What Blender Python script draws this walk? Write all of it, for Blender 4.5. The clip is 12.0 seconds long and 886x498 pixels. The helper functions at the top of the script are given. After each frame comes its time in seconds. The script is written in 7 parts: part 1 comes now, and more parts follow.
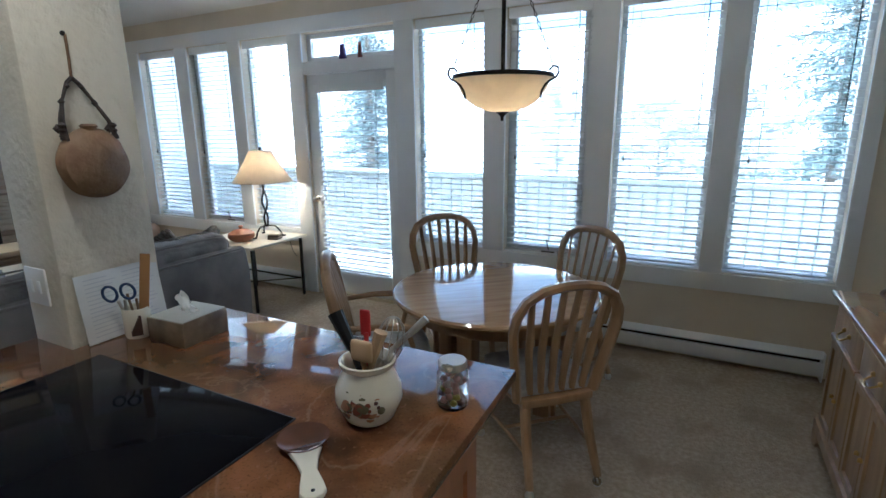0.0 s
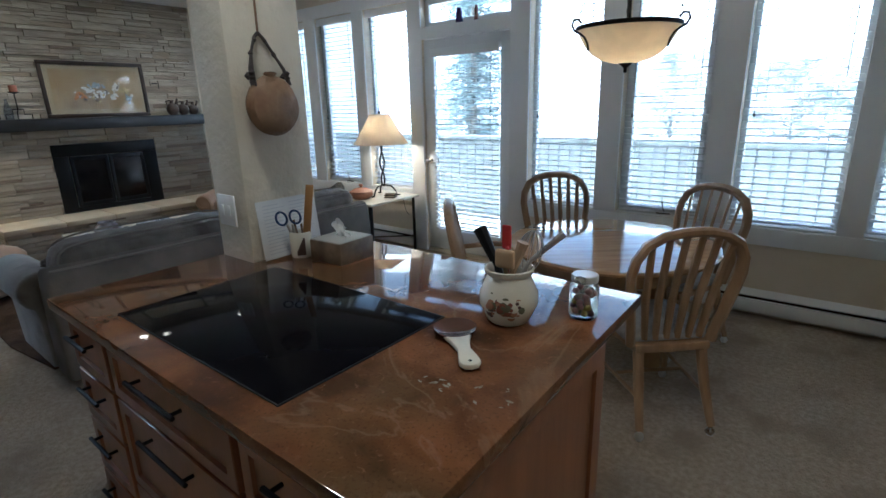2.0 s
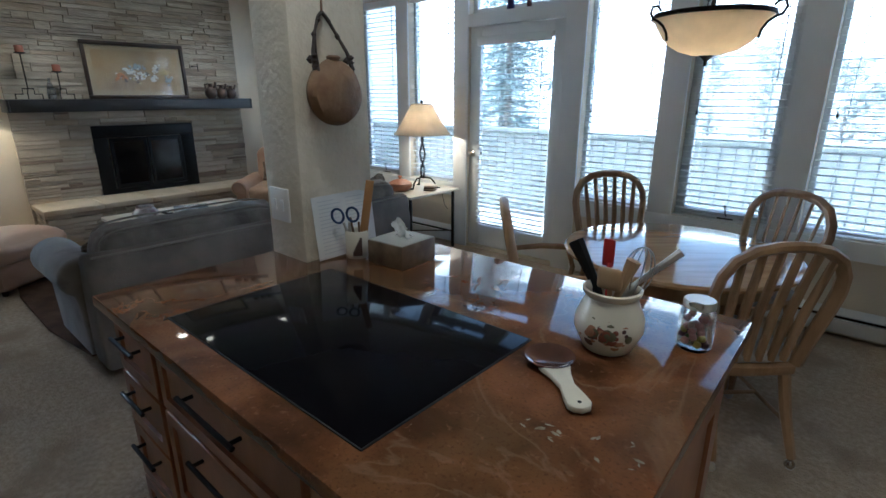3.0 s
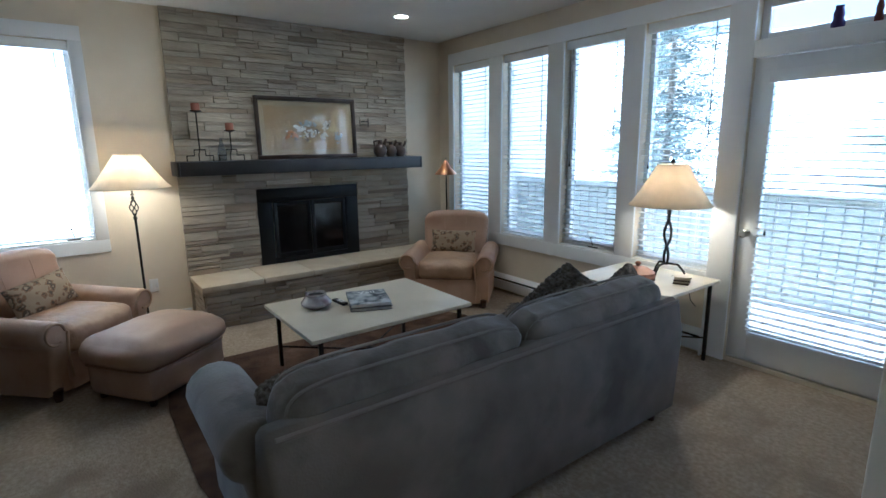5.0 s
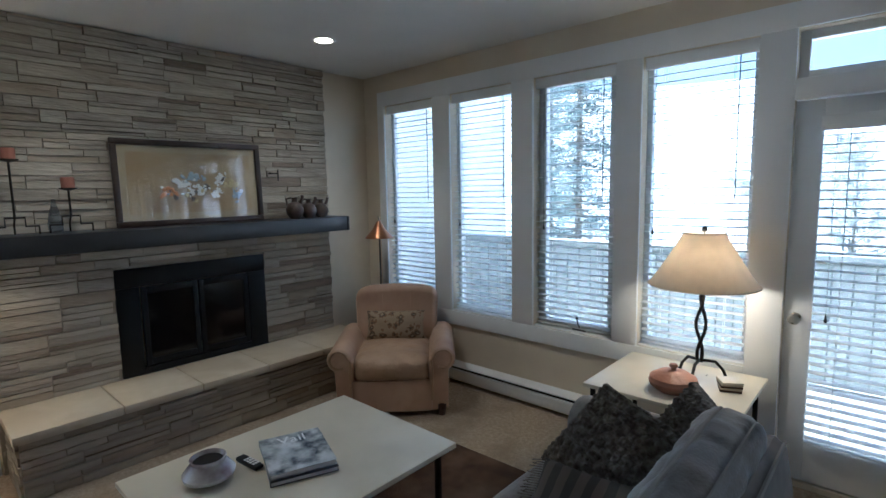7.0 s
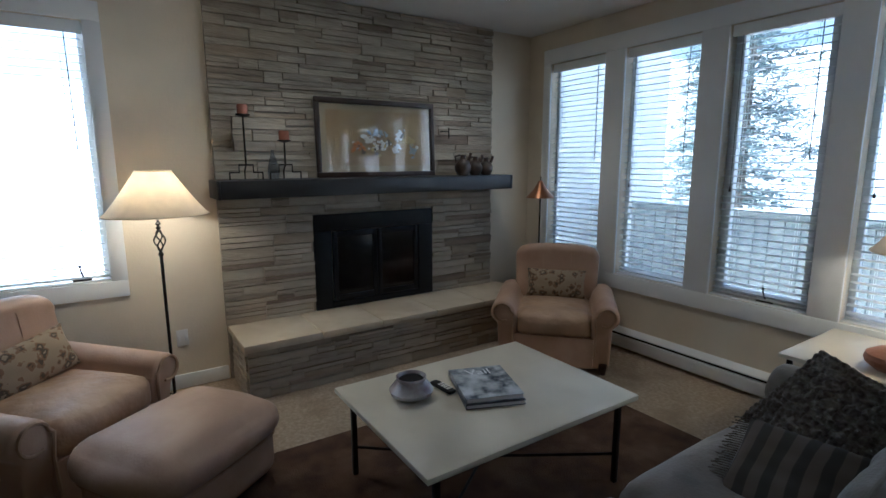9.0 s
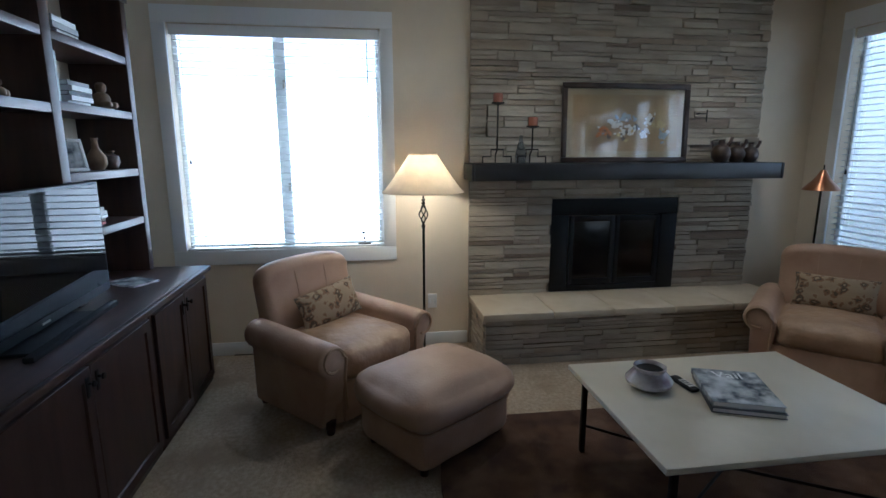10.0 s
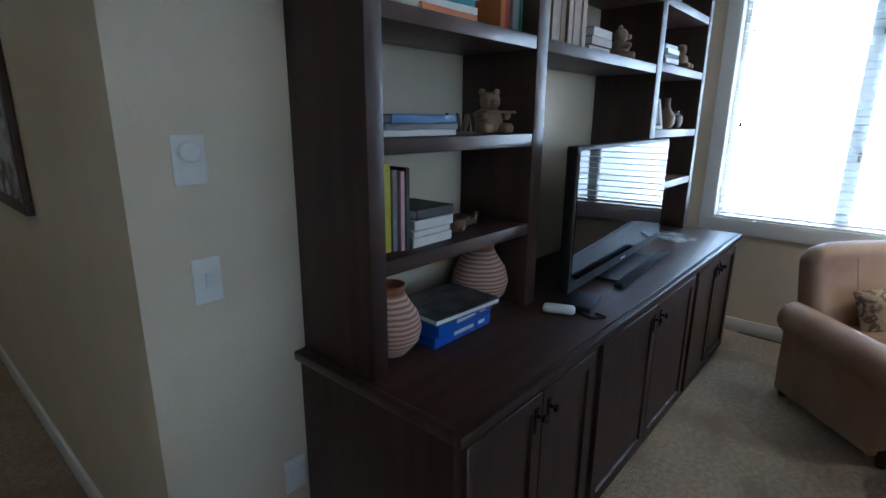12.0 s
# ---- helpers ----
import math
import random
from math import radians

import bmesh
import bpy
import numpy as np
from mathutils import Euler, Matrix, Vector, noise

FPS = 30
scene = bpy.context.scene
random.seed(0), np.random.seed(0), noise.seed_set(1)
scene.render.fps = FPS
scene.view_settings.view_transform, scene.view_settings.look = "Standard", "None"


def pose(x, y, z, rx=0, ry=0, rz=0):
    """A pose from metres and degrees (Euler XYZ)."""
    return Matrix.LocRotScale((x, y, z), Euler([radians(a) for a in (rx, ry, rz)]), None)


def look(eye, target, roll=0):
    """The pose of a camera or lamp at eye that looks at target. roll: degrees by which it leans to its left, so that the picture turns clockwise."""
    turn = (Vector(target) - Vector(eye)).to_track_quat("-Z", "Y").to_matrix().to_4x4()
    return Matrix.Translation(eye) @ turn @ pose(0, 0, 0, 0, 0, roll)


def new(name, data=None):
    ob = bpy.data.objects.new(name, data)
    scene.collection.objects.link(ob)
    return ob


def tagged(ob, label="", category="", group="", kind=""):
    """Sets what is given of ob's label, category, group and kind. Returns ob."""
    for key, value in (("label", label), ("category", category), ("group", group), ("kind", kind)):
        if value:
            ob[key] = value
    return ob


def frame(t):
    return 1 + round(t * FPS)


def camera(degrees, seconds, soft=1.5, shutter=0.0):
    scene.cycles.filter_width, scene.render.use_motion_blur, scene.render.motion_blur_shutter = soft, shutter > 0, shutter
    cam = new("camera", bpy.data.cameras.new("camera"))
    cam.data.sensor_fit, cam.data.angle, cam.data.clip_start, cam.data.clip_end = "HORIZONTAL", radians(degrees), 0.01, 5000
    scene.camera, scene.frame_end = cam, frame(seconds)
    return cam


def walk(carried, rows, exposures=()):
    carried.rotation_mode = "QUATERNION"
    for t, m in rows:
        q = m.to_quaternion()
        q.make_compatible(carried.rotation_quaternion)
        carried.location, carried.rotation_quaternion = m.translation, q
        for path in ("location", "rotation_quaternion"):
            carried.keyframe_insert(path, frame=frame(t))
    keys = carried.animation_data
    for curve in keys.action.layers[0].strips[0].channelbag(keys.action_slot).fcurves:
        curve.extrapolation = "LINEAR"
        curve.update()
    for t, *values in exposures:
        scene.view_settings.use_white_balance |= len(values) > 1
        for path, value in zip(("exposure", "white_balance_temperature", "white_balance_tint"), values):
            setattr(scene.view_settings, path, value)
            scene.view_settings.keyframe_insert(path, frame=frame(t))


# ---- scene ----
cam = camera(82.6, 12.0)
PATH = [
    (0, (-0.076, 0.602, 1.565), (-0.974, 2.328, 1.104), -0.6),
    (0.5, (-0.046, 0.47, 1.52), (-1.059, 2.13, 1.05), -1.7),
    (1, (-0.032, 0.415, 1.486), (-1.132, 2.011, 0.993), -1.8),
    (1.5, (-0.052, 0.394, 1.476), (-1.22, 1.933, 0.957), -1.6),
    (2, (-0.079, 0.392, 1.467), (-1.281, 1.893, 0.917), -1.5),
    (2.5, (-0.132, 0.385, 1.475), (-1.346, 1.866, 0.897), -1.1),
    (3, (-0.308, 0.423, 1.472), (-1.571, 1.859, 0.888), 0.0),
    (3.5, (-0.6, 0.509, 1.477), (-1.962, 1.864, 0.923), 0.1),
    (3.7, (-0.714, 0.532, 1.476), (-2.128, 1.839, 0.933), 0.3),
    (5.3, (-2.102, 0.729, 1.541), (-3.7, 1.877, 1.182), -0.8),
    (5.5, (-2.255, 0.777, 1.542), (-3.849, 1.94, 1.216), -1.1),
    (6, (-2.551, 0.911, 1.613), (-4.075, 2.18, 1.354), -1.6),
    (6.5, (-2.82, 1.087, 1.649), (-4.217, 2.501, 1.426), -1.6),
    (6.7, (-2.885, 1.13, 1.649), (-4.241, 2.584, 1.432), -1.5),
    (8.3, (-3.077, 0.981, 1.555), (-4.419, 2.431, 1.247), -0.5),
    (8.5, (-3.081, 0.931, 1.561), (-4.496, 2.306, 1.239), -0.3),
    (9, (-3.085, 0.832, 1.546), (-4.733, 1.913, 1.205), -0.2),
    (9.5, (-3.064, 0.749, 1.543), (-4.895, 1.464, 1.175), -0.3),
    (10, (-3.031, 0.689, 1.523), (-4.974, 0.968, 1.14), -0.1),
    (10.5, (-3.031, 0.6, 1.516), (-4.982, 0.43, 1.108), 0.0),
    (11, (-3.021, 0.517, 1.505), (-4.886, -0.053, 1.06), 0.6),
    (11.5, (-2.958, 0.4, 1.487), (-4.647, -0.559, 1.01), 1.0),
    (12, (-2.901, 0.236, 1.468), (-4.362, -1.034, 0.967), 0.5),
]
EXPOSURES = [(0.0, 2.91, 4740, 2), (3.5, 2.64, 4700, 1), (5.5, 2.7, 4620, 1), (6.5, 2.5, 4680, 2), (8.5, 2.08, 4780, 3), (10.5, 2.27, 4680, 3), (12.0, 2.75, 4680, 1)]
walk(cam, [(t, look(eye, target, roll)) for t, eye, target, roll in PATH], EXPOSURES)

# ---- world, sun, exposure ----
world = bpy.data.worlds.new("sky")
scene.world = world
world.use_nodes = True
_wn = world.node_tree.nodes
_sky = _wn.new("ShaderNodeTexSky")
_sky.sky_type = "NISHITA"
_sky.sun_disc = False
_sky.sun_elevation = radians(72)
_sky.sun_rotation = radians(279.5)
_sky.dust_density = 5.0
_wn["Background"].inputs["Strength"].default_value = 0.15
world.node_tree.links.new(_sky.outputs[0], _wn["Background"].inputs[0])
sun = new("sun", bpy.data.lights.new("sun", "SUN"))
sun.data.energy = 5.0
sun.data.angle = radians(0.5)
sun.data.color = (1.0, 0.95, 0.88)
sun.matrix_world = look((-9, 1.5, 28), (0, 0, 0))


def lamp(name, place, watts, colour, radius, kind="POINT", aim=None, spot=120):
    ob = new(name, bpy.data.lights.new(name, kind))
    ob.data.energy, ob.data.color, ob.data.shadow_soft_size = watts, colour, radius
    if kind == "SPOT":
        ob.data.spot_size, ob.data.spot_blend = radians(spot), 0.6
    ob.matrix_world = look(place, aim) if aim else pose(*place)
    return ob


WARM = (1.0, 0.76, 0.51)
lamp("bulb", (-3.72, 4.0, 1.22), 2.2, WARM, 0.04)
lamp("bulb", (-6.50, 1.05, 1.36), 2.2, WARM, 0.04)
lamp("bulb", (-1.07, 3.21, 1.79), 0.9, WARM, 0.05)
# First two are seen; hall and kitchen ones are unseen, added to brighten.
DOWNLIGHTS_AND_FILLS = [(-6.05, 3.31, 6), (-6.04, 1.88, 6), (-2.7, -3.0, 0.8), (-1.30, 1.05, 4.5), (0.15, 1.15, 4.5)]
for _x, _y, _w in DOWNLIGHTS_AND_FILLS:
    lamp("downlight_and_fill_bulb", (_x, _y, 2.69), _w, (1.0, 0.82, 0.62), 0.05, "SPOT", (_x, _y, 0), 110 if _x < -2 else 112)

# ---- materials ----


def nodes_of(name):
    m = bpy.data.materials.new(name)
    m.use_nodes = True
    t = m.node_tree
    return m, t, t.nodes["Principled BSDF"]


def rgba(c):
    return (*c, 1.0)


def mottled(name, c1, c2, scale=6.0, rough=0.6, bump=0.1, grain=60.0, metal=0.0, stretch=(1, 1, 1), contrast=(0.35, 0.65),
            spread=0.0, c3=None, scale3=1.2, coat=0.0, dist=0.02, rough2=None):
    """Two colours by noise, a finer grain that drives the relief, an optional third colour in broad patches, and a spread of tone from piece to piece."""
    m, t, b = nodes_of(name)
    add, link = t.nodes.new, t.links.new
    co = add("ShaderNodeTexCoord")
    mp = add("ShaderNodeMapping")
    mp.inputs["Scale"].default_value = stretch
    link(co.outputs["Object"], mp.inputs[0])
    n1 = add("ShaderNodeTexNoise")
    n1.inputs["Scale"].default_value, n1.inputs["Detail"].default_value = scale, 6
    link(mp.outputs[0], n1.inputs["Vector"])
    ramp = add("ShaderNodeValToRGB")
    ramp.color_ramp.elements[0].position, ramp.color_ramp.elements[1].position = contrast
    ramp.color_ramp.elements[0].color, ramp.color_ramp.elements[1].color = rgba(c1), rgba(c2)
    link(n1.outputs["Fac"], ramp.inputs[0])
    out = ramp.outputs[0]
    if c3:
        n3 = add("ShaderNodeTexNoise")
        n3.inputs["Scale"].default_value, n3.inputs["Detail"].default_value = scale3, 4
        link(mp.outputs[0], n3.inputs["Vector"])
        r3 = add("ShaderNodeValToRGB")
        r3.color_ramp.elements[0].position, r3.color_ramp.elements[1].position = 0.5, 0.68
        link(n3.outputs["Fac"], r3.inputs[0])
        mx = add("ShaderNodeMixRGB")
        link(r3.outputs[0], mx.inputs[0])
        link(out, mx.inputs[1])
        mx.inputs[2].default_value = rgba(c3)
        out = mx.outputs[0]
    if spread:
        inf = add("ShaderNodeObjectInfo")
        geo = add("ShaderNodeNewGeometry")
        both = add("ShaderNodeMath")
        both.operation = "ADD"
        link(inf.outputs["Random"], both.inputs[0])
        link(geo.outputs["Random Per Island"], both.inputs[1])
        frac = add("ShaderNodeMath")
        frac.operation = "FRACT"
        link(both.outputs[0], frac.inputs[0])
        mr = add("ShaderNodeMapRange")
        mr.inputs["To Min"].default_value, mr.inputs["To Max"].default_value = 1 - spread, 1 + spread
        link(frac.outputs[0], mr.inputs["Value"])
        hs = add("ShaderNodeHueSaturation")
        link(out, hs.inputs["Color"])
        link(mr.outputs[0], hs.inputs["Value"])
        out = hs.outputs[0]
    link(out, b.inputs["Base Color"])
    b.inputs["Roughness"].default_value, b.inputs["Metallic"].default_value = rough, metal
    b.inputs["Coat Weight"].default_value = coat
    b.inputs["Coat Roughness"].default_value = 0.08
    n2 = add("ShaderNodeTexNoise")
    n2.inputs["Scale"].default_value, n2.inputs["Detail"].default_value = grain, 4
    link(mp.outputs[0], n2.inputs["Vector"])
    if rough2 is not None:
        rr = add("ShaderNodeMapRange")
        rr.inputs["From Min"].default_value, rr.inputs["From Max"].default_value = 0.3, 0.7
        rr.inputs["To Min"].default_value, rr.inputs["To Max"].default_value = rough, rough2
        link(n1.outputs["Fac"], rr.inputs["Value"])
        link(rr.outputs[0], b.inputs["Roughness"])
    if bump:
        bp = add("ShaderNodeBump")
        bp.inputs["Strength"].default_value, bp.inputs["Distance"].default_value = bump, dist
        link(n2.outputs["Fac"], bp.inputs["Height"])
        link(bp.outputs[0], b.inputs["Normal"])
    return m


def plain(name, c, rough=0.5, metal=0.0, emit=0.0, grain=0.04):
    """A plain surface with a faint unevenness of gloss and tone."""
    m = mottled(name, tuple(v * (1 - grain) for v in c), tuple(min(1, v * (1 + grain)) for v in c), 9.0, rough, 0.05, 90.0, metal, dist=0.004,
                rough2=min(1, rough + 0.08))
    if emit:
        b = m.node_tree.nodes["Principled BSDF"]
        b.inputs["Emission Color"].default_value, b.inputs["Emission Strength"].default_value = rgba(c), emit
    return m


def glassy(name, tint=(1, 1, 1), rough=0.0, ior=1.45):
    m, t, b = nodes_of(name)
    b.inputs["Base Color"].default_value = rgba(tint)
    b.inputs["Roughness"].default_value, b.inputs["IOR"].default_value, b.inputs["Transmission Weight"].default_value = rough, ior, 1.0
    return m


def pane_glass(name, tint):
    """Window glass; its tint dims what lies behind. A faint mirror at slanting angles."""
    m, t, b = nodes_of(name)
    t.nodes.remove(b)
    out = t.nodes["Material Output"]
    add, link = t.nodes.new, t.links.new
    clear, shine, mix = add("ShaderNodeBsdfTransparent"), add("ShaderNodeBsdfGlossy"), add("ShaderNodeMixShader")
    clear.inputs[0].default_value = rgba(tint)
    shine.inputs["Roughness"].default_value = 0.01
    lw = add("ShaderNodeLayerWeight")
    lw.inputs["Blend"].default_value = 0.5
    pw, sc = add("ShaderNodeMath"), add("ShaderNodeMath")
    pw.operation, sc.operation = "POWER", "MULTIPLY_ADD"
    pw.inputs[1].default_value, sc.inputs[1].default_value, sc.inputs[2].default_value = 4.0, 0.5, 0.03
    link(lw.outputs["Facing"], pw.inputs[0])
    link(pw.outputs[0], sc.inputs[0])
    link(sc.outputs[0], mix.inputs[0])
    link(clear.outputs[0], mix.inputs[1])
    link(shine.outputs[0], mix.inputs[2])
    link(mix.outputs[0], out.inputs[0])
    return m


def shade_cloth(name, c, through_light=0.5):
    """Lamp-shade paper or parchment, lit from within."""
    m = mottled(name, tuple(v * 0.9 for v in c), c, 14.0, 0.9, 0.15, 120.0, dist=0.003)
    t = m.node_tree
    b = t.nodes["Principled BSDF"]
    tr = t.nodes.new("ShaderNodeBsdfTranslucent")
    mix = t.nodes.new("ShaderNodeMixShader")
    mix.inputs[0].default_value = through_light
    src = b.inputs["Base Color"].links[0].from_socket
    t.links.new(src, tr.inputs[0])
    t.links.new(b.outputs[0], mix.inputs[1])
    t.links.new(tr.outputs[0], mix.inputs[2])
    t.links.new(mix.outputs[0], t.nodes["Material Output"].inputs[0])
    return m


def kilim(name, c1, c2, c3):
    """Woven cloth with a small figured pattern."""
    m, t, b = nodes_of(name)
    add, link = t.nodes.new, t.links.new
    co = add("ShaderNodeTexCoord")
    v = add("ShaderNodeTexVoronoi")
    v.distance = "MANHATTAN"
    v.inputs["Scale"].default_value = 16
    bend = add("ShaderNodeTexNoise")
    bend.inputs["Scale"].default_value, bend.inputs["Detail"].default_value = 22.0, 3
    link(co.outputs["Object"], bend.inputs["Vector"])
    warp = add("ShaderNodeVectorMath")
    warp.operation = "MULTIPLY_ADD"
    warp.inputs[1].default_value = (0.06, 0.06, 0.06)
    link(bend.outputs["Color"], warp.inputs[0])
    link(co.outputs["Object"], warp.inputs[2])
    link(warp.outputs[0], v.inputs["Vector"])
    r = add("ShaderNodeValToRGB")
    r.color_ramp.interpolation = "CONSTANT"
    r.color_ramp.elements[0].color = rgba(c1)
    r.color_ramp.elements[1].color, r.color_ramp.elements[1].position = rgba(c2), 0.32
    e = r.color_ramp.elements.new(0.55)
    e.color = rgba(c3)
    e = r.color_ramp.elements.new(0.72)
    e.color = rgba(c1)
    link(v.outputs["Distance"], r.inputs[0])
    link(r.outputs[0], b.inputs["Base Color"])
    b.inputs["Roughness"].default_value = 0.95
    return m


def striped(name, c1, c2, bands, rough=0.7):
    """Glazed or painted rings up a pot."""
    m, t, b = nodes_of(name)
    add, link = t.nodes.new, t.links.new
    co = add("ShaderNodeTexCoord")
    w = add("ShaderNodeTexWave")
    w.bands_direction = "Z"
    w.inputs["Scale"].default_value, w.inputs["Distortion"].default_value = bands, 1.5
    link(co.outputs["Object"], w.inputs["Vector"])
    r = add("ShaderNodeValToRGB")
    r.color_ramp.elements[0].position, r.color_ramp.elements[1].position = 0.4, 0.55
    r.color_ramp.elements[0].color, r.color_ramp.elements[1].color = rgba(c1), rgba(c2)
    link(w.outputs[0], r.inputs[0])
    link(r.outputs[0], b.inputs["Base Color"])
    b.inputs["Roughness"].default_value = rough
    return m


PAINT = mottled("wall_paint", (0.67, 0.59, 0.46), (0.72, 0.64, 0.505), 3.0, 0.75, 0.22, 70.0, dist=0.006)
PLASTER = mottled("textured_plaster", (0.68, 0.62, 0.50), (0.75, 0.68, 0.56), 3.0, 0.8, 0.7, 34.0, dist=0.01)
CEIL = mottled("ceiling_paint", (0.76, 0.74, 0.69), (0.80, 0.78, 0.73), 2.0, 0.85, 0.2, 60.0, dist=0.006)
WHITE = mottled("white_trim_paint", (0.79, 0.80, 0.80), (0.84, 0.85, 0.85), 2.0, 0.45, 0.04, 30.0, dist=0.004)
SLATW = shade_cloth("white_vinyl_slat", (0.85, 0.86, 0.85), 0.36)
CARPET = mottled("carpet", (0.335, 0.262, 0.180), (0.46, 0.37, 0.265), 42.0, 1.0, 0.9, 95.0, dist=0.016, c3=(0.285, 0.218, 0.148), scale3=3.2, contrast=(0.36, 0.66))


def granite(name):
    """Polished red-brown stone: cloudy ground, dark grains, pale crooked veins and greenish flecks."""
    m, t, b = nodes_of(name)
    add, link = t.nodes.new, t.links.new
    co = add("ShaderNodeTexCoord")

    def field(scale, detail, distortion, lo, hi, c_lo, c_hi):
        n = add("ShaderNodeTexNoise")
        n.inputs["Scale"].default_value, n.inputs["Detail"].default_value, n.inputs["Distortion"].default_value = scale, detail, distortion
        link(co.outputs["Object"], n.inputs["Vector"])
        r = add("ShaderNodeValToRGB")
        r.color_ramp.elements[0].position, r.color_ramp.elements[1].position = lo, hi
        r.color_ramp.elements[0].color, r.color_ramp.elements[1].color = rgba(c_lo), rgba(c_hi)
        link(n.outputs["Fac"], r.inputs[0])
        return r

    def over(fac, under, colour):
        mx = add("ShaderNodeMixRGB")
        link(fac, mx.inputs[0])
        link(under, mx.inputs[1])
        mx.inputs[2].default_value = rgba(colour)
        return mx.outputs[0]

    k, w = (0, 0, 0), (1, 1, 1)
    out = field(6.5, 12, 0.5, 0.34, 0.66, (0.062, 0.026, 0.012), (0.215, 0.088, 0.034)).outputs[0]
    out = over(field(2.6, 5, 0.4, 0.52, 0.70, k, (0.75, 0.75, 0.75)).outputs[0], out, (0.125, 0.075, 0.034))
    out = over(field(150.0, 4, 0.3, 0.54, 0.72, k, (0.55, 0.55, 0.55)).outputs[0], out, (0.055, 0.024, 0.014))
    out = over(field(60.0, 5, 0.8, 0.60, 0.74, k, (0.4, 0.4, 0.4)).outputs[0], out, (0.30, 0.15, 0.075))
    vein = field(2.1, 6, 1.2, 0.484, 0.5, k, w)
    e = vein.color_ramp.elements.new(0.516)
    e.color = rgba(k)
    vein.color_ramp.elements[1].color = rgba((0.24, 0.24, 0.24))
    out = over(vein.outputs[0], out, (0.34, 0.22, 0.12))
    out = over(field(9.0, 9, 1.2, 0.715, 0.76, k, (0.8, 0.8, 0.8)).outputs[0], out, (0.34, 0.31, 0.22))
    link(out, b.inputs["Base Color"])
    b.inputs["Roughness"].default_value = 0.05
    b.inputs["Specular IOR Level"].default_value = 0.30
    return m


GRANITE = granite("polished_granite")
PALE_VEIN = mottled("pale_vein", (0.19, 0.15, 0.095), (0.34, 0.31, 0.225), 60.0, 0.15, 0.02, 120.0)
CHERRY = mottled("stained_cherry", (0.20, 0.075, 0.03), (0.29, 0.115, 0.045), 3.0, 0.35, 0.08, 40.0, stretch=(6, 6, 0.6), coat=0.2, dist=0.003)
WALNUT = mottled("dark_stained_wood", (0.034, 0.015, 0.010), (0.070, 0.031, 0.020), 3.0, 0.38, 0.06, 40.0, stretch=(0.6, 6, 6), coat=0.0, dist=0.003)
# Upright-grain copy of the wood above, its colours about a quarter darker.
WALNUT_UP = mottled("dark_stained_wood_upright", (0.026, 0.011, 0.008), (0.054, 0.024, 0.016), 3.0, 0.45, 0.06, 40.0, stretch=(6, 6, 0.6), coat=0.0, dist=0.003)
OAK = mottled("light_oak", (0.27, 0.16, 0.078), (0.38, 0.24, 0.125), 4.0, 0.36, 0.1, 50.0, stretch=(5, 5, 0.7), coat=0.15, dist=0.003)
OAKTOP = mottled("light_oak_top", (0.36, 0.21, 0.10), (0.48, 0.30, 0.15), 4.0, 0.09, 0.02, 50.0, stretch=(0.7, 6, 1), coat=0.4, dist=0.002)


def split_stone(name):
    """Sawn and split sandstone: each stone its own buff, grey or brown, streaked along its bed."""
    m = mottled(name, (0.74, 0.74, 0.74), (1.0, 1.0, 1.0), 8.0, 0.92, 0.75, 30.0, stretch=(1, 0.45, 2.6), dist=0.014)
    t = m.node_tree
    add, link = t.nodes.new, t.links.new
    b = t.nodes["Principled BSDF"]
    streaks = b.inputs["Base Color"].links[0].from_socket
    inf, geo, both, frac = add("ShaderNodeObjectInfo"), add("ShaderNodeNewGeometry"), add("ShaderNodeMath"), add("ShaderNodeMath")
    both.operation, frac.operation = "ADD", "FRACT"
    link(inf.outputs["Random"], both.inputs[0])
    link(geo.outputs["Random Per Island"], both.inputs[1])
    link(both.outputs[0], frac.inputs[0])
    r = add("ShaderNodeValToRGB")
    r.color_ramp.interpolation = "CONSTANT"
    tones = ((0.0, (0.435, 0.375, 0.285)), (0.16, (0.49, 0.43, 0.335)), (0.33, (0.41, 0.355, 0.28)), (0.48, (0.455, 0.39, 0.3)), (0.62, (0.52, 0.455, 0.36)),
             (0.74, (0.42, 0.345, 0.25)), (0.85, (0.36, 0.305, 0.235)), (0.94, (0.27, 0.215, 0.165)))
    r.color_ramp.elements[0].color, r.color_ramp.elements[1].color, r.color_ramp.elements[1].position = rgba(tones[0][1]), rgba(tones[1][1]), tones[1][0]
    for p, c in tones[2:]:
        r.color_ramp.elements.new(p).color = rgba(c)
    link(frac.outputs[0], r.inputs[0])
    mx = add("ShaderNodeMixRGB")
    mx.blend_type = "MULTIPLY"
    mx.inputs[0].default_value = 1.0
    link(r.outputs[0], mx.inputs[1])
    link(streaks, mx.inputs[2])
    link(mx.outputs[0], b.inputs["Base Color"])
    return m


STONE = split_stone("ledge_stone")
MORTAR = mottled("mortar", (0.30, 0.255, 0.20), (0.38, 0.33, 0.26), 12.0, 0.95, 0.6, 60.0)
SLAB = mottled("hearth_slab", (0.50, 0.42, 0.30), (0.58, 0.50, 0.38), 6.0, 0.55, 0.12, 60.0, c3=(0.46, 0.38, 0.27), scale3=3.0, dist=0.004)
SLATE = mottled("dark_mantel", (0.018, 0.018, 0.02), (0.035, 0.034, 0.036), 5.0, 0.4, 0.15, 40.0, stretch=(1, 0.4, 1), dist=0.004)
BLACK = plain("black_metal", (0.010, 0.010, 0.011), 0.45, 0.6)
# Near-black opaque glass for the firebox doors.
DARKGLASS = plain("dark_glass", (0.004, 0.004, 0.005), 0.06)
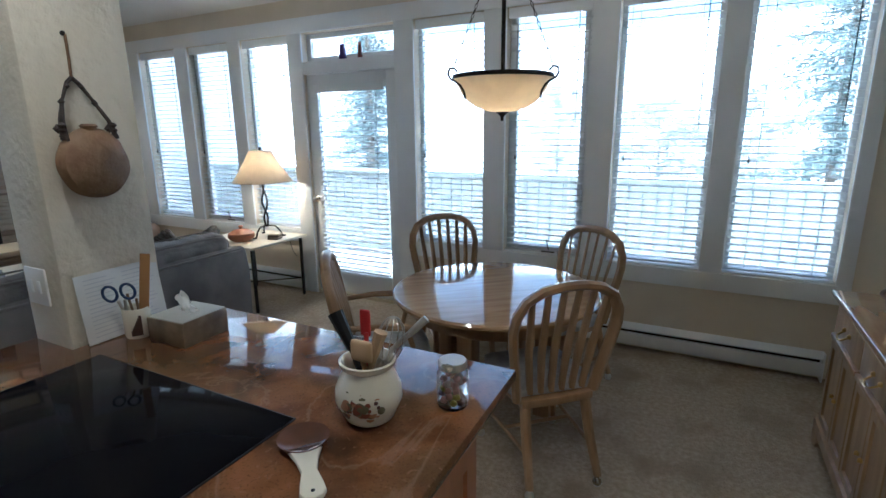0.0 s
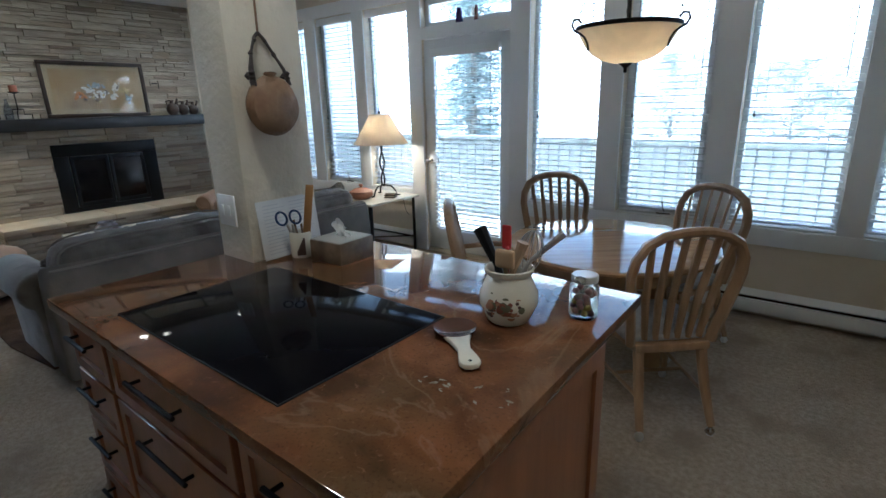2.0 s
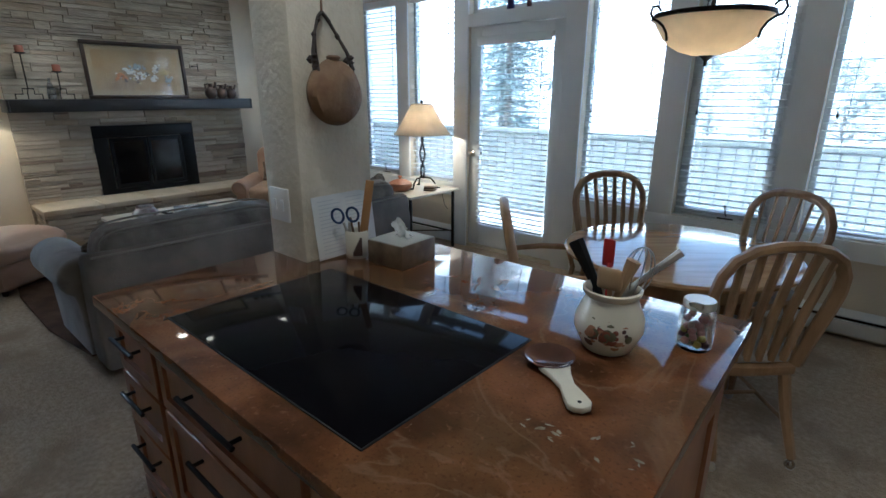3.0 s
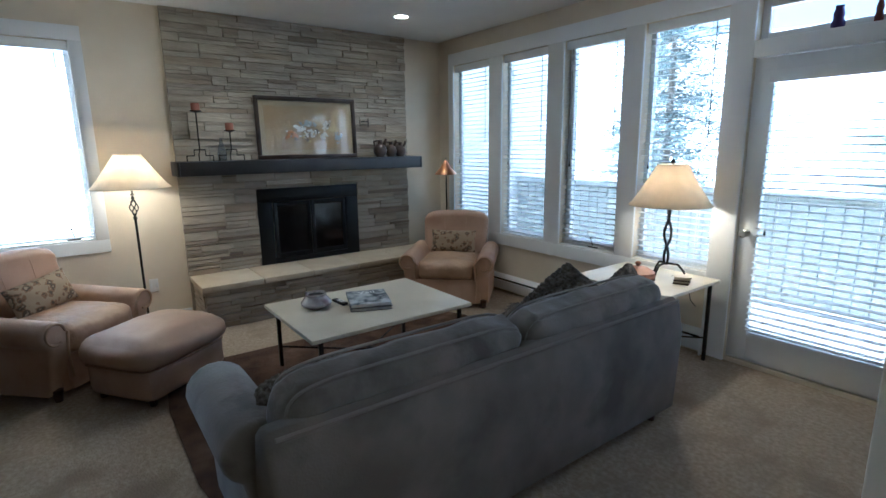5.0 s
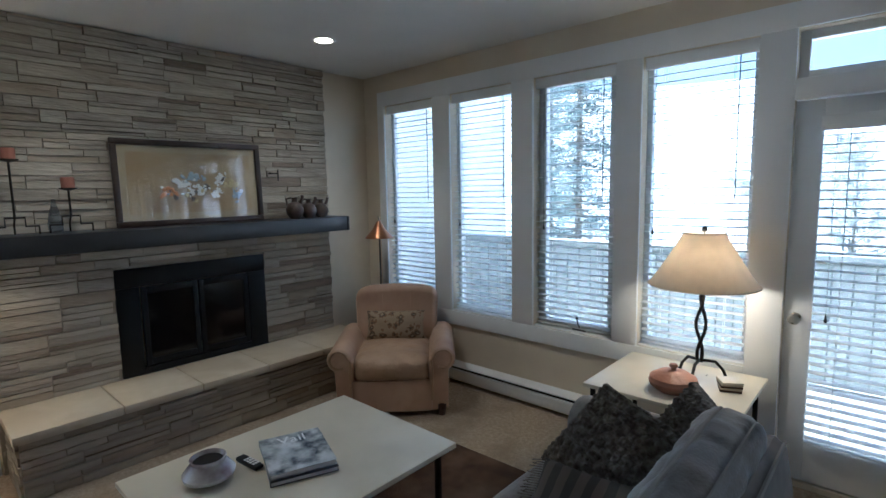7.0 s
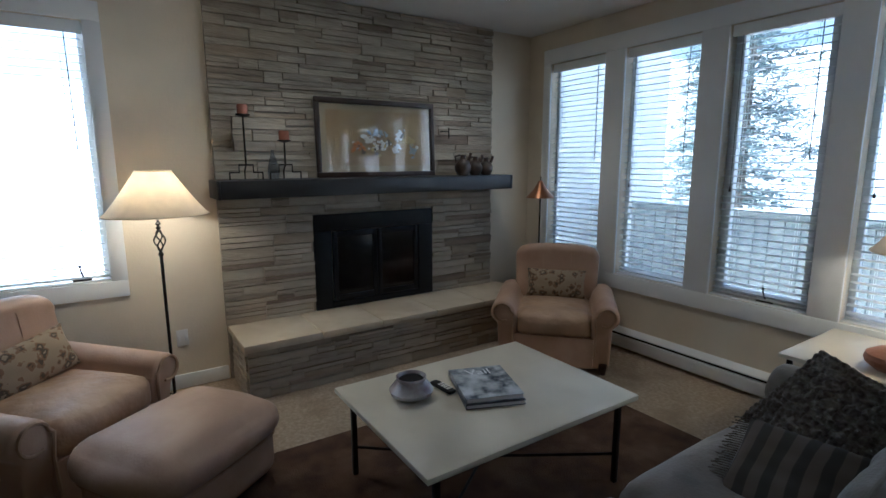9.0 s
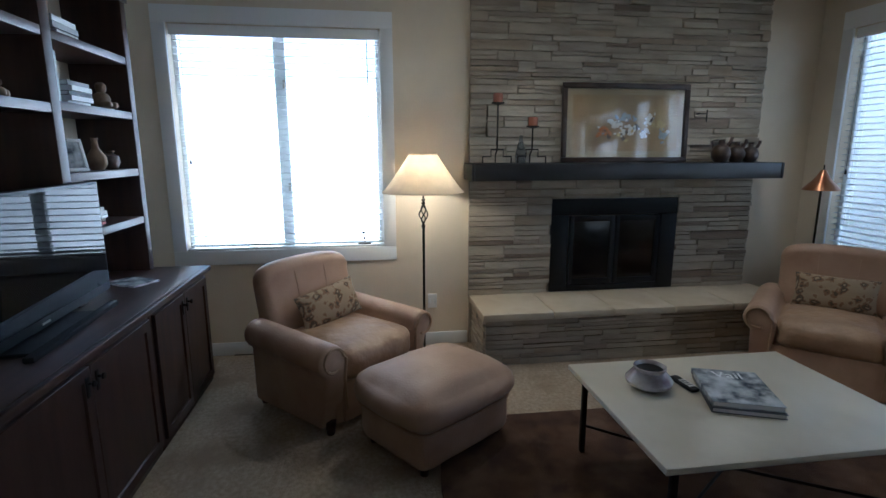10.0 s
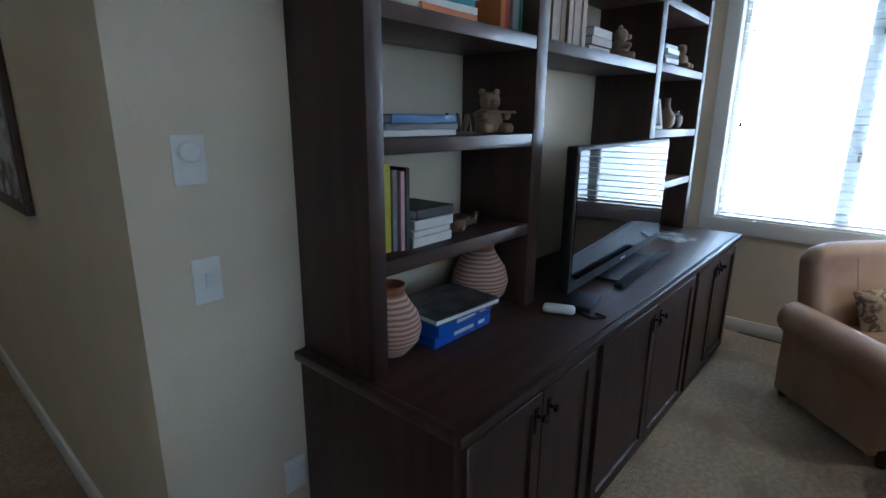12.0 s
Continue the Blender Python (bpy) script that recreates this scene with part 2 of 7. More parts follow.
IRON = mottled("wrought_iron", (0.015, 0.013, 0.012), (0.04, 0.035, 0.03), 20.0, 0.5, 0.3, 80.0, 0.8, dist=0.003)
LEATHER = mottled("tan_leather", (0.40, 0.255, 0.165), (0.51, 0.345, 0.235), 5.0, 0.42, 0.25, 90.0, c3=(0.37, 0.22, 0.145), scale3=2.5, dist=0.004, rough2=0.55)
LEATHER_DK = mottled("creased_leather", (0.33, 0.205, 0.12), (0.45, 0.30, 0.185), 5.0, 0.40, 0.7, 14.0, dist=0.02, rough2=0.55)
SUEDE = mottled("grey_suede", (0.165, 0.142, 0.122), (0.235, 0.205, 0.178), 4.0, 0.95, 0.5, 120.0, c3=(0.12, 0.108, 0.094), scale3=3.0, dist=0.004)
SUEDE_LT = mottled("grey_velvet", (0.155, 0.134, 0.112), (0.24, 0.21, 0.18), 4.0, 0.9, 0.35, 90.0, c3=(0.115, 0.098, 0.082), scale3=6.0, dist=0.006)
SUEDE_LT.node_tree.nodes["Principled BSDF"].inputs["Sheen Weight"].default_value = 0.35
PIPING = plain("grey_piping", (0.26, 0.235, 0.205), 0.9)
CREAM = mottled("cream_stone_top", (0.60, 0.54, 0.42), (0.68, 0.62, 0.495), 4.0, 0.30, 0.03, 70.0, dist=0.002, rough2=0.4)
RUG = mottled("brown_rug", (0.05, 0.022, 0.011), (0.10, 0.05, 0.025), 7.0, 1.0, 0.9, 150.0, c3=(0.14, 0.08, 0.045), scale3=4.0, dist=0.012)
BRASS = plain("brass", (0.50, 0.33, 0.12), 0.25, 1.0)
COPPER = mottled("aged_copper", (0.34, 0.15, 0.07), (0.45, 0.23, 0.12), 8.0, 0.3, 0.1, 60.0, 0.9)
CHROME = plain("satin_nickel", (0.55, 0.52, 0.47), 0.25, 1.0)
# Tint tones down the overbright outdoors: the dimming is put into the glass.
PANE = pane_glass("window_pane", (0.74, 0.755, 0.755))
CLEARPANE = pane_glass("clear_window_pane", (0.97, 0.98, 0.98))
PICGLASS = pane_glass("picture_glass", (0.96, 0.97, 0.97))
PORCELAIN = plain("white_glazed_ceramic", (0.70, 0.66, 0.55), 0.18)
PLASTIC = plain("white_plastic", (0.82, 0.81, 0.79), 0.4)
SATINBLACK = plain("satin_black_plastic", (0.008, 0.008, 0.009), 0.5)
BLACKGLASS = mottled("black_ceramic_glass", (0.004, 0.004, 0.006), (0.006, 0.006, 0.008), 4, 0.07, 0)
BLACKGLASS.node_tree.nodes["Principled BSDF"].inputs["Specular IOR Level"].default_value = 0.05
SCREEN = mottled("screen_glass", (0.004, 0.004, 0.005), (0.005, 0.005, 0.006), 4, 0.03, 0)
SCREEN.node_tree.nodes["Principled BSDF"].inputs["Specular IOR Level"].default_value = 0.12
PAPER = plain("paper", (0.72, 0.72, 0.72), 0.9)
SHADE = shade_cloth("parchment_shade", (0.74, 0.66, 0.54), 0.36)
SHADEW = shade_cloth("linen_shade", (0.86, 0.78, 0.64), 0.5)
ALAB = shade_cloth("alabaster_glass", (0.86, 0.76, 0.60), 0.5)
SEATCLOTH = mottled("seat_cloth", (0.30, 0.29, 0.27), (0.40, 0.38, 0.35), 30.0, 0.95, 0.4, 120.0)
KILIM = kilim("kilim_cloth", (0.33, 0.25, 0.16), (0.10, 0.075, 0.05), (0.22, 0.13, 0.07))
SHAG = mottled("shaggy_wool", (0.075, 0.063, 0.050), (0.21, 0.18, 0.148), 40.0, 1.0, 1.0, 70.0, dist=0.02)
POTSTRIPE = striped("striped_clay", (0.30, 0.13, 0.085), (0.50, 0.37, 0.29), 22.0)
FENCEP = mottled("fence_paint", (0.40, 0.43, 0.43), (0.48, 0.51, 0.51), 3.0, 0.7, 0.1, 40.0, stretch=(3, 3, 0.5))
SIDING = mottled("siding_paint", (0.68, 0.68, 0.66), (0.76, 0.76, 0.74), 3.0, 0.8, 0.1, 40.0, stretch=(0.5, 0.5, 3))
DECKW = mottled("deck_boards", (0.50, 0.48, 0.45), (0.62, 0.60, 0.56), 4.0, 0.8, 0.2, 40.0, stretch=(0.5, 4, 1), spread=0.1)
GRASSY = mottled("pale_ground", (0.58, 0.58, 0.58), (0.80, 0.80, 0.80), 0.3, 0.95, 0.3, 8.0)
NEEDLES = mottled("spruce_needles", (0.14, 0.19, 0.18), (0.28, 0.33, 0.32), 5.0, 0.8, 0.2, 30.0, spread=0.4)
TWIG = mottled("pale_twigs", (0.24, 0.27, 0.25), (0.40, 0.42, 0.40), 5.0, 0.9, 0.2, 30.0, spread=0.3)
BARK = mottled("bark", (0.14, 0.115, 0.09), (0.22, 0.19, 0.15), 8.0, 0.95, 0.6, 30.0)

# ---- mesh helpers ----


def bmnew():
    return bmesh.new()


def box(bm, x0, x1, y0, y1, z0, z1, bev=0.0, seg=2, m=None):
    """A box with rounded edges, added to bm; m turns and moves it."""
    tmp = bmesh.new()
    bmesh.ops.create_cube(tmp, size=1.0)
    for v in tmp.verts:
        v.co = Vector(((x0 + x1) / 2 + v.co.x * (x1 - x0), (y0 + y1) / 2 + v.co.y * (y1 - y0), (z0 + z1) / 2 + v.co.z * (z1 - z0)))
    if bev:
        bmesh.ops.bevel(tmp, geom=list(tmp.edges), offset=bev, segments=seg, affect="EDGES", profile=0.5)
    return merge(bm, tmp, m)


def merge(bm, tmp, m=None):
    made = []
    tab = {}
    for v in tmp.verts:
        tab[v] = bm.verts.new(m @ v.co if m else v.co)
        made.append(tab[v])
    for f in tmp.faces:
        bm.faces.new([tab[v] for v in f.verts])
    tmp.free()
    return made


def rings(bm, loops, closed=False, caps=True):
    """Skin a row of equal rings of points."""
    rows = [[bm.verts.new(p) for p in loop] for loop in loops]
    n = len(rows[0])
    for a, b in zip(rows, rows[1:] + (rows[:1] if closed else [])):
        for i in range(n):
            bm.faces.new((a[i], a[(i + 1) % n], b[(i + 1) % n], b[i]))
    if caps and not closed:
        bm.faces.new(rows[0][::-1])
        bm.faces.new(rows[-1])
    return rows


def lathe(bm, prof, n=28, c=(0, 0, 0), caps=True):
    """Turn a profile of (radius, height) about the upright axis through c."""
    rings(bm, [[(c[0] + max(r, 0.0004) * math.cos(2 * math.pi * i / n), c[1] + max(r, 0.0004) * math.sin(2 * math.pi * i / n), c[2] + z) for i in range(n)]
               for r, z in prof], caps=caps)


def tube(bm, pts, r, n=8, closed=False, flat=1.0):
    """A rod through the points; r: one radius or one for each point; flat: its width against its depth."""
    pts = [Vector(p) for p in pts]
    rs = r if isinstance(r, (list, tuple)) else [r] * len(pts)
    loops, up = [], None
    for i, p in enumerate(pts):
        a = pts[i - 1] if (i or closed) else p
        b = pts[(i + 1) % len(pts)] if (i + 1 < len(pts) or closed) else p
        d = (b - a).normalized()
        if up is None:
            up = d.orthogonal().normalized()
        up = (up - d * up.dot(d)).normalized()
        side = d.cross(up)
        loops.append([p + (up * math.cos(2 * math.pi * k / n) + side * math.sin(2 * math.pi * k / n) * flat) * rs[i] for k in range(n)])
    rings(bm, loops, closed)


def extrude(bm, outline, axis, a, b, bev=0.0, seg=3, m=None):
    """Push a closed outline of 2D points along an axis ('x': outline is (y, z); 'y': (x, z); 'z': (x, y)) from a to b, with rounded end edges."""
    place = {"x": lambda u, v, w: (w, u, v), "y": lambda u, v, w: (u, w, v), "z": lambda u, v, w: (u, v, w)}[axis]
    tmp = bmesh.new()
    rows = [[tmp.verts.new(place(u, v, w)) for u, v in outline] for w in (a, b)]
    n = len(outline)
    for i in range(n):
        tmp.faces.new((rows[0][i], rows[0][(i + 1) % n], rows[1][(i + 1) % n], rows[1][i]))
    ends = [tmp.faces.new(rows[0][::-1]), tmp.faces.new(rows[1])]
    bmesh.ops.recalc_face_normals(tmp, faces=list(tmp.faces))
    if bev:
        es = list({e for f in ends for e in f.edges})
        bmesh.ops.bevel(tmp, geom=es, offset=bev, segments=seg, affect="EDGES", profile=0.5)
    return merge(bm, tmp, m)


def panelled(bm, x0, x1, y0, y1, z0, z1, w=0.06, sunk=0.009, front=-1):
    """A board whose front face (towards -y, or +y where front is 1) has a sunk panel within a frame w wide."""
    tmp = bmesh.new()
    bmesh.ops.create_cube(tmp, size=1.0)
    for v in tmp.verts:
        v.co = Vector(((x0 + x1) / 2 + v.co.x * (x1 - x0), (y0 + y1) / 2 + v.co.y * (y1 - y0), (z0 + z1) / 2 + v.co.z * (z1 - z0)))
    bmesh.ops.bevel(tmp, geom=list(tmp.edges), offset=0.0025, segments=1, affect="EDGES")
    face = max(tmp.faces, key=lambda f: f.normal.y * front + 0.001 * f.calc_area())
    bmesh.ops.inset_region(tmp, faces=[face], thickness=w, depth=0.0)
    bmesh.ops.inset_region(tmp, faces=[face], thickness=0.004, depth=-sunk)
    return merge(bm, tmp)


def arc(cx, cy, r, a0, a1, n):
    return [(cx + r * math.cos(radians(a0 + (a1 - a0) * i / n)), cy + r * math.sin(radians(a0 + (a1 - a0) * i / n))) for i in range(n + 1)]


def puff(bm, w, h, t, n=14, sharp=0.45, m=None, sag=0.0, seed=0, crease=0.0):
    """A stuffed pillow, w wide (x), h high (z), t thick (y), pinched at its seam."""
    tmp = bmesh.new()
    grid = {}
    for s in (1, -1):
        for i in range(n + 1):
            for j in range(n + 1):
                u, v = 2 * i / n - 1, 2 * j / n - 1
                edge = i in (0, n) or j in (0, n)
                if s < 0 and edge:
                    grid[s, i, j] = grid[1, i, j]
                    continue
                d = (max(0, 1 - u * u) * max(0, 1 - v * v)) ** sharp
                pull = 1 - 0.06 * (u * u * (1 - v * v) + v * v * (1 - u * u))
                wob = crease * noise.noise(Vector((u * 2.3 + seed, v * 2.9, s * 3.0)))
                grid[s, i, j] = tmp.verts.new((u * w / 2 * pull, s * (t / 2 * d + wob * d), v * h / 2 * pull - sag * (1 - u * u)))
        for i in range(n):
            for j in range(n):
                q = [grid[s, i, j], grid[s, i + 1, j], grid[s, i + 1, j + 1], grid[s, i, j + 1]]
                tmp.faces.new(q if s < 0 else q[::-1])
    return merge(bm, tmp, m)


def blob(bm, x0, x1, y0, y1, z0, z1, r=0.06, cuts=6, swell=0.0, wob=0.0, seed=0.0, m=None):
    """An upholstered block: rounded edges, slightly swollen faces."""
    tmp = bmesh.new()
    bmesh.ops.create_cube(tmp, size=2.0)
    bmesh.ops.subdivide_edges(tmp, edges=list(tmp.edges), cuts=cuts, use_grid_fill=True)
    hx, hy, hz = (x1 - x0) / 2, (y1 - y0) / 2, (z1 - z0) / 2
    cx, cy, cz = (x0 + x1) / 2, (y0 + y1) / 2, (z0 + z1) / 2
    for v in tmp.verts:
        # spread the grid towards the edges so that the rounding is smooth
        c = [math.copysign(abs(q) ** 0.8, q) for q in v.co]
        p = Vector((c[0] * hx, c[1] * hy, c[2] * hz))
        core = Vector((max(-hx + r, min(hx - r, p.x)), max(-hy + r, min(hy - r, p.y)), max(-hz + r, min(hz - r, p.z))))
        d = p - core
        if d.length > r:
            p = core + d.normalized() * r
        k = (1 - c[0] ** 2, 1 - c[1] ** 2, 1 - c[2] ** 2)
        p += Vector((swell * k[1] * k[2] * (c[0] > 0.99) - swell * k[1] * k[2] * (c[0] < -0.99), swell * k[0] * k[2] * ((c[1] > 0.99) - (c[1] < -0.99)),
                     swell * k[0] * k[1] * ((c[2] > 0.99) - (c[2] < -0.99))))
        if wob:
            q = Vector((cx, cy, cz)) + p
            p += wob * Vector((noise.noise(q * 7 + Vector((seed, 0, 0))), noise.noise(q * 7 + Vector((0, seed, 9))), noise.noise(q * 7 + Vector((5, 0, seed)))))
        v.co = p + Vector((cx, cy, cz))
    return merge(bm, tmp, m)


def mesh_of(name, bm, mat, angle=40):
    bmesh.ops.recalc_face_normals(bm, faces=list(bm.faces))
    me = bpy.data.meshes.new(name)
    for f in bm.faces:
        f.smooth = True
    bm.to_mesh(me)
    bm.free()
    me.set_sharp_from_angle(angle=radians(angle))
    me.materials.append(mat)
    return me


def part(name, bm, mat, parent, label="", m=None):
    ob = new(name, mesh_of(name, bm, mat))
    ob.parent = parent
    if m:
        ob.matrix_basis = m
    return tagged(ob, label) if label else ob


def piece(name, me, parent, m):
    ob = new(name, me)
    ob.parent = parent
    ob.matrix_basis = m
    return ob


def thing(name, label, category, group="", m=None, kind=""):
    ob = tagged(new(name), label, category, group, kind)
    ob.empty_display_size = 0.05
    if m:
        ob.matrix_basis = m
    return ob


def single(name, bm, mat, label, category, group="", m=None, kind=""):
    ob = new(name, mesh_of(name, bm, mat))
    if m:
        ob.matrix_basis = m
    return tagged(ob, label, category, group, kind)


def structure(name, bm, mat, label="", category="structure"):
    return tagged(new(name, mesh_of(name, bm, mat)), label or name.replace("_", " "), category, "", "structure")


# ---- the shell ----
XF, XR, YW, YB, ZC = -6.84, 1.0, 4.30, -1.02, 2.70   # fireplace wall, buffet wall, window wall, shelf wall, ceiling
T = 0.16
HALL0, HALL1, HALLEND = -3.27, -2.15, -5.2
W = 0.61
WINS = [-6.545, -5.745, -4.95, -4.175, -2.24, -1.455, -0.67, 0.075]
WZ0, WZ1 = 0.62, 2.412
DX0, DX1, DZ1 = -3.40, -2.42, 2.06
TZ0, TZ1 = 2.165, 2.408

bm = bmnew()
box(bm, XF - T, XR + T, HALLEND - T, YW + T, -0.12, 0.0)
structure("floor", bm, CARPET, "taupe cut-pile carpet with worn darker patches", "floor")
bm = bmnew()
box(bm, XF - T, XR + T, HALLEND - T, YW + T, ZC, ZC + 0.12)
structure("ceiling", bm, CEIL, "off-white painted ceiling", "ceiling")

bm = bmnew()
gaps = [(x, x + W, WZ0, WZ1) for x in WINS[:4]] + [(DX0, DX1, 0.03, TZ1)] + [(x, x + W, WZ0, WZ1) for x in WINS[4:]]
at = XF - T
for a, b, z0, z1 in gaps:
    box(bm, at, a, YW, YW + T, 0, ZC)
    box(bm, a, b, YW, YW + T, 0, z0)
    box(bm, a, b, YW, YW + T, z1, ZC)
    at = b
box(bm, at, XR + T, YW, YW + T, 0, ZC)
structure("wall_north", bm, PAINT, "beige painted wall pierced by tall windows and a glazed door", "wall")
LY0, LY1, LZ0, LZ1 = -0.63, 0.785, 0.81, 2.365
bm = bmnew()
box(bm, XF - T, XF, YB - T, LY0, 0, ZC)
box(bm, XF - T, XF, LY0, LY1, 0, LZ0)
box(bm, XF - T, XF, LY0, LY1, LZ1, ZC)
box(bm, XF - T, XF, LY1, YW, 0, ZC)
structure("wall_west", bm, PAINT, "beige painted wall beside the stone chimney breast", "wall")
bm = bmnew()
box(bm, XF, HALL0, YB - T, YB, 0, ZC)
structure("wall_south", bm, PAINT, "beige painted wall behind the built-in shelves", "wall")
bm = bmnew()
box(bm, HALL0 - T, HALL0, HALLEND, YB - T, 0, ZC)
structure("wall_hall_west", bm, PAINT, "cream painted hallway wall", "wall")
bm = bmnew()
box(bm, HALL1, HALL1 + T, HALLEND, YB - T, 0, ZC)
structure("wall_hall_east", bm, PAINT, "cream painted hallway wall", "wall")
bm = bmnew()
box(bm, HALL0 - T, HALL1 + T, HALLEND - T, HALLEND, 0, ZC)
structure("wall_hall_end", bm, PAINT, "cream painted end wall of the hallway", "wall")
bm = bmnew()
box(bm, HALL1, XR, YB - T, YB, 0, ZC)
structure("wall_kitchen", bm, PAINT, "beige painted kitchen wall", "wall")
bm = bmnew()
box(bm, XR, XR + T, YB - T, YW, 0, ZC)
structure("wall_east", bm, PAINT, "beige painted wall behind the buffet", "wall")
# column between kitchen and living room
bm = bmnew()
box(bm, -1.97, -1.755, 1.355, 1.66, 0, ZC, 0.006)
structure("column", bm, PLASTER, "cream textured plaster column at the end of the counter", "column")

# white casing round the windows
bm = bmnew()
CY0, CY1 = YW - 0.022, YW + 0.0
box(bm, -6.635, 0.765, CY0, CY1, WZ1, 2.54, 0.004)
edges_x = [-6.635] + sum([[x, x + W] for x in WINS[:4]], []) + [DX0]
for a, b in zip(edges_x[::2], edges_x[1::2]):
    box(bm, a, b, CY0, CY1, WZ0 if a != edges_x[-2] else 0.0, WZ1, 0.004)
edges_x = [DX1] + sum([[x, x + W] for x in WINS[4:]], []) + [0.765]
for a, b in zip(edges_x[::2], edges_x[1::2]):
    box(bm, a, b, CY0, CY1, WZ0 if a != DX1 else 0.0, WZ1, 0.004)
box(bm, -6.635, WINS[3] + W, CY0, CY1, 0.50, WZ0, 0.004)
box(bm, WINS[4], 0.765, CY0, CY1, 0.50, WZ0, 0.004)
box(bm, DX0, DX1, YW - 0.018, YW + 0.10, DZ1, TZ0, 0.004)
structure("trim_north", bm, WHITE, "flat white-painted casing between the windows", "trim")
bm = bmnew()
cx0, cx1 = XF, XF + 0.02
box(bm, cx0, cx1, LY0 - 0.09, LY1 + 0.09, LZ1, LZ1 + 0.11, 0.004)
box(bm, cx0, cx1, LY0 - 0.09, LY1 + 0.09, LZ0 - 0.105, LZ0, 0.004)
box(bm, cx0, cx1, LY0 - 0.09, LY0, LZ0, LZ1, 0.004)
box(bm, cx0, cx1, LY1, LY1 + 0.09, LZ0, LZ1, 0.004)
structure("trim_west", bm, WHITE, "flat white-painted window casing", "trim")
bm = bmnew()
box(bm, XF, XF + 0.014, YB, 1.43, 0, 0.10, 0.003)
structure("baseboard_west", bm, WHITE, "white-painted baseboard", "baseboard")
bm = bmnew()
box(bm, HALL0, HALL0 + 0.014, HALLEND, YB - 0.0, 0, 0.10, 0.003)
structure("baseboard_hall", bm, WHITE, "white-painted baseboard in the hallway", "baseboard")
bm = bmnew()
box(bm, XF, -6.43, YB, YB + 0.014, 0, 0.10, 0.003)
structure("baseboard_south", bm, WHITE, "white-painted baseboard", "baseboard")


# ---- windows, door, blinds ----
def sash_frame(bm, x0, x1, z0, z1, w=0.035, y0=0.075, y1=0.125):
    box(bm, x0, x0 + w, y0, y1, z0, z1, 0.003)
    box(bm, x1 - w, x1, y0, y1, z0, z1, 0.003)
    box(bm, x0 + w, x1 - w, y0, y1, z0, z0 + w, 0.003)
    box(bm, x0 + w, x1 - w, y0, y1, z1 - w, z1, 0.003)


def crank(parent, dx=0.0):
    bm = bmnew()
    box(bm, 0.30, 0.40, 0.028, 0.05, 0.012, 0.030, 0.004)
    tube(bm, [(0.36, 0.03, 0.03), (0.35, 0.02, 0.06), (0.345, 0.012, 0.10)], 0.005)
    lathe(bm, [(0.0, 0), (0.009, 0.004), (0.009, 0.014), (0, 0.018)], 10, (0.345, 0.012, 0.098))
    part("crank_handle", bm, IRON, parent, "dark metal window crank", Matrix.Translation((dx, 0, 0)))


def sash_latch(parent, x, z):
    bm = bmnew()
    box(bm, x - 0.012, x + 0.012, 0.058, 0.071, z - 0.03, z + 0.03, 0.003)
    box(bm, x - 0.006, x + 0.006, 0.046, 0.060, z - 0.03, z + 0.005, 0.003)
    part("sash_latch", bm, CHROME, parent, "grey metal sash latch")


def window(name, m, width, height, casement=False, mullion=False, glass=None):
    win = thing(name, "tall white-framed window with a clear pane", "window", "", m, "structure")
    bm = bmnew()
    sash_frame(bm, 0, width, 0, height)
    if casement:
        sash_frame(bm, 0.035, width - 0.035, 0.035, height - 0.035, 0.032, 0.06, 0.11)
    if mullion:
        box(bm, width / 2 - 0.04, width / 2 + 0.04, 0.07, 0.13, 0.035, height - 0.035, 0.004)
    part("window_frame", bm, WHITE, win)
    bm = bmnew()
    box(bm, 0, width, 0.0, 0.075, -0.0, 0.012, 0.003)
    part("window_sill", bm, WHITE, win)
    bm = bmnew()
    box(bm, 0.03, width - 0.03, 0.098, 0.102, 0.03, height - 0.03)
    g = part("pane", bm, glass or PANE, win)
    g.visible_shadow = False
    if casement:
        crank(win)
    if mullion:
        crank(win, width - 0.50)
        for z in (0.45, 1.18):
            sash_latch(win, width / 2 + 0.028, z)
    return win


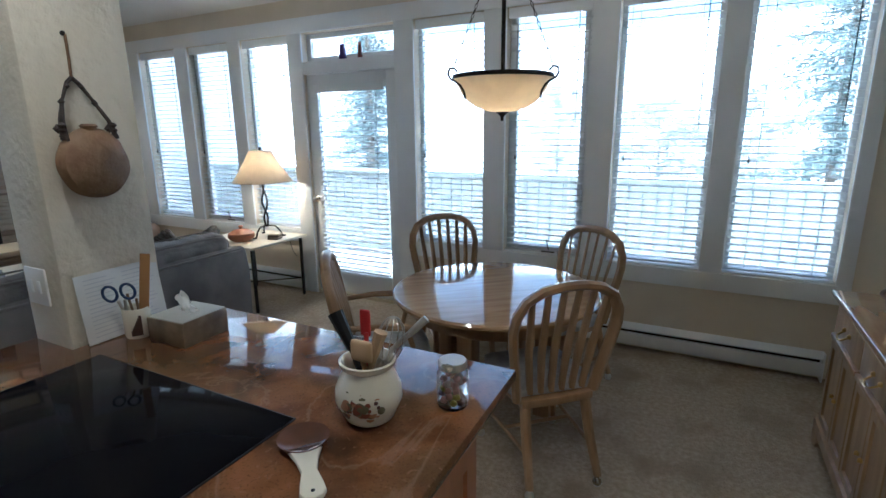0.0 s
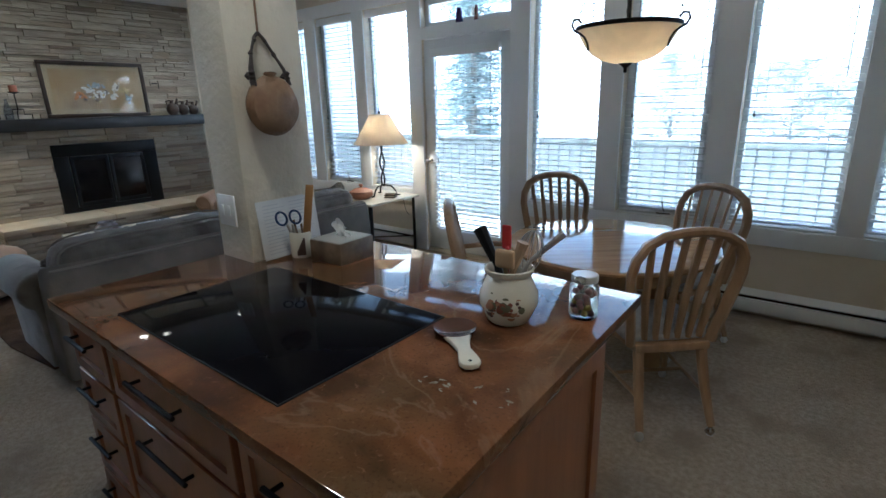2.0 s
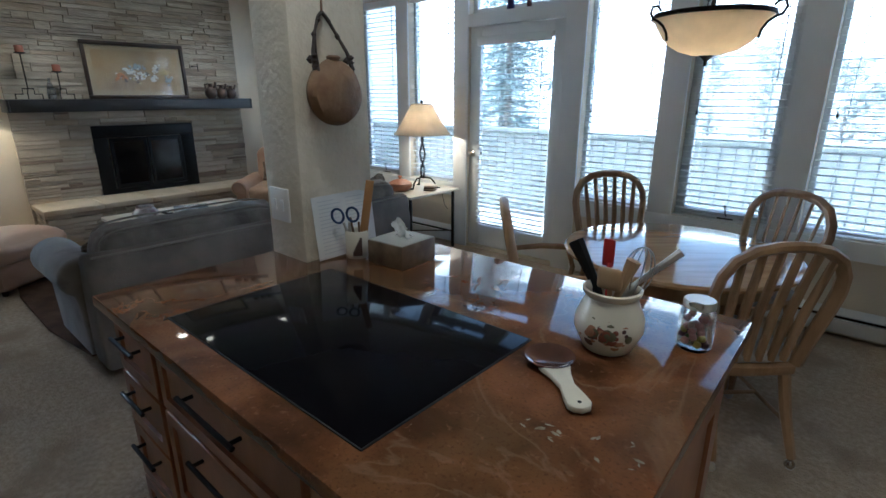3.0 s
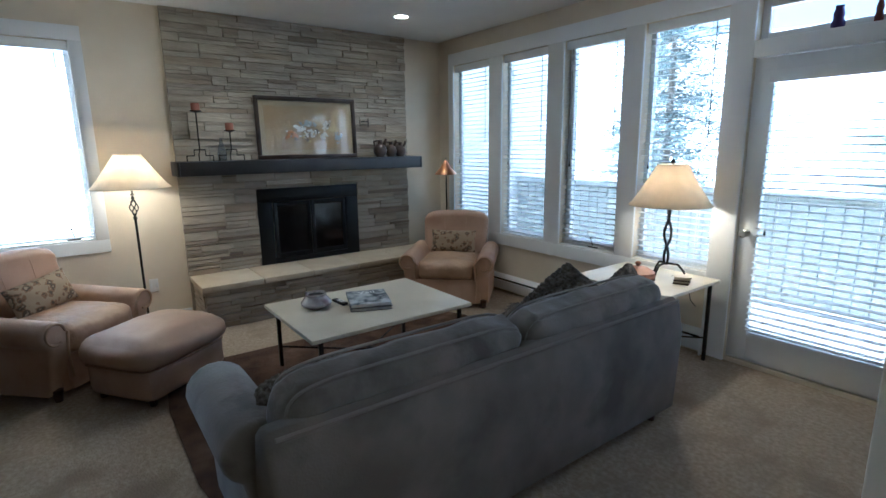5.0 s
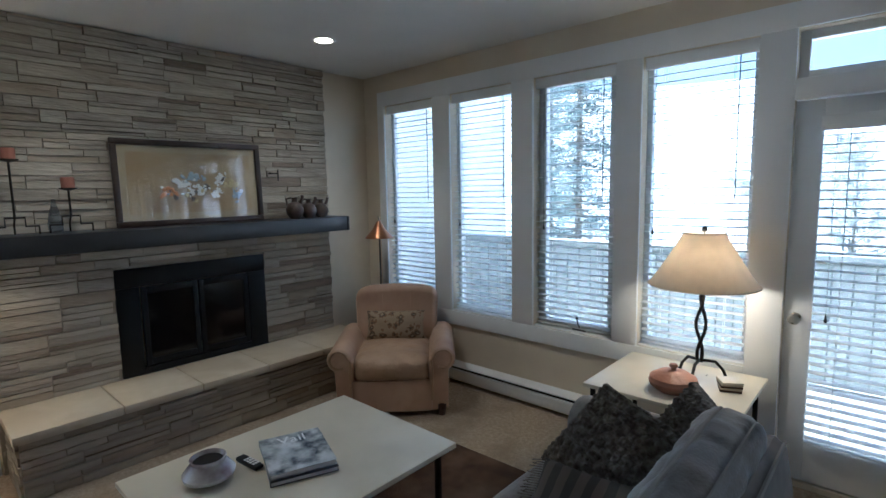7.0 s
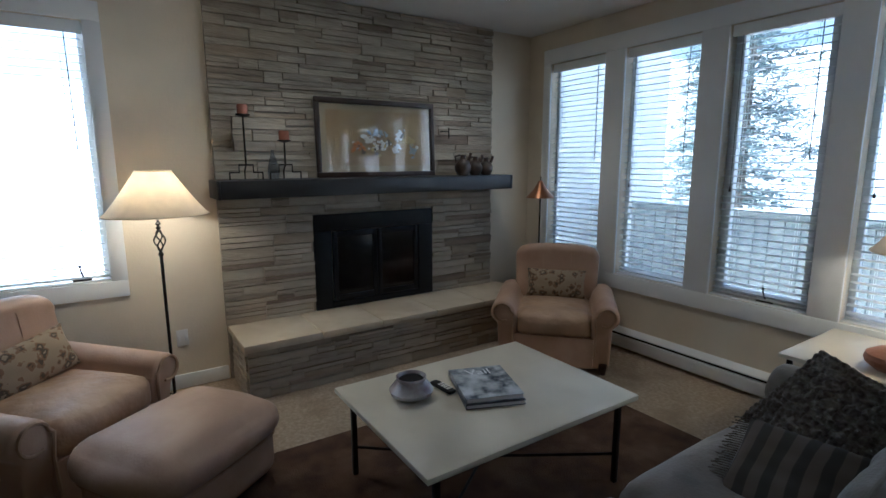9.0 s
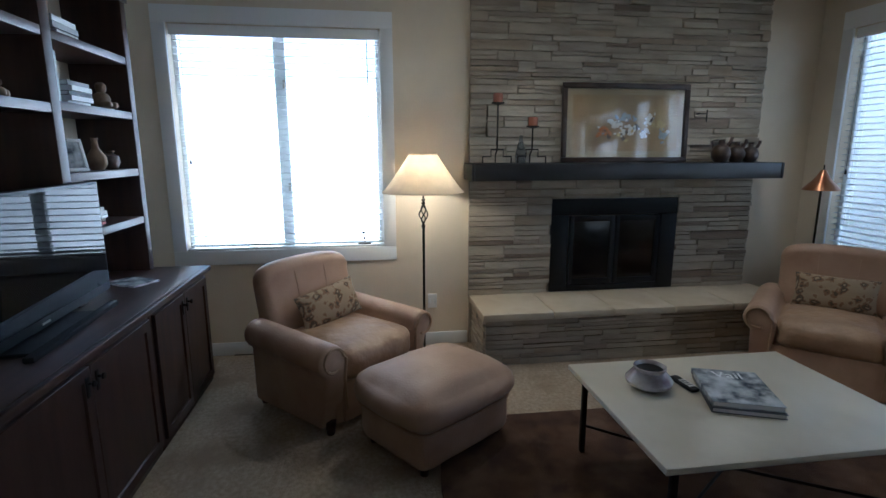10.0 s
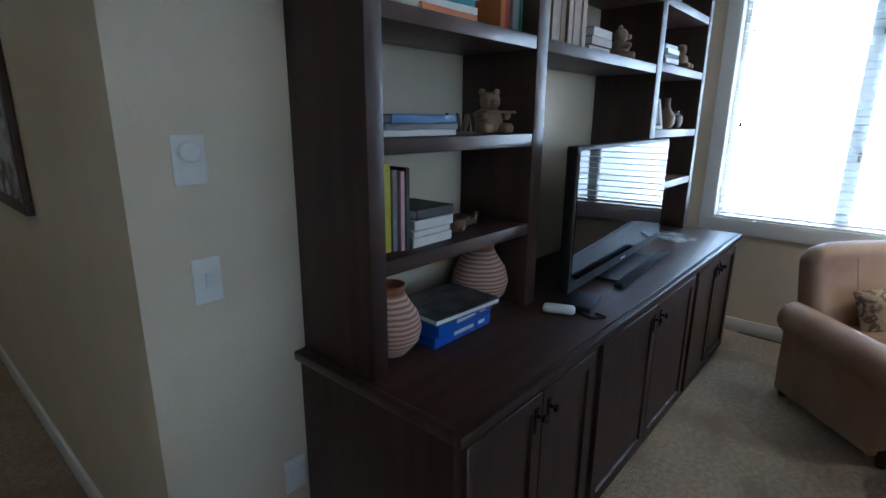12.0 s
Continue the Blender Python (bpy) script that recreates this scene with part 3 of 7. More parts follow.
def blind(m, width, height, depth=0.046, pitch=0.045, tilt=4.0, drop=None):
    """A raised or lowered slatted blind: headrail and valance, slats, bottom rail, ladder cords, pull cord and wand."""
    b = thing("venetian_blind", "white slatted blind lowered with open slats in the window", "blind", "slatted blinds", m)
    bm = bmnew()
    box(bm, 0.004, width - 0.004, 0.0, 0.012, height - 0.075, height - 0.004, 0.003)
    part("valance", bm, WHITE, b)
    bm = bmnew()
    box(bm, 0.006, width - 0.006, 0.014, 0.05, height - 0.045, height - 0.005, 0.002)
    part("headrail", bm, WHITE, b)
    sm = bmnew()
    n = 4
    rings(sm, [[(x, depth * (i / n - 0.5), 0.0025 * (1 - (2 * i / n - 1) ** 2) + s) for i in range(n + 1) for s in (0.0,)] +
               [(x, depth * (i / n - 0.5), 0.0025 * (1 - (2 * i / n - 1) ** 2) + 0.0022) for i in range(n, -1, -1)] for x in (0.012, width - 0.012)])
    sme = mesh_of("slat", sm, SLATW)
    z = 0.045
    while z < height - 0.07:
        piece("slat", sme, b, pose(0, 0.032, z, tilt + random.uniform(-1.5, 1.5), 0, 0))
        z += pitch
    bm = bmnew()
    box(bm, 0.012, width - 0.012, 0.014, 0.05, 0.012, 0.026, 0.004)
    part("bottom_rail", bm, SLATW, b)
    for x in (0.12, width - 0.12):
        bm = bmnew()
        for y in (0.014, 0.050):
            tube(bm, [(x, y, 0.02), (x, y, height - 0.05)], 0.0012, 5)
        part("ladder_cord", bm, SLATW, b)
    bm = bmnew()
    tube(bm, [(width - 0.09, 0.006, height - 0.05), (width - 0.088, 0.004, height * 0.52)], 0.0035, 6)
    part("tilt_wand", bm, IRON, b)
    bm = bmnew()
    tube(bm, [(0.07, 0.008, height - 0.05), (0.072, 0.006, height * 0.42)], 0.0016, 5)
    lathe(bm, [(0.002, 0.0), (0.009, -0.03), (0.006, -0.04), (0, -0.041)], 8, (0.072, 0.006, height * 0.42))
    part("pull_cord", bm, IRON, b)
    return b


for i, x in enumerate(WINS):
    window("window_%d" % (i + 1), pose(x, YW, WZ0), W, WZ1 - WZ0, casement=i in (2, 5))
    blind(pose(x + 0.003, YW + 0.006, WZ0 + 0.012), W - 0.006, WZ1 - WZ0 - 0.012)
window("window_9", pose(XF, LY0, LZ0, 0, 0, 90), LY1 - LY0, LZ1 - LZ0, mullion=True, glass=CLEARPANE)
blind(pose(XF - 0.006, LY0 + 0.003, LZ0 + 0.012, 0, 0, 90), LY1 - LY0 - 0.006, LZ1 - LZ0 - 0.012, tilt=2.0)

# transom over the door
tr = thing("window_10", "low white-framed transom window over the door", "window", "", pose(DX0, YW, TZ0), "structure")
bm = bmnew()
sash_frame(bm, 0, DX1 - DX0, 0, TZ1 - TZ0, 0.045, 0.06, 0.11)
part("window_frame", bm, WHITE, tr)
bm = bmnew()
box(bm, 0.04, DX1 - DX0 - 0.04, 0.084, 0.088, 0.05, TZ1 - TZ0 - 0.05)
part("pane", bm, PANE, tr).visible_shadow = False

door = thing("door_1", "white glazed deck door with a slatted blind, closed", "door", "", pose(DX0, YW + 0.02, 0.0), "structure")
DW = DX1 - DX0
bm = bmnew()
box(bm, 0.004, 0.125, 0, 0.045, 0.035, DZ1 - 0.004, 0.003)
box(bm, DW - 0.115, DW - 0.004, 0, 0.045, 0.035, DZ1 - 0.004, 0.003)
box(bm, 0.125, DW - 0.115, 0, 0.045, 0.035, 0.245, 0.003)
box(bm, 0.125, DW - 0.115, 0, 0.045, 1.93, DZ1 - 0.004, 0.003)
part("leaf", bm, WHITE, door)
bm = bmnew()
box(bm, 0.12, DW - 0.11, 0.030, 0.034, 0.24, 1.94)
part("pane", bm, PANE, door).visible_shadow = False
bm = bmnew()
lathe(bm, [(0.0, 0), (0.028, 0.0), (0.028, 0.006), (0.011, 0.012), (0.010, 0.035), (0.024, 0.045), (0.028, 0.058), (0.02, 0.068), (0, 0.071)], 20)
part("knob", bm, CHROME, door, "satin nickel knob", pose(0.055, 0.0, 0.93, 90, 0, 0))
for z in (0.3, 1.1, 1.85):
    bm = bmnew()
    tube(bm, [(DW - 0.002, -0.004, z - 0.045), (DW - 0.002, -0.004, z + 0.045)], 0.006)
    part("hinge", bm, CHROME, door)
bm = bmnew()
box(bm, 0, DW, -0.01, 0.12, 0.002, 0.03, 0.004)
part("threshold", bm, WHITE, door)
blind(pose(DX0 + 0.115, YW - 0.036, 0.25), DW - 0.215, 1.72, tilt=6.0)

# ---- outside: deck, parapet, neighbour's siding, trees ----
bm = bmnew()
bmesh.ops.create_grid(bm, x_segments=60, y_segments=60, size=1500)
for v in bm.verts:
    v.co.z = -3.2
    if v.co.y > 12:
        v.co.z += min(60, (v.co.y - 12) * 0.06)
    v.co.z += min(160.0, max(0.0, v.co.xy.length - 250) * 0.16)
structure("ground", bm, GRASSY, "pale open ground rising to far slopes", "ground")
deck = thing("deck", "weathered board deck outside the windows", "deck", "", None, "structure")
bm = bmnew()
for k in range(15):
    y = YW + T + 0.004 + k * 0.145
    box(bm, XF - 1.2, XR + 2.5, y, y + 0.138, -0.14, -0.10, 0.003)
part("boards", bm, DECKW, deck)
bm = bmnew()
for k in range(15):
    box(bm, XF - 1.1 + k * 0.75, XF - 1.06 + k * 0.75, YW + T, 6.6, -0.34, -0.145)
part("joists", bm, DECKW, deck)
fence = thing("parapet", "pale painted board parapet along the deck", "fence")
bm = bmnew()
box(bm, -8.2, 4.0, 6.36, 6.40, -0.08, 1.0)
part("backing", bm, FENCEP, fence)
fm = bmnew()
box(fm, 0, 0.135, -0.018, 0, 0, 1.0, 0.004, 1)
fme = mesh_of("board", fm, FENCEP)
for k in range(86):
    piece("board", fme, fence, pose(-8.2 + k * 0.1425, 6.36, -0.04))
bm = bmnew()
box(bm, -8.25, 4.05, 6.30, 6.46, 1.0, 1.045, 0.006)
part("cap_rail", bm, FENCEP, fence)
neigh = thing("neighbour_wing", "pale lap-sided wing beside the deck", "house")
lm = bmnew()
extrude(lm, [(0, 0), (0.028, 0.0), (0.006, 0.16), (0, 0.16)], "y", 0, 3.2)
lme = mesh_of("lap_board", lm, SIDING)
bm = bmnew()
box(bm, -8.0, -7.6, YW + T, 7.7, -3.2, 3.6)
part("wall", bm, SIDING, neigh)
for k in range(27):
    piece("lap_board", lme, neigh, pose(-7.6, YW + T + 0.01, -0.6 + k * 0.155))
bm = bmnew()
extrude(bm, [(-9.2, 3.55), (-7.2, 3.6), (-7.2, 3.75), (-9.2, 4.4)], "y", YW + T, 8.1)
part("roof", bm, SIDING, neigh)
bm = bmnew()
box(bm, XF - T - 0.2, XR + T + 2.0, HALLEND - 0.4, YW + 0.32, ZC + 0.13, ZC + 0.35)
structure("roof", bm, SIDING, "roof slab with a short eave over the windows", "roof")


def spruce(x, y, z0, h, r, seed, mat, bare=False):
    rnd = random.Random(seed)
    tree = thing("tree", "pale hazy conifer beyond the deck" if not bare else "bare pale-twigged tree beyond the deck", "tree", "trees beyond the deck", pose(x, y, z0))
    bm = bmnew()
    tube(bm, [(0, 0, 0), (rnd.uniform(-.1, .1), 0, h * 0.5), (0, 0, h * (0.97 if not bare else 0.8))], [h * 0.012, h * 0.007, 0.01], 8)
    part("trunk", bm, BARK, tree)
    bm = bmnew()
    limbs = bmnew()
    n = int(h * (17 if not bare else 22))
    for k in range(n):
        f = (k + rnd.random()) / n
        z = h * (0.10 + 0.88 * f)
        reach = (r * math.sin(math.pi * (0.12 + 0.84 * f)) ** 0.6 if bare else r * (1 - f) ** 0.8) * rnd.uniform(0.6, 1.1) + 0.15
        a = rnd.uniform(0, 2 * math.pi)
        lift = rnd.uniform(0.25, 0.6) if bare else rnd.uniform(-0.35, -0.1)
        d = Vector((math.cos(a), math.sin(a), lift))
        tube(limbs, [(0, 0, z), tuple(Vector((0, 0, z)) + d * reach * 0.6), tuple(Vector((0, 0, z)) + d * reach)], [0.022 * (1 - f) + 0.006, 0.010, 0.003], 4)
        for c in range(int(reach * (64 if not bare else 52)) + 10):
            s = rnd.uniform(0.12, 1.0)
            p = Vector((0, 0, z)) + d * reach * s + Vector((rnd.gauss(0, 0.12), rnd.gauss(0, 0.12), rnd.gauss(-0.03, 0.08))) * (0.5 + reach * 0.35)
            e = Vector((rnd.gauss(0, 1), rnd.gauss(0, 1), rnd.gauss(-0.3, 0.5))).normalized() * (rnd.uniform(0.08, 0.20) if not bare else rnd.uniform(0.10, 0.26))
            w = e.cross(Vector((rnd.random(), rnd.random(), rnd.random()))).normalized() * (rnd.uniform(0.010, 0.026) if not bare else 0.009)
            vs = [bm.verts.new(q) for q in (p - w, p + e * 0.55 - w * 0.8, p + e, p + e * 0.45 + w * 0.9, p + w)]
            bm.faces.new(vs)
    part("limbs", limbs, BARK, tree)
    part("crown", bm, mat, tree)


for i, (x, y, h, r, bare) in enumerate(((-9.7, 14.2, 12.0, 2.5, False), (-14.0, 20.0, 12.5, 2.6, False), (2.4, 14.5, 11.5, 2.4, False), (6.2, 18.0, 11.5, 2.8, False),
                                        (-1.4, 17.0, 5.4, 2.2, True), (0.4, 19.0, 5.6, 2.2, True), (-4.2, 24.0, 6.4, 2.6, True), (-7.0, 27.0, 6.8, 2.6, True))):
    spruce(x, y, -3.1, h, r, 11 + i, TWIG if bare else NEEDLES, bare)

# ---- baseboard heaters ----
def heater(x0, x1):
    h = thing("baseboard_heater", "long low white baseboard heater with a dark slot", "heater", "baseboard heaters")
    bm = bmnew()
    extrude(bm, [(4.30, 0.03), (4.245, 0.03), (4.235, 0.045), (4.235, 0.125), (4.30, 0.125)], "x", x0, x1)
    part("casing", bm, WHITE, h)
    # Black bar between casing and hood stands in for the gap's shade.
    bm = bmnew()
    box(bm, x0 + 0.01, x1 - 0.01, 4.255, 4.298, 0.125, 0.15)
    part("slot", bm, BLACK, h, "black bar for the shade in the air gap")
    bm = bmnew()
    extrude(bm, [(4.30, 0.15), (4.238, 0.148), (4.238, 0.155), (4.30, 0.185)], "x", x0, x1)
    part("hood", bm, WHITE, h)
    for x in (x0 - 0.012, x1):
        bm = bmnew()
        box(bm, x, x + 0.012, 4.232, 4.30, 0.0, 0.187, 0.003)
        part("end_cap", bm, WHITE, h)


heater(-6.6, -3.55)
heater(-2.2, 0.68)

# ---- fireplace ----
SY0, SY1, SX = 1.43, 3.80, -6.80
fire = thing("fireplace", "stacked ledge-stone fireplace reaching the ceiling with a black firebox", "fireplace")
bm = bmnew()
FY0, FY1, FZ0, FZ1 = 2.09, 3.15, 0.405, 1.15
box(bm, XF, SX - 0.012, SY0 + 0.01, FY0, 0.0, ZC)
box(bm, XF, SX - 0.012, FY1, SY1 - 0.01, 0.0, ZC)
box(bm, XF, SX - 0.012, FY0, FY1, FZ1, ZC)
part("backing", bm, MORTAR, fire)
x = SX + 0.012
for name, a, b, c, d in (("header_plate", FY0, FY1, FZ1 - 0.13, FZ1), ("side_plate", FY0, FY0 + 0.14, FZ0, FZ1 - 0.13),
                         ("side_plate", FY1 - 0.14, FY1, FZ0, FZ1 - 0.13), ("sill_plate", FY0 + 0.14, FY1 - 0.14, FZ0, FZ0 + 0.05)):
    bm = bmnew()
    box(bm, XF, x, a, b, c, d, 0.004)
    part(name, bm, BLACK, fire, "matt black steel plate")
for a, b in ((FY0 + 0.15, (FY0 + FY1) / 2 - 0.004), ((FY0 + FY1) / 2 + 0.004, FY1 - 0.15)):
    bm = bmnew()
    box(bm, x - 0.02, x + 0.004, a, a + 0.035, FZ0 + 0.055, FZ1 - 0.135, 0.003)
    box(bm, x - 0.02, x + 0.004, b - 0.035, b, FZ0 + 0.055, FZ1 - 0.135, 0.003)
    box(bm, x - 0.02, x + 0.004, a + 0.035, b - 0.035, FZ0 + 0.055, FZ0 + 0.10, 0.003)
    box(bm, x - 0.02, x + 0.004, a + 0.035, b - 0.035, FZ1 - 0.18, FZ1 - 0.135, 0.003)
    d = part("firebox_door", bm, BLACK, fire)
    bm = bmnew()
    box(bm, x - 0.014, x - 0.008, a + 0.03, b - 0.03, FZ0 + 0.09, FZ1 - 0.17)
    part("door_glass", bm, DARKGLASS, d, "near-black glass")


def stone_mesh(length, height, depth, rnd):
    """One split stone: a rough-faced block, its back at x = 0, running along y and z."""
    bm = bmnew()
    n = max(2, min(5, int(length / 0.07)))
    back = [[bm.verts.new((0, length * i / n, z)) for z in (0, height)] for i in range(n + 1)]
    front = []
    for i in range(n + 1):
        y = length * i / n
        inset = 0.0015
        yy = min(max(y, inset), length - inset)
        front.append([bm.verts.new((depth + rnd.uniform(-0.006, 0.005), yy, z)) for z in (inset + rnd.uniform(0, 0.0012), height - inset - rnd.uniform(0, 0.0012))])
    for i in range(n):
        bm.faces.new((front[i][0], front[i + 1][0], front[i + 1][1], front[i][1]))
        bm.faces.new((back[i][0], back[i + 1][0], front[i + 1][0], front[i][0]))
        bm.faces.new((front[i][1], front[i + 1][1], back[i + 1][1], back[i][1]))
    for i in (0, n):
        bm.faces.new((back[i][0], front[i][0], front[i][1], back[i][1]))
    return bm


def ledge(parent, x0, y0, y1, z0, z1, skip, rnd, split_z, axis=0):
    """Courses of split stones; below split_z each stone is a piece of its own, above it they are joined."""
    stock = {}
    rest = bmnew()
    z = z0
    while z < z1 - 0.012:
        h = min(rnd.choice((0.042, 0.05, 0.06, 0.07, 0.08)), z1 - z)
        y = y0 + rnd.uniform(-0.0, 0.0)
        while y < y1 - 0.005:
            L = rnd.choice((0.13, 0.20, 0.28, 0.36, 0.46))
            if y + L > y1 - 0.07:
                L = y1 - y
            nxt = y + L
            if skip and z + h > skip[2] and z < skip[3] and nxt > skip[0] and y < skip[1]:
                if y < skip[0] - 0.02:
                    L, nxt = skip[0] - y, skip[0]
                else:
                    y = skip[1]
                    continue
            cut = rnd.choice((0.0, 0.0, 0.4, 0.5, 0.62)) if h > 0.045 else 0.0   # one tall stone, or two thin ones on each other
            rows = [(z, h * cut), (z + h * cut, h - h * cut)] if cut else [(z, h)]
            for zz, hh in rows:
                d = rnd.choice((0.017, 0.020, 0.023, 0.027, 0.033))
                m = Matrix.Translation((x0, y, zz)) if axis == 0 else Matrix.Translation((y, x0, zz)) @ pose(0, 0, 0, 0, 0, -90)
                if zz < split_z:
                    key = (round(L, 2), round(hh, 3), d)
                    if key not in stock:
                        stock[key] = mesh_of("stone", stone_mesh(L - 0.0012, hh - 0.0012, d, rnd), STONE, 25)
                    piece("stone", stock[key], parent, m)
                else:
                    merge(rest, stone_mesh(L - 0.0012, hh - 0.0012, d, rnd), m)
            y = nxt
        z += h
    if rest.verts:
        tagged(part("stonework", rest, STONE, parent), kind="stuff")
    else:
        rest.free()


rnd = random.Random(5)
ledge(fire, SX - 0.012, SY0, SY1, 0.40, ZC - 0.002, (FY0, FY1, 0.3, FZ1), rnd, 1.40)

hearth = thing("hearth", "raised ledge-stone hearth bench with cream stone slabs", "hearth")
HX = -6.375
bm = bmnew()
box(bm, XF, HX, SY0 + 0.05, 3.86, 0.0, 0.345)
part("core", bm, MORTAR, hearth)
ledge(hearth, HX, SY0 + 0.04, 3.87, 0.0, 0.345, None, rnd, 1.0)
for k in range(7):   # the short end by the window wall
    z = k * 0.05
    bm = stone_mesh(0.215, 0.046, 0.022, rnd)
    me = mesh_of("stone", bm, STONE, 25)
    for q in (0, 1):
        piece("stone", me, hearth, Matrix.Translation((-6.82 + q * 0.22 + (k % 2) * 0.01, SY0 + 0.05, z)) @ pose(0, 0, 0, 0, 0, -90))
for a, b in ((1.44, 1.955), (1.96, 2.415), (2.42, 2.885), (2.89, 3.355), (3.36, 3.89)):
    bm = bmnew()
    box(bm, SX - 0.02, -6.30, a, b, 0.347, 0.40, 0.008, 2)
    part("slab", bm, SLAB, hearth, "cream stone slab")
bm = bmnew()
box(bm, SX - 0.01, -6.50, 1.412, 3.788, 1.312, 1.43, 0.006, 2)
mantel = thing("mantel_shelf", "thick charcoal beam shelf across the stone chimney breast", "mantel")
part("beam", bm, SLATE, mantel)
for a, b in ((1.39, 1.411), (3.789, 3.81)):
    bm = bmnew()
    box(bm, SX - 0.01, -6.499, a, b, 1.311, 1.431, 0.006, 2)
    part("end_cap", bm, SLATE, mantel)

# picture on the mantel
pic = thing("framed_painting", "still-life painting in a dark wooden frame leaning on the mantel", "painting", "", pose(-6.745, 2.12, 1.432, 0, -2.0, 0))
PW, PH = 1.02, 0.585
bm = bmnew()
for a in ((0, PW, 0, 0.038), (0, PW, PH - 0.038, PH), (0, 0.038, 0.038, PH - 0.038), (PW - 0.038, PW, 0.038, PH - 0.038)):
    box(bm, 0, 0.028, a[0], a[1], a[2], a[3], 0.006)
part("frame", bm, mottled("frame_wood", (0.02, 0.012, 0.009), (0.05, 0.03, 0.02), 8, 0.35, 0.1, 40), pic)
bm = bmnew()
box(bm, 0.002, 0.010, 0.04, PW - 0.04, 0.04, PH - 0.04)
part("mat_board", bm, plain("mat_board", (0.42, 0.34, 0.22), 0.8), pic, "tan mat board")
bm = bmnew()
box(bm, 0.011, 0.013, 0.085, PW - 0.085, 0.085, PH - 0.085)
part("canvas", bm, mottled("painted_ground", (0.36, 0.25, 0.13), (0.46, 0.36, 0.22), 4.0, 0.8, 0.1, 50.0, c3=(0.30, 0.22, 0.14), scale3=3), pic, "brown painted ground")
BLOOMS = [plain("bloom_white", (0.76, 0.75, 0.72), 0.8), plain("bloom_blue", (0.34, 0.40, 0.46), 0.8), plain("bloom_rust", (0.55, 0.22, 0.08), 0.8),
          plain("bloom_yellow", (0.55, 0.45, 0.24), 0.8), plain("bloom_shadow", (0.12, 0.10, 0.09), 0.8)]
pr = random.Random(8)
BUNCHES = ((0.335, 0.225, 0.024, 2), (0.43, 0.29, 0.024, 0), (0.51, 0.33, 0.026, 1), (0.48, 0.215, 0.028, 0), (0.56, 0.245, 0.028, 0), (0.66, 0.22, 0.024, 0), (0.70, 0.33, 0.024, 0), (0.77, 0.275, 0.024, 3), (0.81, 0.205, 0.026, 1))
for k in range(200):
    bu, bv, spread, tone = BUNCHES[k % 9]
    c = tone if pr.random() < 0.78 else pr.choice((0, 1, 3, 4))
    bm = bmnew()
    r = pr.uniform(0.007, 0.019)
    lathe(bm, [(r, 0), (r * 0.9, 0.0012 + 0.0004 * (k % 7)), (0, 0.0016 + 0.0004 * (k % 7))], 6)
    part("brush_mark", bm, BLOOMS[c], pic, "", Matrix.Translation((0.013, bu + pr.gauss(0, spread), bv + pr.gauss(0, spread * 0.7))) @ pose(0, 0, 0, pr.uniform(0, 180), 0, 0) @ pose(0, 0, 0, 0, 90, 0) @ Matrix.Diagonal((1, pr.uniform(0.3, 1.8), 1, 1)))
bm = bmnew()
box(bm, 0.018, 0.020, 0.04, PW - 0.04, 0.04, PH - 0.04)
part("glazing", bm, PICGLASS, pic, "clear picture glass").visible_shadow = False

CANDLE = plain("red_brown_wax", (0.27, 0.10, 0.06), 0.6)


def candlestick(y, h):
    c = thing("candlestick", "stepped wrought-iron candlestick with a red-brown candle", "candlestick", "candlesticks on the mantel", pose(-6.63, y, 1.43))
    bm = bmnew()
    tube(bm, [(0, -0.105, 0.004), (0, -0.105, 0.05), (0, -0.045, 0.05), (0, -0.045, 0.10), (0, 0.045, 0.10), (0, 0.045, 0.05), (0, 0.105, 0.05), (0, 0.105, 0.004)], 0.006, 6)
    tube(bm, [(-0.05, 0, 0.004), (-0.05, 0, 0.06), (0, 0, 0.10)], 0.005, 6)
    part("foot", bm, IRON, c)
    bm = bmnew()
    tube(bm, [(0, 0, 0.10), (0, 0, h)], 0.006, 8)
    part("stem", bm, IRON, c)
    bm = bmnew()
    lathe(bm, [(0.006, h - 0.012), (0.045, h), (0.047, h + 0.006), (0, h + 0.006)], 18)
    part("drip_pan", bm, IRON, c)
    bm = bmnew()
    lathe(bm, [(0, h + 0.006), (0.034, h + 0.006), (0.035, h + 0.06), (0.03, h + 0.068), (0, h + 0.062)], 18)
    part("candle", bm, CANDLE, c, "red-brown pillar candle")


candlestick(1.60, 0.42)
candlestick(1.86, 0.26)
bm = bmnew()
lathe(bm, [(0, 0), (0.035, 0.0), (0.04, 0.05), (0.03, 0.11), (0.012, 0.17), (0.011, 0.20), (0, 0.20)], 16)
single("bottle", bm, glassy("smoky_glass", (0.55, 0.62, 0.72), 0.05), "small smoky glass bottle between the candlesticks", "bottle", "", pose(-6.68, 1.79, 1.43))


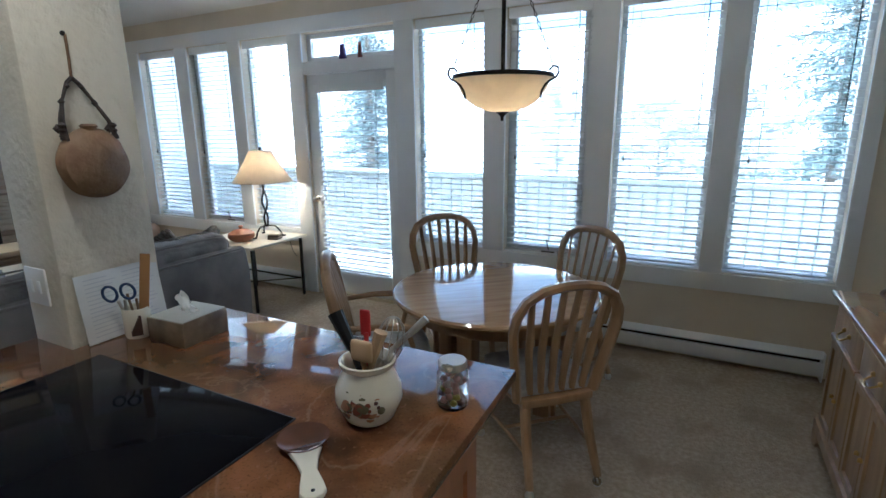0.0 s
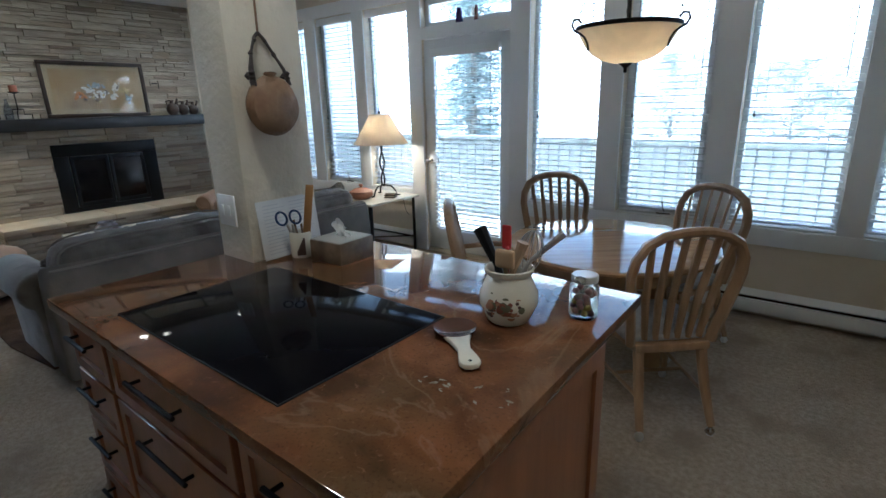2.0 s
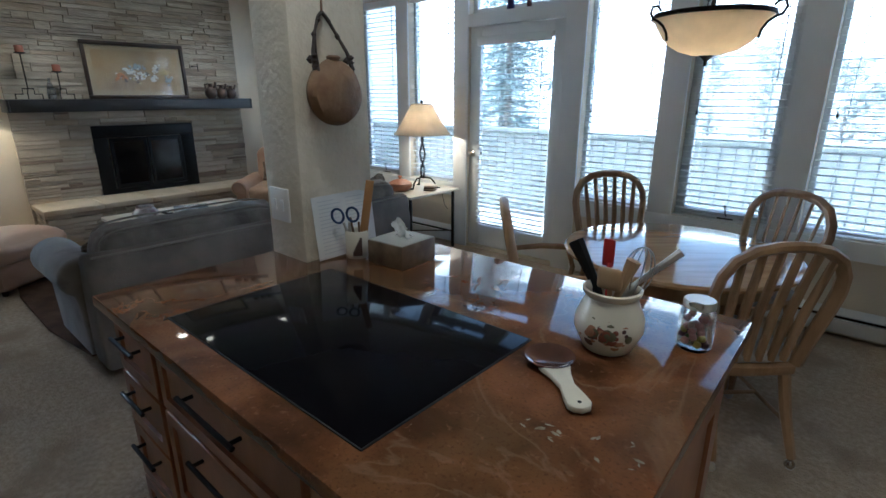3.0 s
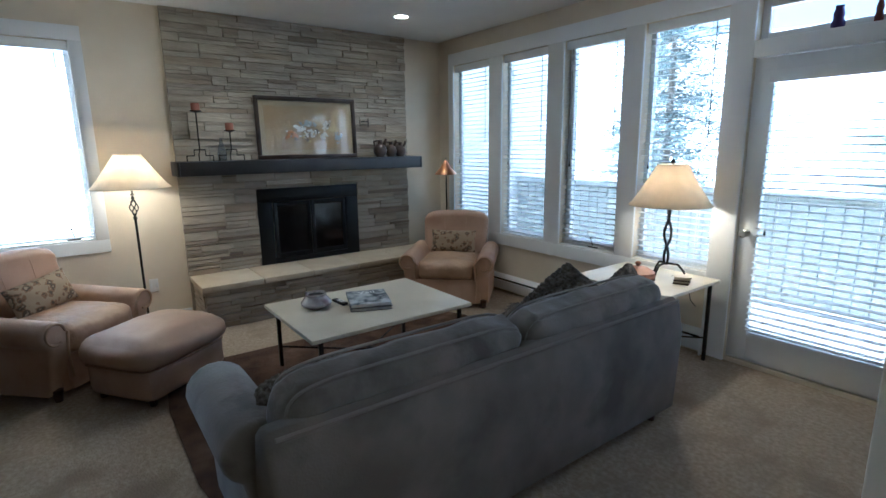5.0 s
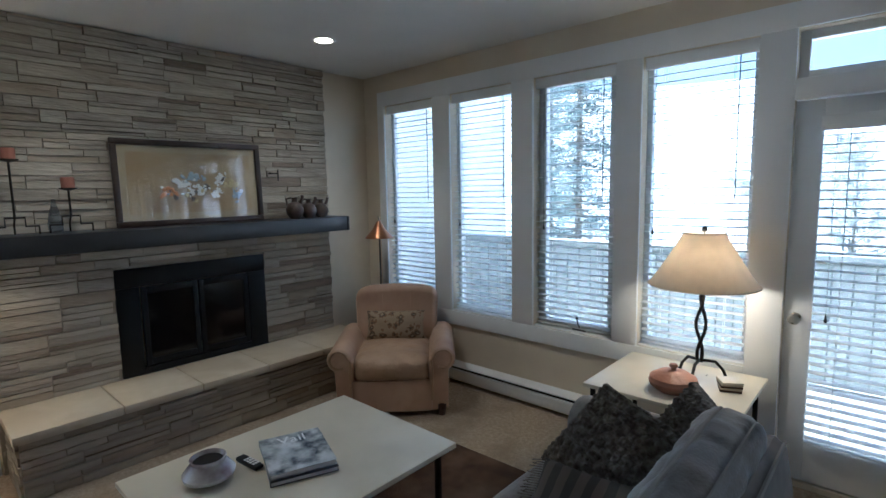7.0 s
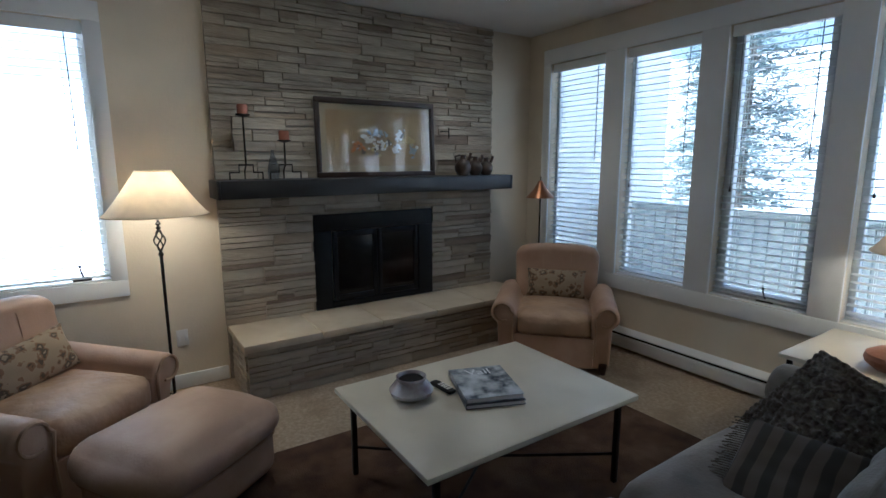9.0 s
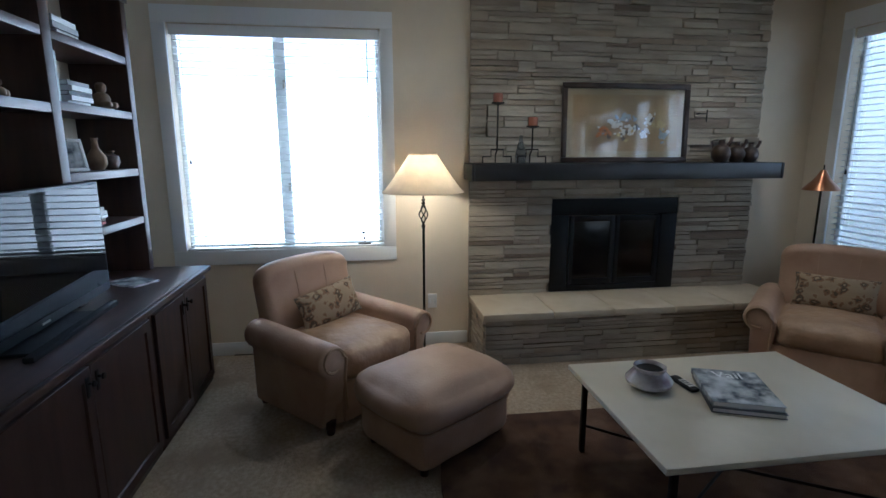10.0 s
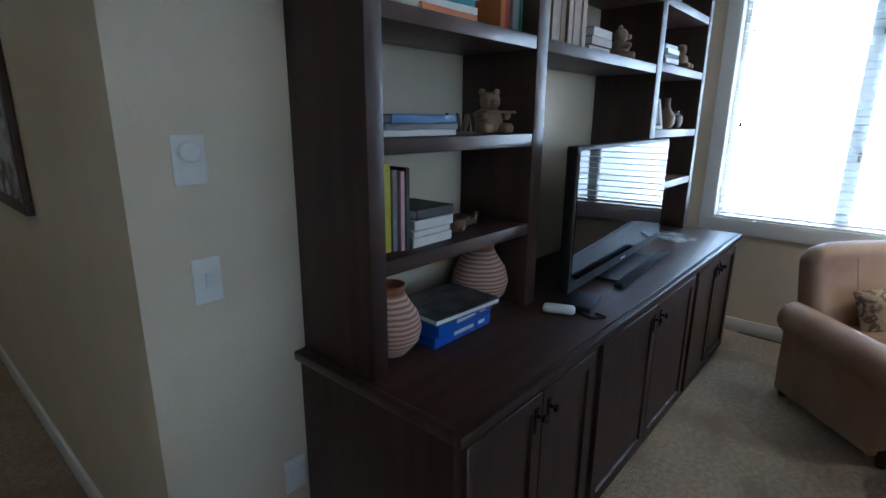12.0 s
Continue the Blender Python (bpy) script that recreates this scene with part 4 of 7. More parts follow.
def jug(y, s):
    j = thing("jug", "small round dark clay jug with a spout on the mantel", "jug", "clay jugs on the mantel", pose(-6.64, y, 1.43, 0, 0, 40))
    bm = bmnew()
    lathe(bm, [(0, 0), (0.035 * s, 0), (0.058 * s, 0.035 * s), (0.062 * s, 0.07 * s), (0.045 * s, 0.105 * s), (0.02 * s, 0.12 * s), (0.018 * s, 0.14 * s), (0.026 * s, 0.15 * s), (0, 0.15 * s)], 18)
    part("body", bm, CLAYDARK, j)
    bm = bmnew()
    tube(bm, [(0.04 * s, 0, 0.11 * s), (0.055 * s, 0, 0.14 * s), (0.06 * s, 0, 0.165 * s)], [0.014 * s, 0.011 * s, 0.012 * s], 8)
    part("spout", bm, CLAYDARK, j)
    bm = bmnew()
    tube(bm, [(-0.05 * s, 0, 0.09 * s), (-0.06 * s, 0, 0.14 * s), (-0.02 * s, 0, 0.15 * s)], 0.007 * s, 7)
    part("handle", bm, CLAYDARK, j)


CLAYDARK = mottled("dark_clay", (0.035, 0.022, 0.016), (0.11, 0.075, 0.055), 14, 0.35, 0.15, 40)
for y, s in ((3.37, 1.15), (3.50, 1.05), (3.62, 1.0)):
    jug(y, s)

# ---- recessed lights, seen and added ----
GLOW = plain("lit_lens", (1.0, 0.80, 0.55), 0.5, emit=7.0)
# Fixtures also for the three unseen lamps added as fill.
for x, y, w in DOWNLIGHTS_AND_FILLS:
    d = thing("downlight_or_fill", "small round recessed ceiling light, lit; some added unseen as fill", "ceiling light", "recessed downlights", pose(x, y, ZC))
    bm = bmnew()
    lathe(bm, [(0.062, -0.001), (0.082, -0.003), (0.088, -0.001), (0.088, 0.0), (0.062, 0.0)], 28, caps=False)
    part("trim_ring", bm, WHITE, d)
    bm = bmnew()
    lathe(bm, [(0.0, -0.0005), (0.060, -0.0005), (0.060, -0.0), (0, -0.0)], 24)
    part("lens", bm, GLOW, d, "glowing lens")

# ---- coffee table and rug ----
bm = bmnew()
vs = []
rr = random.Random(3)
pts = [(-5.66 + 0.02 * rr.random(), 1.30), (-5.64, 2.2), (-5.62, 3.3), (-5.3, 3.44), (-4.49, 3.46), (-3.75, 3.44), (-3.55, 2.2), (-3.60, 1.05), (-4.2, 0.97), (-5.05, 0.97), (-5.45, 1.02)]
extrude(bm, pts, "z", 0.001, 0.014, 0.005)
single("rug", bm, RUG, "dark brown hair-on hide rug under the table", "rug")
tab = thing("coffee_table", "long low table with a cream stone top and black iron legs", "table")
bm = bmnew()
box(bm, -5.285, -4.425, 1.645, 2.80, 0.447, 0.472, 0.003)
part("tabletop", bm, CREAM, tab, "cream stone top")
for x, y in ((-5.24, 1.72), (-4.49, 1.72), (-5.24, 2.74), (-4.49, 2.74)):
    bm = bmnew()
    box(bm, x - 0.012, x + 0.012, y - 0.012, y + 0.012, 0.014, 0.447, 0.002)
    part("leg", bm, IRON, tab)
bm = bmnew()
tube(bm, [(-5.24, 1.72, 0.16), (-4.865, 2.23, 0.13), (-4.49, 2.74, 0.16)], 0.007)
tube(bm, [(-4.49, 1.72, 0.16), (-4.865, 2.23, 0.132), (-5.24, 2.74, 0.16)], 0.007)
part("stretcher", bm, IRON, tab)
bm = bmnew()
lathe(bm, [(0, -0.012), (0.02, -0.01), (0.024, 0), (0.02, 0.02), (0, 0.024)], 12, (-4.865, 2.23, 0.13))
part("boss", bm, IRON, tab)

bm = bmnew()
lathe(bm, [(0, 0), (0.05, 0), (0.085, 0.02), (0.09, 0.035), (0.075, 0.055), (0.058, 0.075), (0.062, 0.088), (0.058, 0.09), (0.05, 0.078), (0.06, 0.05), (0.055, 0.025), (0, 0.022)], 30)
pot = single("round_pot", bm, mottled("iridescent_glaze", (0.22, 0.15, 0.16), (0.60, 0.58, 0.58), 9, 0.16, 0.1, 40), "squat round glazed pot with a wide dark mouth on the table", "pot", "", pose(-5.0, 1.91, 0.472) @ Matrix.Scale(1.14, 4))
# Black disc set in the mouth to give the shade inside the pot.
bm = bmnew()
lathe(bm, [(0, 0.0), (0.053, 0.0), (0.053, 0.003), (0, 0.003)], 24, (0, 0, 0.072))
part("mouth_shade", bm, BLACK, pot)


def remote(m, w=0.045, L=0.15):
    r = thing("remote_control", "small black remote control with grey keys", "remote", "", m)
    bm = bmnew()
    blob(bm, -w / 2, w / 2, -L / 2, L / 2, 0, 0.02, 0.008, 4)
    part("case", bm, BLACK, r)
    for i in range(3):
        for j in range(4):
            bm = bmnew()
            box(bm, -0.014 + i * 0.012, -0.006 + i * 0.012, -0.05 + j * 0.02, -0.038 + j * 0.02, 0.02, 0.022)
            part("key", bm, PLASTIC, r)


remote(pose(-4.985, 2.075, 0.472, 0, 0, 96))


def book(name, m, w, h, t, cover, label, category="book", group=""):
    """A closed book lying flat: two boards, spine, page block."""
    b = thing(name, label, category, group, m)
    bm = bmnew()
    box(bm, 0, w, 0, h, 0, 0.003, 0.001, 1)
    box(bm, 0, w, 0, h, t - 0.003, t, 0.001, 1)
    box(bm, -0.002, 0.002, 0, h, 0.0005, t - 0.0005, 0.001, 1)
    part("cover", bm, cover, b)
    bm = bmnew()
    box(bm, 0.003, w - 0.005, 0.004, h - 0.004, 0.003, t - 0.003)
    part("page_block", bm, PAPER, b)
    return b


SNOWPIC = mottled("mountain_photo", (0.03, 0.045, 0.07), (0.70, 0.73, 0.76), 14, 0.25, 0.0, 30, c3=(0.60, 0.64, 0.68), scale3=6)
book("coffee_table_book", pose(-4.75, 2.045, 0.472, 0, 0, 68), 0.275, 0.335, 0.022, plain("navy_cover", (0.05, 0.06, 0.09), 0.3), "large hardback lying on the low table", "book", "books on the low table")
big = book("coffee_table_book", pose(-4.755, 2.05, 0.4945, 0, 0, 70), 0.27, 0.33, 0.024, SNOWPIC, "large picture book with a snowy mountain cover on the low table", "book", "books on the low table")


def lettering(text, parent, m, size, mat, name="title", depth=0.0006):
    cu = bpy.data.curves.new(name, "FONT")
    cu.body, cu.size, cu.extrude = text, size, depth
    cu.align_x = "CENTER"
    ob = bpy.data.objects.new(name, cu)
    me = bpy.data.meshes.new_from_object(ob)
    bpy.data.objects.remove(ob)
    me.materials.append(mat)
    o = new(name, me)
    o.parent = parent
    o.matrix_basis = m
    return o


lettering("Vail", big, pose(0.135, 0.245, 0.0246), 0.085, plain("pale_ink", (0.75, 0.77, 0.80), 0.5))

# ---- armchairs, ottoman ----


def lumbar(m, w=0.47, h=0.24, mat=None, label="patterned kilim lumbar pillow on the leather chair", name="throw_pillow", t=0.15, group="patterned lumbar pillows", sharp=0.42):
    bm = bmnew()
    puff(bm, w, h, t, 16, sharp, crease=0.012, seed=w * 7)
    return single(name, bm, mat or KILIM, label, "pillow", group, m)


def armchair(m, label):
    """Rolled-arm leather club chair; front towards +x, its left towards +y."""
    c = thing("armchair", label, "armchair", "leather armchairs", m)
    bm = bmnew()
    blob(bm, -0.36, 0.36, -0.34, 0.34, 0.035, 0.30, 0.03, 5)
    part("base", bm, LEATHER, c)
    bm = bmnew()
    blob(bm, -0.24, 0.40, -0.275, 0.275, 0.27, 0.455, 0.06, 8, 0.025, 0.006, 2.0)
    part("seat_cushion", bm, LEATHER_DK, c, "creased tan leather cushion")
    # raked back with a rolled top
    bm = bmnew()
    prof = [(-0.20, 0.28), (-0.22, 0.45), (-0.27, 0.66), (-0.295, 0.74)] + [(-0.365 + 0.075 * math.cos(radians(a)), 0.755 + 0.065 * math.sin(radians(a))) for a in range(10, 200, 20)] + [(-0.43, 0.66), (-0.40, 0.45), (-0.38, 0.05), (-0.30, 0.05)]
    tmp = bmnew()
    extrude(tmp, prof, "y", -0.345, 0.345, 0.045, 4)
    for i in range(-6, 7):
        bmesh.ops.bisect_plane(tmp, geom=tmp.verts[:] + tmp.edges[:] + tmp.faces[:], plane_co=(0, i * 0.048, 0), plane_no=(0, 1, 0))
    for v in tmp.verts:   # narrower at the seat, bowed top
        k = (v.co.z - 0.1) / 0.7
        v.co.y *= 0.90 + 0.10 * k
        v.co.z += (0.045 - 0.015 * (v.co.y / 0.34) ** 2 - 0.045 * (v.co.y / 0.34) ** 6) * max(0, k) ** 2
    merge(bm, tmp)
    part("backrest", bm, LEATHER, c)
    for y in (-0.115, 0.115):
        bm = bmnew()
        tube(bm, [(-0.205, y * 0.92, 0.471), (-0.255, y * 0.96, 0.622), (-0.285, y, 0.767), (-0.31, y, 0.834), (-0.36, y, 0.865)], 0.002, 6)
        part("seam", bm, LEATHER, c)
    for s in (-1, 1):
        cy = s * 0.352
        outline = [(cy - s * 0.085, 0.045), (cy - s * 0.085, 0.44)] + [(cy + s * (0.02 + 0.09 * math.cos(radians(a))), 0.455 + 0.088 * math.sin(radians(a))) for a in range(180, -61, -20)] + [(cy + s * 0.06, 0.36), (cy + s * 0.055, 0.045)]
        bm = bmnew()
        tmp = bmnew()
        extrude(tmp, outline, "x", -0.36, 0.40, 0.03, 3)
        for v in tmp.verts:   # the arm falls and comes in towards the front foot
            f = max(0, v.co.x - 0.1) / 0.3
            v.co.z -= 0.02 * f * (v.co.z > 0.3)
            if v.co.z < 0.4:
                v.co.x -= 0.06 * f * (0.4 - v.co.z) / 0.3
        merge(bm, tmp)
        arm = part("arm", bm, LEATHER, c)
        bm = bmnew()
        front = [(0.402, cy - s * 0.06, 0.14), (0.395, cy - s * 0.055, 0.32), (0.405, cy - s * 0.062, 0.44)]
        front += [(0.405, cy + s * (0.02 + 0.066 * math.cos(radians(a))), 0.445 + 0.066 * math.sin(radians(a))) for a in range(170, -120, -24)]
        tube(bm, front, 0.009, 6)
        part("scroll_welt", bm, LEATHER_DK, arm)
    bm = bmnew()
    blob(bm, 0.34, 0.385, -0.29, 0.29, 0.045, 0.285, 0.02, 4)
    part("front_rail", bm, LEATHER, c)
    for x in (-0.32, 0.33):
        for y in (-0.36, 0.36):
            bm = bmnew()
            lathe(bm, [(0, 0), (0.022, 0), (0.034, 0.08), (0, 0.09)], 12, (x, y, 0))
            part("foot", bm, WALNUT, c, "dark turned wooden foot")
    return c


H1, H2 = 45.0, -47.0
SHALLOW = Matrix.Translation((-0.03, 0, 0)) @ Matrix.Diagonal((0.92, 1, 1, 1))
C1 = pose(-6.06, 0.50, 0, 0, 0, H1) @ SHALLOW
C2 = pose(-5.82, 3.68, 0, 0, 0, H2) @ SHALLOW
armchair(C1, "tan leather rolled-arm club chair drawn up to an ottoman")
armchair(C2, "tan leather rolled-arm club chair in the window corner")
lumbar(C1 @ pose(-0.135, 0.03, 0.565, 18, 6, -90))
lumbar(C2 @ pose(-0.135, 0.0, 0.565, 18, 0, -90))

ott = thing("ottoman", "tan leather ottoman with a cushioned top in front of the armchair", "ottoman", "", pose(-5.50, 1.00, 0, 0, 0, 36))
bm = bmnew()
blob(bm, -0.262, 0.262, -0.322, 0.322, 0.03, 0.26, 0.06, 6, 0.012, 0.004)
part("base", bm, LEATHER, ott)
bm = bmnew()
blob(bm, -0.29, 0.29, -0.35, 0.35, 0.225, 0.41, 0.09, 10, 0.04, 0.007, 4.0)
part("top_cushion", bm, LEATHER, ott)
bm = bmnew()
tube(bm, [(0.278 * math.copysign(abs(math.cos(q)) ** 0.3, math.cos(q)), 0.338 * math.copysign(abs(math.sin(q)) ** 0.3, math.sin(q)), 0.24) for q in [2 * math.pi * i / 60 for i in range(60)]], 0.007, 6, True)
part("seam_welt", bm, LEATHER_DK, ott)
for x in (-0.20, 0.20):
    for y in (-0.26, 0.26):
        bm = bmnew()
        lathe(bm, [(0, 0), (0.02, 0), (0.03, 0.07), (0, 0.08)], 12, (x, y, 0))
        part("foot", bm, WALNUT, ott)

# ---- sofa ----
SOFA = pose(-3.62, 2.17, 0, 0, 0, 180)
sofa = thing("sofa", "grey suede three-seat sofa with loose back cushions and rolled arms", "sofa", "", SOFA)
bm = bmnew()
blob(bm, -0.40, 0.42, -1.10, 1.10, 0.06, 0.30, 0.04, 5)
part("base", bm, SUEDE, sofa)
bm = bmnew()
prof = [(-0.20, 0.10), (-0.22, 0.5), (-0.26, 0.66), (-0.29, 0.69), (-0.36, 0.70), (-0.40, 0.67), (-0.43, 0.5), (-0.41, 0.06), (-0.25, 0.06)]
tmp = bmnew()
extrude(tmp, prof, "y", -1.14, 1.14, 0.03, 3)
merge(bm, tmp)
part("backrest", bm, SUEDE, sofa)
bm = bmnew()
tube(bm, [(-0.395, -1.11, 0.685), (-0.395, 1.11, 0.685)], 0.008, 6)
part("welt", bm, PIPING, sofa)
for s in (-1, 1):
    cy = s * 1.095
    outline = [(cy - s * 0.10, 0.08), (cy - s * 0.10, 0.50)] + [(cy + s * (0.01 + 0.125 * math.cos(radians(a))), 0.535 + 0.115 * math.sin(radians(a))) for a in range(180, -61, -20)] + [(cy + s * 0.06, 0.38), (cy + s * 0.05, 0.08)]
    bm = bmnew()
    extrude(bm, outline, "x", -0.20, 0.44, 0.035, 3)
    part("arm", bm, SUEDE_LT, sofa)
for k, (a, b) in enumerate(((-1.01, -0.01), (0.01, 1.01))):
    bm = bmnew()
    blob(bm, -0.22, 0.46, a, b, 0.28, 0.46, 0.06, 8, 0.02, 0.006, k * 3.0)
    part("seat_cushion", bm, SUEDE_LT, sofa)
for k, (y, w) in enumerate(((-0.54, 1.04), (0.53, 1.04))):
    bm = bmnew()
    M = pose(-0.215, y, 0.605, -14, 0, 90)
    tmp = bmnew()
    blob(tmp, -w / 2, w / 2, -0.105, 0.105, -0.20, 0.20, 0.075, 40, 0.018, 0.014, k * 5.0 + 1)
    for v in tmp.verts:   # pleats gathered across the boxed edge, fading down the faces
        lift = max(0.0, min(1.0, v.co.z / 0.2 * 1.3 - 0.15))
        crease = noise.noise(Vector((v.co.x * 26 + k * 5, v.co.y * 5, v.co.z * 6))) + 0.6 * noise.noise(Vector((v.co.x * 55, v.co.y * 9, v.co.z * 9 + k)))
        v.co.z -= 0.009 * crease * lift
        v.co.y += 0.007 * crease * lift * math.copysign(1, v.co.y)
        v.co.z -= 0.008 * math.exp(-((abs(v.co.y) - 0.058) / 0.012) ** 2) * (v.co.z > 0.12)
    merge(bm, tmp, M)
    bc = part("back_cushion", bm, SUEDE_LT, sofa)
    for off in (-0.060, 0.060):
        bm = bmnew()
        loop = [((w / 2 - 0.004) * math.copysign(abs(math.cos(q)) ** 0.35, math.cos(q)), off, 0.198 * math.copysign(abs(math.sin(q)) ** 0.35, math.sin(q)) + 0.016) for q in [2 * math.pi * i / 56 for i in range(56)]]
        tube(bm, [M @ Vector(p) for p in loop], 0.006, 6, True)
        part("piping", bm, PIPING, bc)
for x in (-0.36, 0.38):
    for y in (-0.98, 0.98):
        bm = bmnew()
        lathe(bm, [(0, 0), (0.022, 0), (0.03, 0.07), (0, 0.08)], 10, (x, y, 0))
        part("foot", bm, WALNUT, sofa)


def shag_pillow(m, w, h, t, label, seed, fringe=True):
    p = thing("throw_pillow", label, "pillow", "knitted sofa pillows", m)
    bm = bmnew()
    tmp = bmnew()
    puff(tmp, w, h, t, 56, 0.40, crease=0.01, seed=seed)
    for v in tmp.verts:
        f = abs(v.co.y) > 0.008
        v.co += f * Vector((0, math.copysign(0.018, v.co.y) * abs(math.sin(v.co.x * 120 + 2 * noise.noise(v.co * 25)) * math.sin(v.co.z * 110 + 2 * noise.noise(v.co * 21))), 0))
    merge(bm, tmp)
    part("cover", bm, SHAG, p)
    return p


shag_pillow(pose(-3.72, 2.91, 0.635, -48, 0, 0) @ pose(0, 0, 0, 0, 20, 0), 0.41, 0.42, 0.17, "dark grey nubbly knitted pillow propped in the sofa corner", 1)
shag_pillow(pose(-3.50, 3.13, 0.64, -30, 0, -40) @ pose(0, 0, 0, 0, 14, 0), 0.40, 0.36, 0.16, "shaggy pale grey wool pillow behind the knitted one", 4)
shag_pillow(pose(-3.70, 1.34, 0.585, -60, 6, -92), 0.46, 0.36, 0.16, "dark knitted pillow lying against the sofa arm", 7)
STRIPED_WOOL = striped("striped_wool", (0.05, 0.043, 0.036), (0.12, 0.095, 0.072), 4.5, 0.95)
STRIPED_WOOL.node_tree.nodes["Wave Texture"].bands_direction = "X"
fp = thing("throw_pillow", "dark fringed striped pillow lying on the sofa seat", "pillow", "knitted sofa pillows", pose(-3.68, 2.60, 0.53, -58, 0, 6))
bm = bmnew()
puff(bm, 0.42, 0.34, 0.13, 18, 0.42, crease=0.01, seed=9)
part("cover", bm, STRIPED_WOOL, fp)
for k in range(34):
    bm = bmnew()
    z = -0.16 + k * 0.0097
    tube(bm, [(-0.20, 0.0, z), (-0.235, 0.004, z - 0.004), (-0.262 + 0.008 * (k % 3), 0.012, z - 0.012 + 0.004 * (k % 4))], 0.0024, 4)
    part("fringe", bm, SHAG, fp)

# ---- end table with lamp ----
et = thing("end_table", "square cream-topped side table on black iron legs by the door", "table")
EX0, EX1, EY0, EY1, EZ = -4.17, -3.435, 3.545, 4.22, 0.60
bm = bmnew()
box(bm, EX0, EX1, EY0, EY1, EZ - 0.022, EZ, 0.003)
part("tabletop", bm, CREAM, et, "cream stone top")
for x in (EX0 + 0.04, EX1 - 0.045):
    for y in (EY0 + 0.04, EY1 - 0.045):
        bm = bmnew()
        box(bm, x - 0.011, x + 0.011, y - 0.011, y + 0.011, 0, EZ - 0.022, 0.002)
        part("leg", bm, IRON, et)
bm = bmnew()
tube(bm, [(EX0 + 0.04, EY0 + 0.04, 0.17), (EX1 - 0.045, EY1 - 0.045, 0.17)], 0.006)
tube(bm, [(EX1 - 0.045, EY0 + 0.04, 0.17), (EX0 + 0.04, EY1 - 0.045, 0.172)], 0.006)
part("stretcher", bm, IRON, et)

tl = thing("table_lamp", "twisted iron table lamp with a parchment shade, lit", "lamp", "", pose(-3.72, 4.0, EZ))
bm = bmnew()
for k in range(3):
    a = radians(30 + 120 * k)
    d = Vector((math.cos(a), math.sin(a), 0))
    tube(bm, [tuple(d * 0.15 + Vector((0, 0, 0.006))), tuple(d * 0.135 + Vector((0, 0, 0.008))), tuple(d * 0.12 + Vector((0, 0, 0.05))), tuple(d * 0.08 + Vector((0, 0, 0.095))), tuple(d * 0.03 + Vector((0, 0, 0.10))), (0, 0, 0.10)], 0.008, 7)
    lathe(bm, [(0, 0), (0.02, 0.0), (0.018, 0.008), (0, 0.009)], 10, tuple(d * 0.155))
part("foot", bm, IRON, tl)
for k in range(2):
    bm = bmnew()
    tube(bm, [(0.016 * math.cos(z * 16 + math.pi * k) * (0.5 + 1.0 * math.sin(min(1, z / 0.38) * math.pi)), 0.016 * math.sin(z * 16 + math.pi * k) * (0.5 + math.sin(min(1, z / 0.38) * math.pi)), 0.09 + z) for z in [i * 0.0125 for i in range(33)]], 0.009, 7)
    part("twisted_rod", bm, IRON, tl)
bm = bmnew()
tube(bm, [(0, 0, 0.49), (0, 0, 0.80)], 0.004)
lathe(bm, [(0, 0.795), (0.012, 0.80), (0.015, 0.812), (0.009, 0.825), (0, 0.828)], 12)
part("harp", bm, IRON, tl)


def shade(parent, r0, r1, z0, z1, mat, label):
    bm = bmnew()
    n = 14
    prof = [(r0 + (r1 - r0) * (i / n) ** 0.88, z0 + (z1 - z0) * i / n) for i in range(n + 1)]
    lathe(bm, prof + [(r - 0.003, z) for r, z in prof[::-1]], 40, caps=False)
    ob = part("shade", bm, mat, parent, label)
    for r, z in ((r0, z0), (r1, z1)):
        bm = bmnew()
        tube(bm, [(r * math.cos(2 * math.pi * i / 40), r * math.sin(2 * math.pi * i / 40), z) for i in range(40)], 0.004, 6, True)
        part("rim", bm, mat, ob)
    return ob


shade(tl, 0.268, 0.10, 0.515, 0.79, SHADE, "parchment empire shade")
bm = bmnew()
tube(bm, [(-3.70, 4.06, 0.60), (-3.66, 4.20, 0.58), (-3.64, 4.235, 0.40), (-3.60, 4.24, 0.36)], 0.003, 6)
single("lamp_cord", bm, BLACK, "thin dark lamp cord hanging behind the side table", "cord")
pz = thing("lidded_pot", "flat round terracotta lidded pot on the side table", "pot", "", pose(-3.77, 3.74, EZ))
TERRA = mottled("terracotta", (0.28, 0.11, 0.055), (0.38, 0.17, 0.09), 8, 0.5, 0.2, 50)
bm = bmnew()
lathe(bm, [(0, 0), (0.075, 0), (0.112, 0.03), (0.118, 0.05), (0.112, 0.062), (0, 0.062)], 30)
part("bowl", bm, TERRA, pz)
bm = bmnew()
lathe(bm, [(0.114, 0.062), (0.112, 0.072), (0.07, 0.098), (0.03, 0.108), (0.012, 0.112), (0.012, 0.118), (0.022, 0.128), (0.016, 0.14), (0, 0.142)], 30)
part("lid", bm, TERRA, pz)
for k in range(5):
    bm = bmnew()
    box(bm, -0.05, 0.05, -0.05, 0.05, 0, 0.010, 0.003)
    single("coaster", bm, (WALNUT, SLAB, WALNUT, SLAB, CREAM)[k], "square coaster in a small stack on the side table", "coaster", "coasters", pose(-3.555, 3.93, EZ + k * 0.0105, 0, 0, 20 + 3 * k))

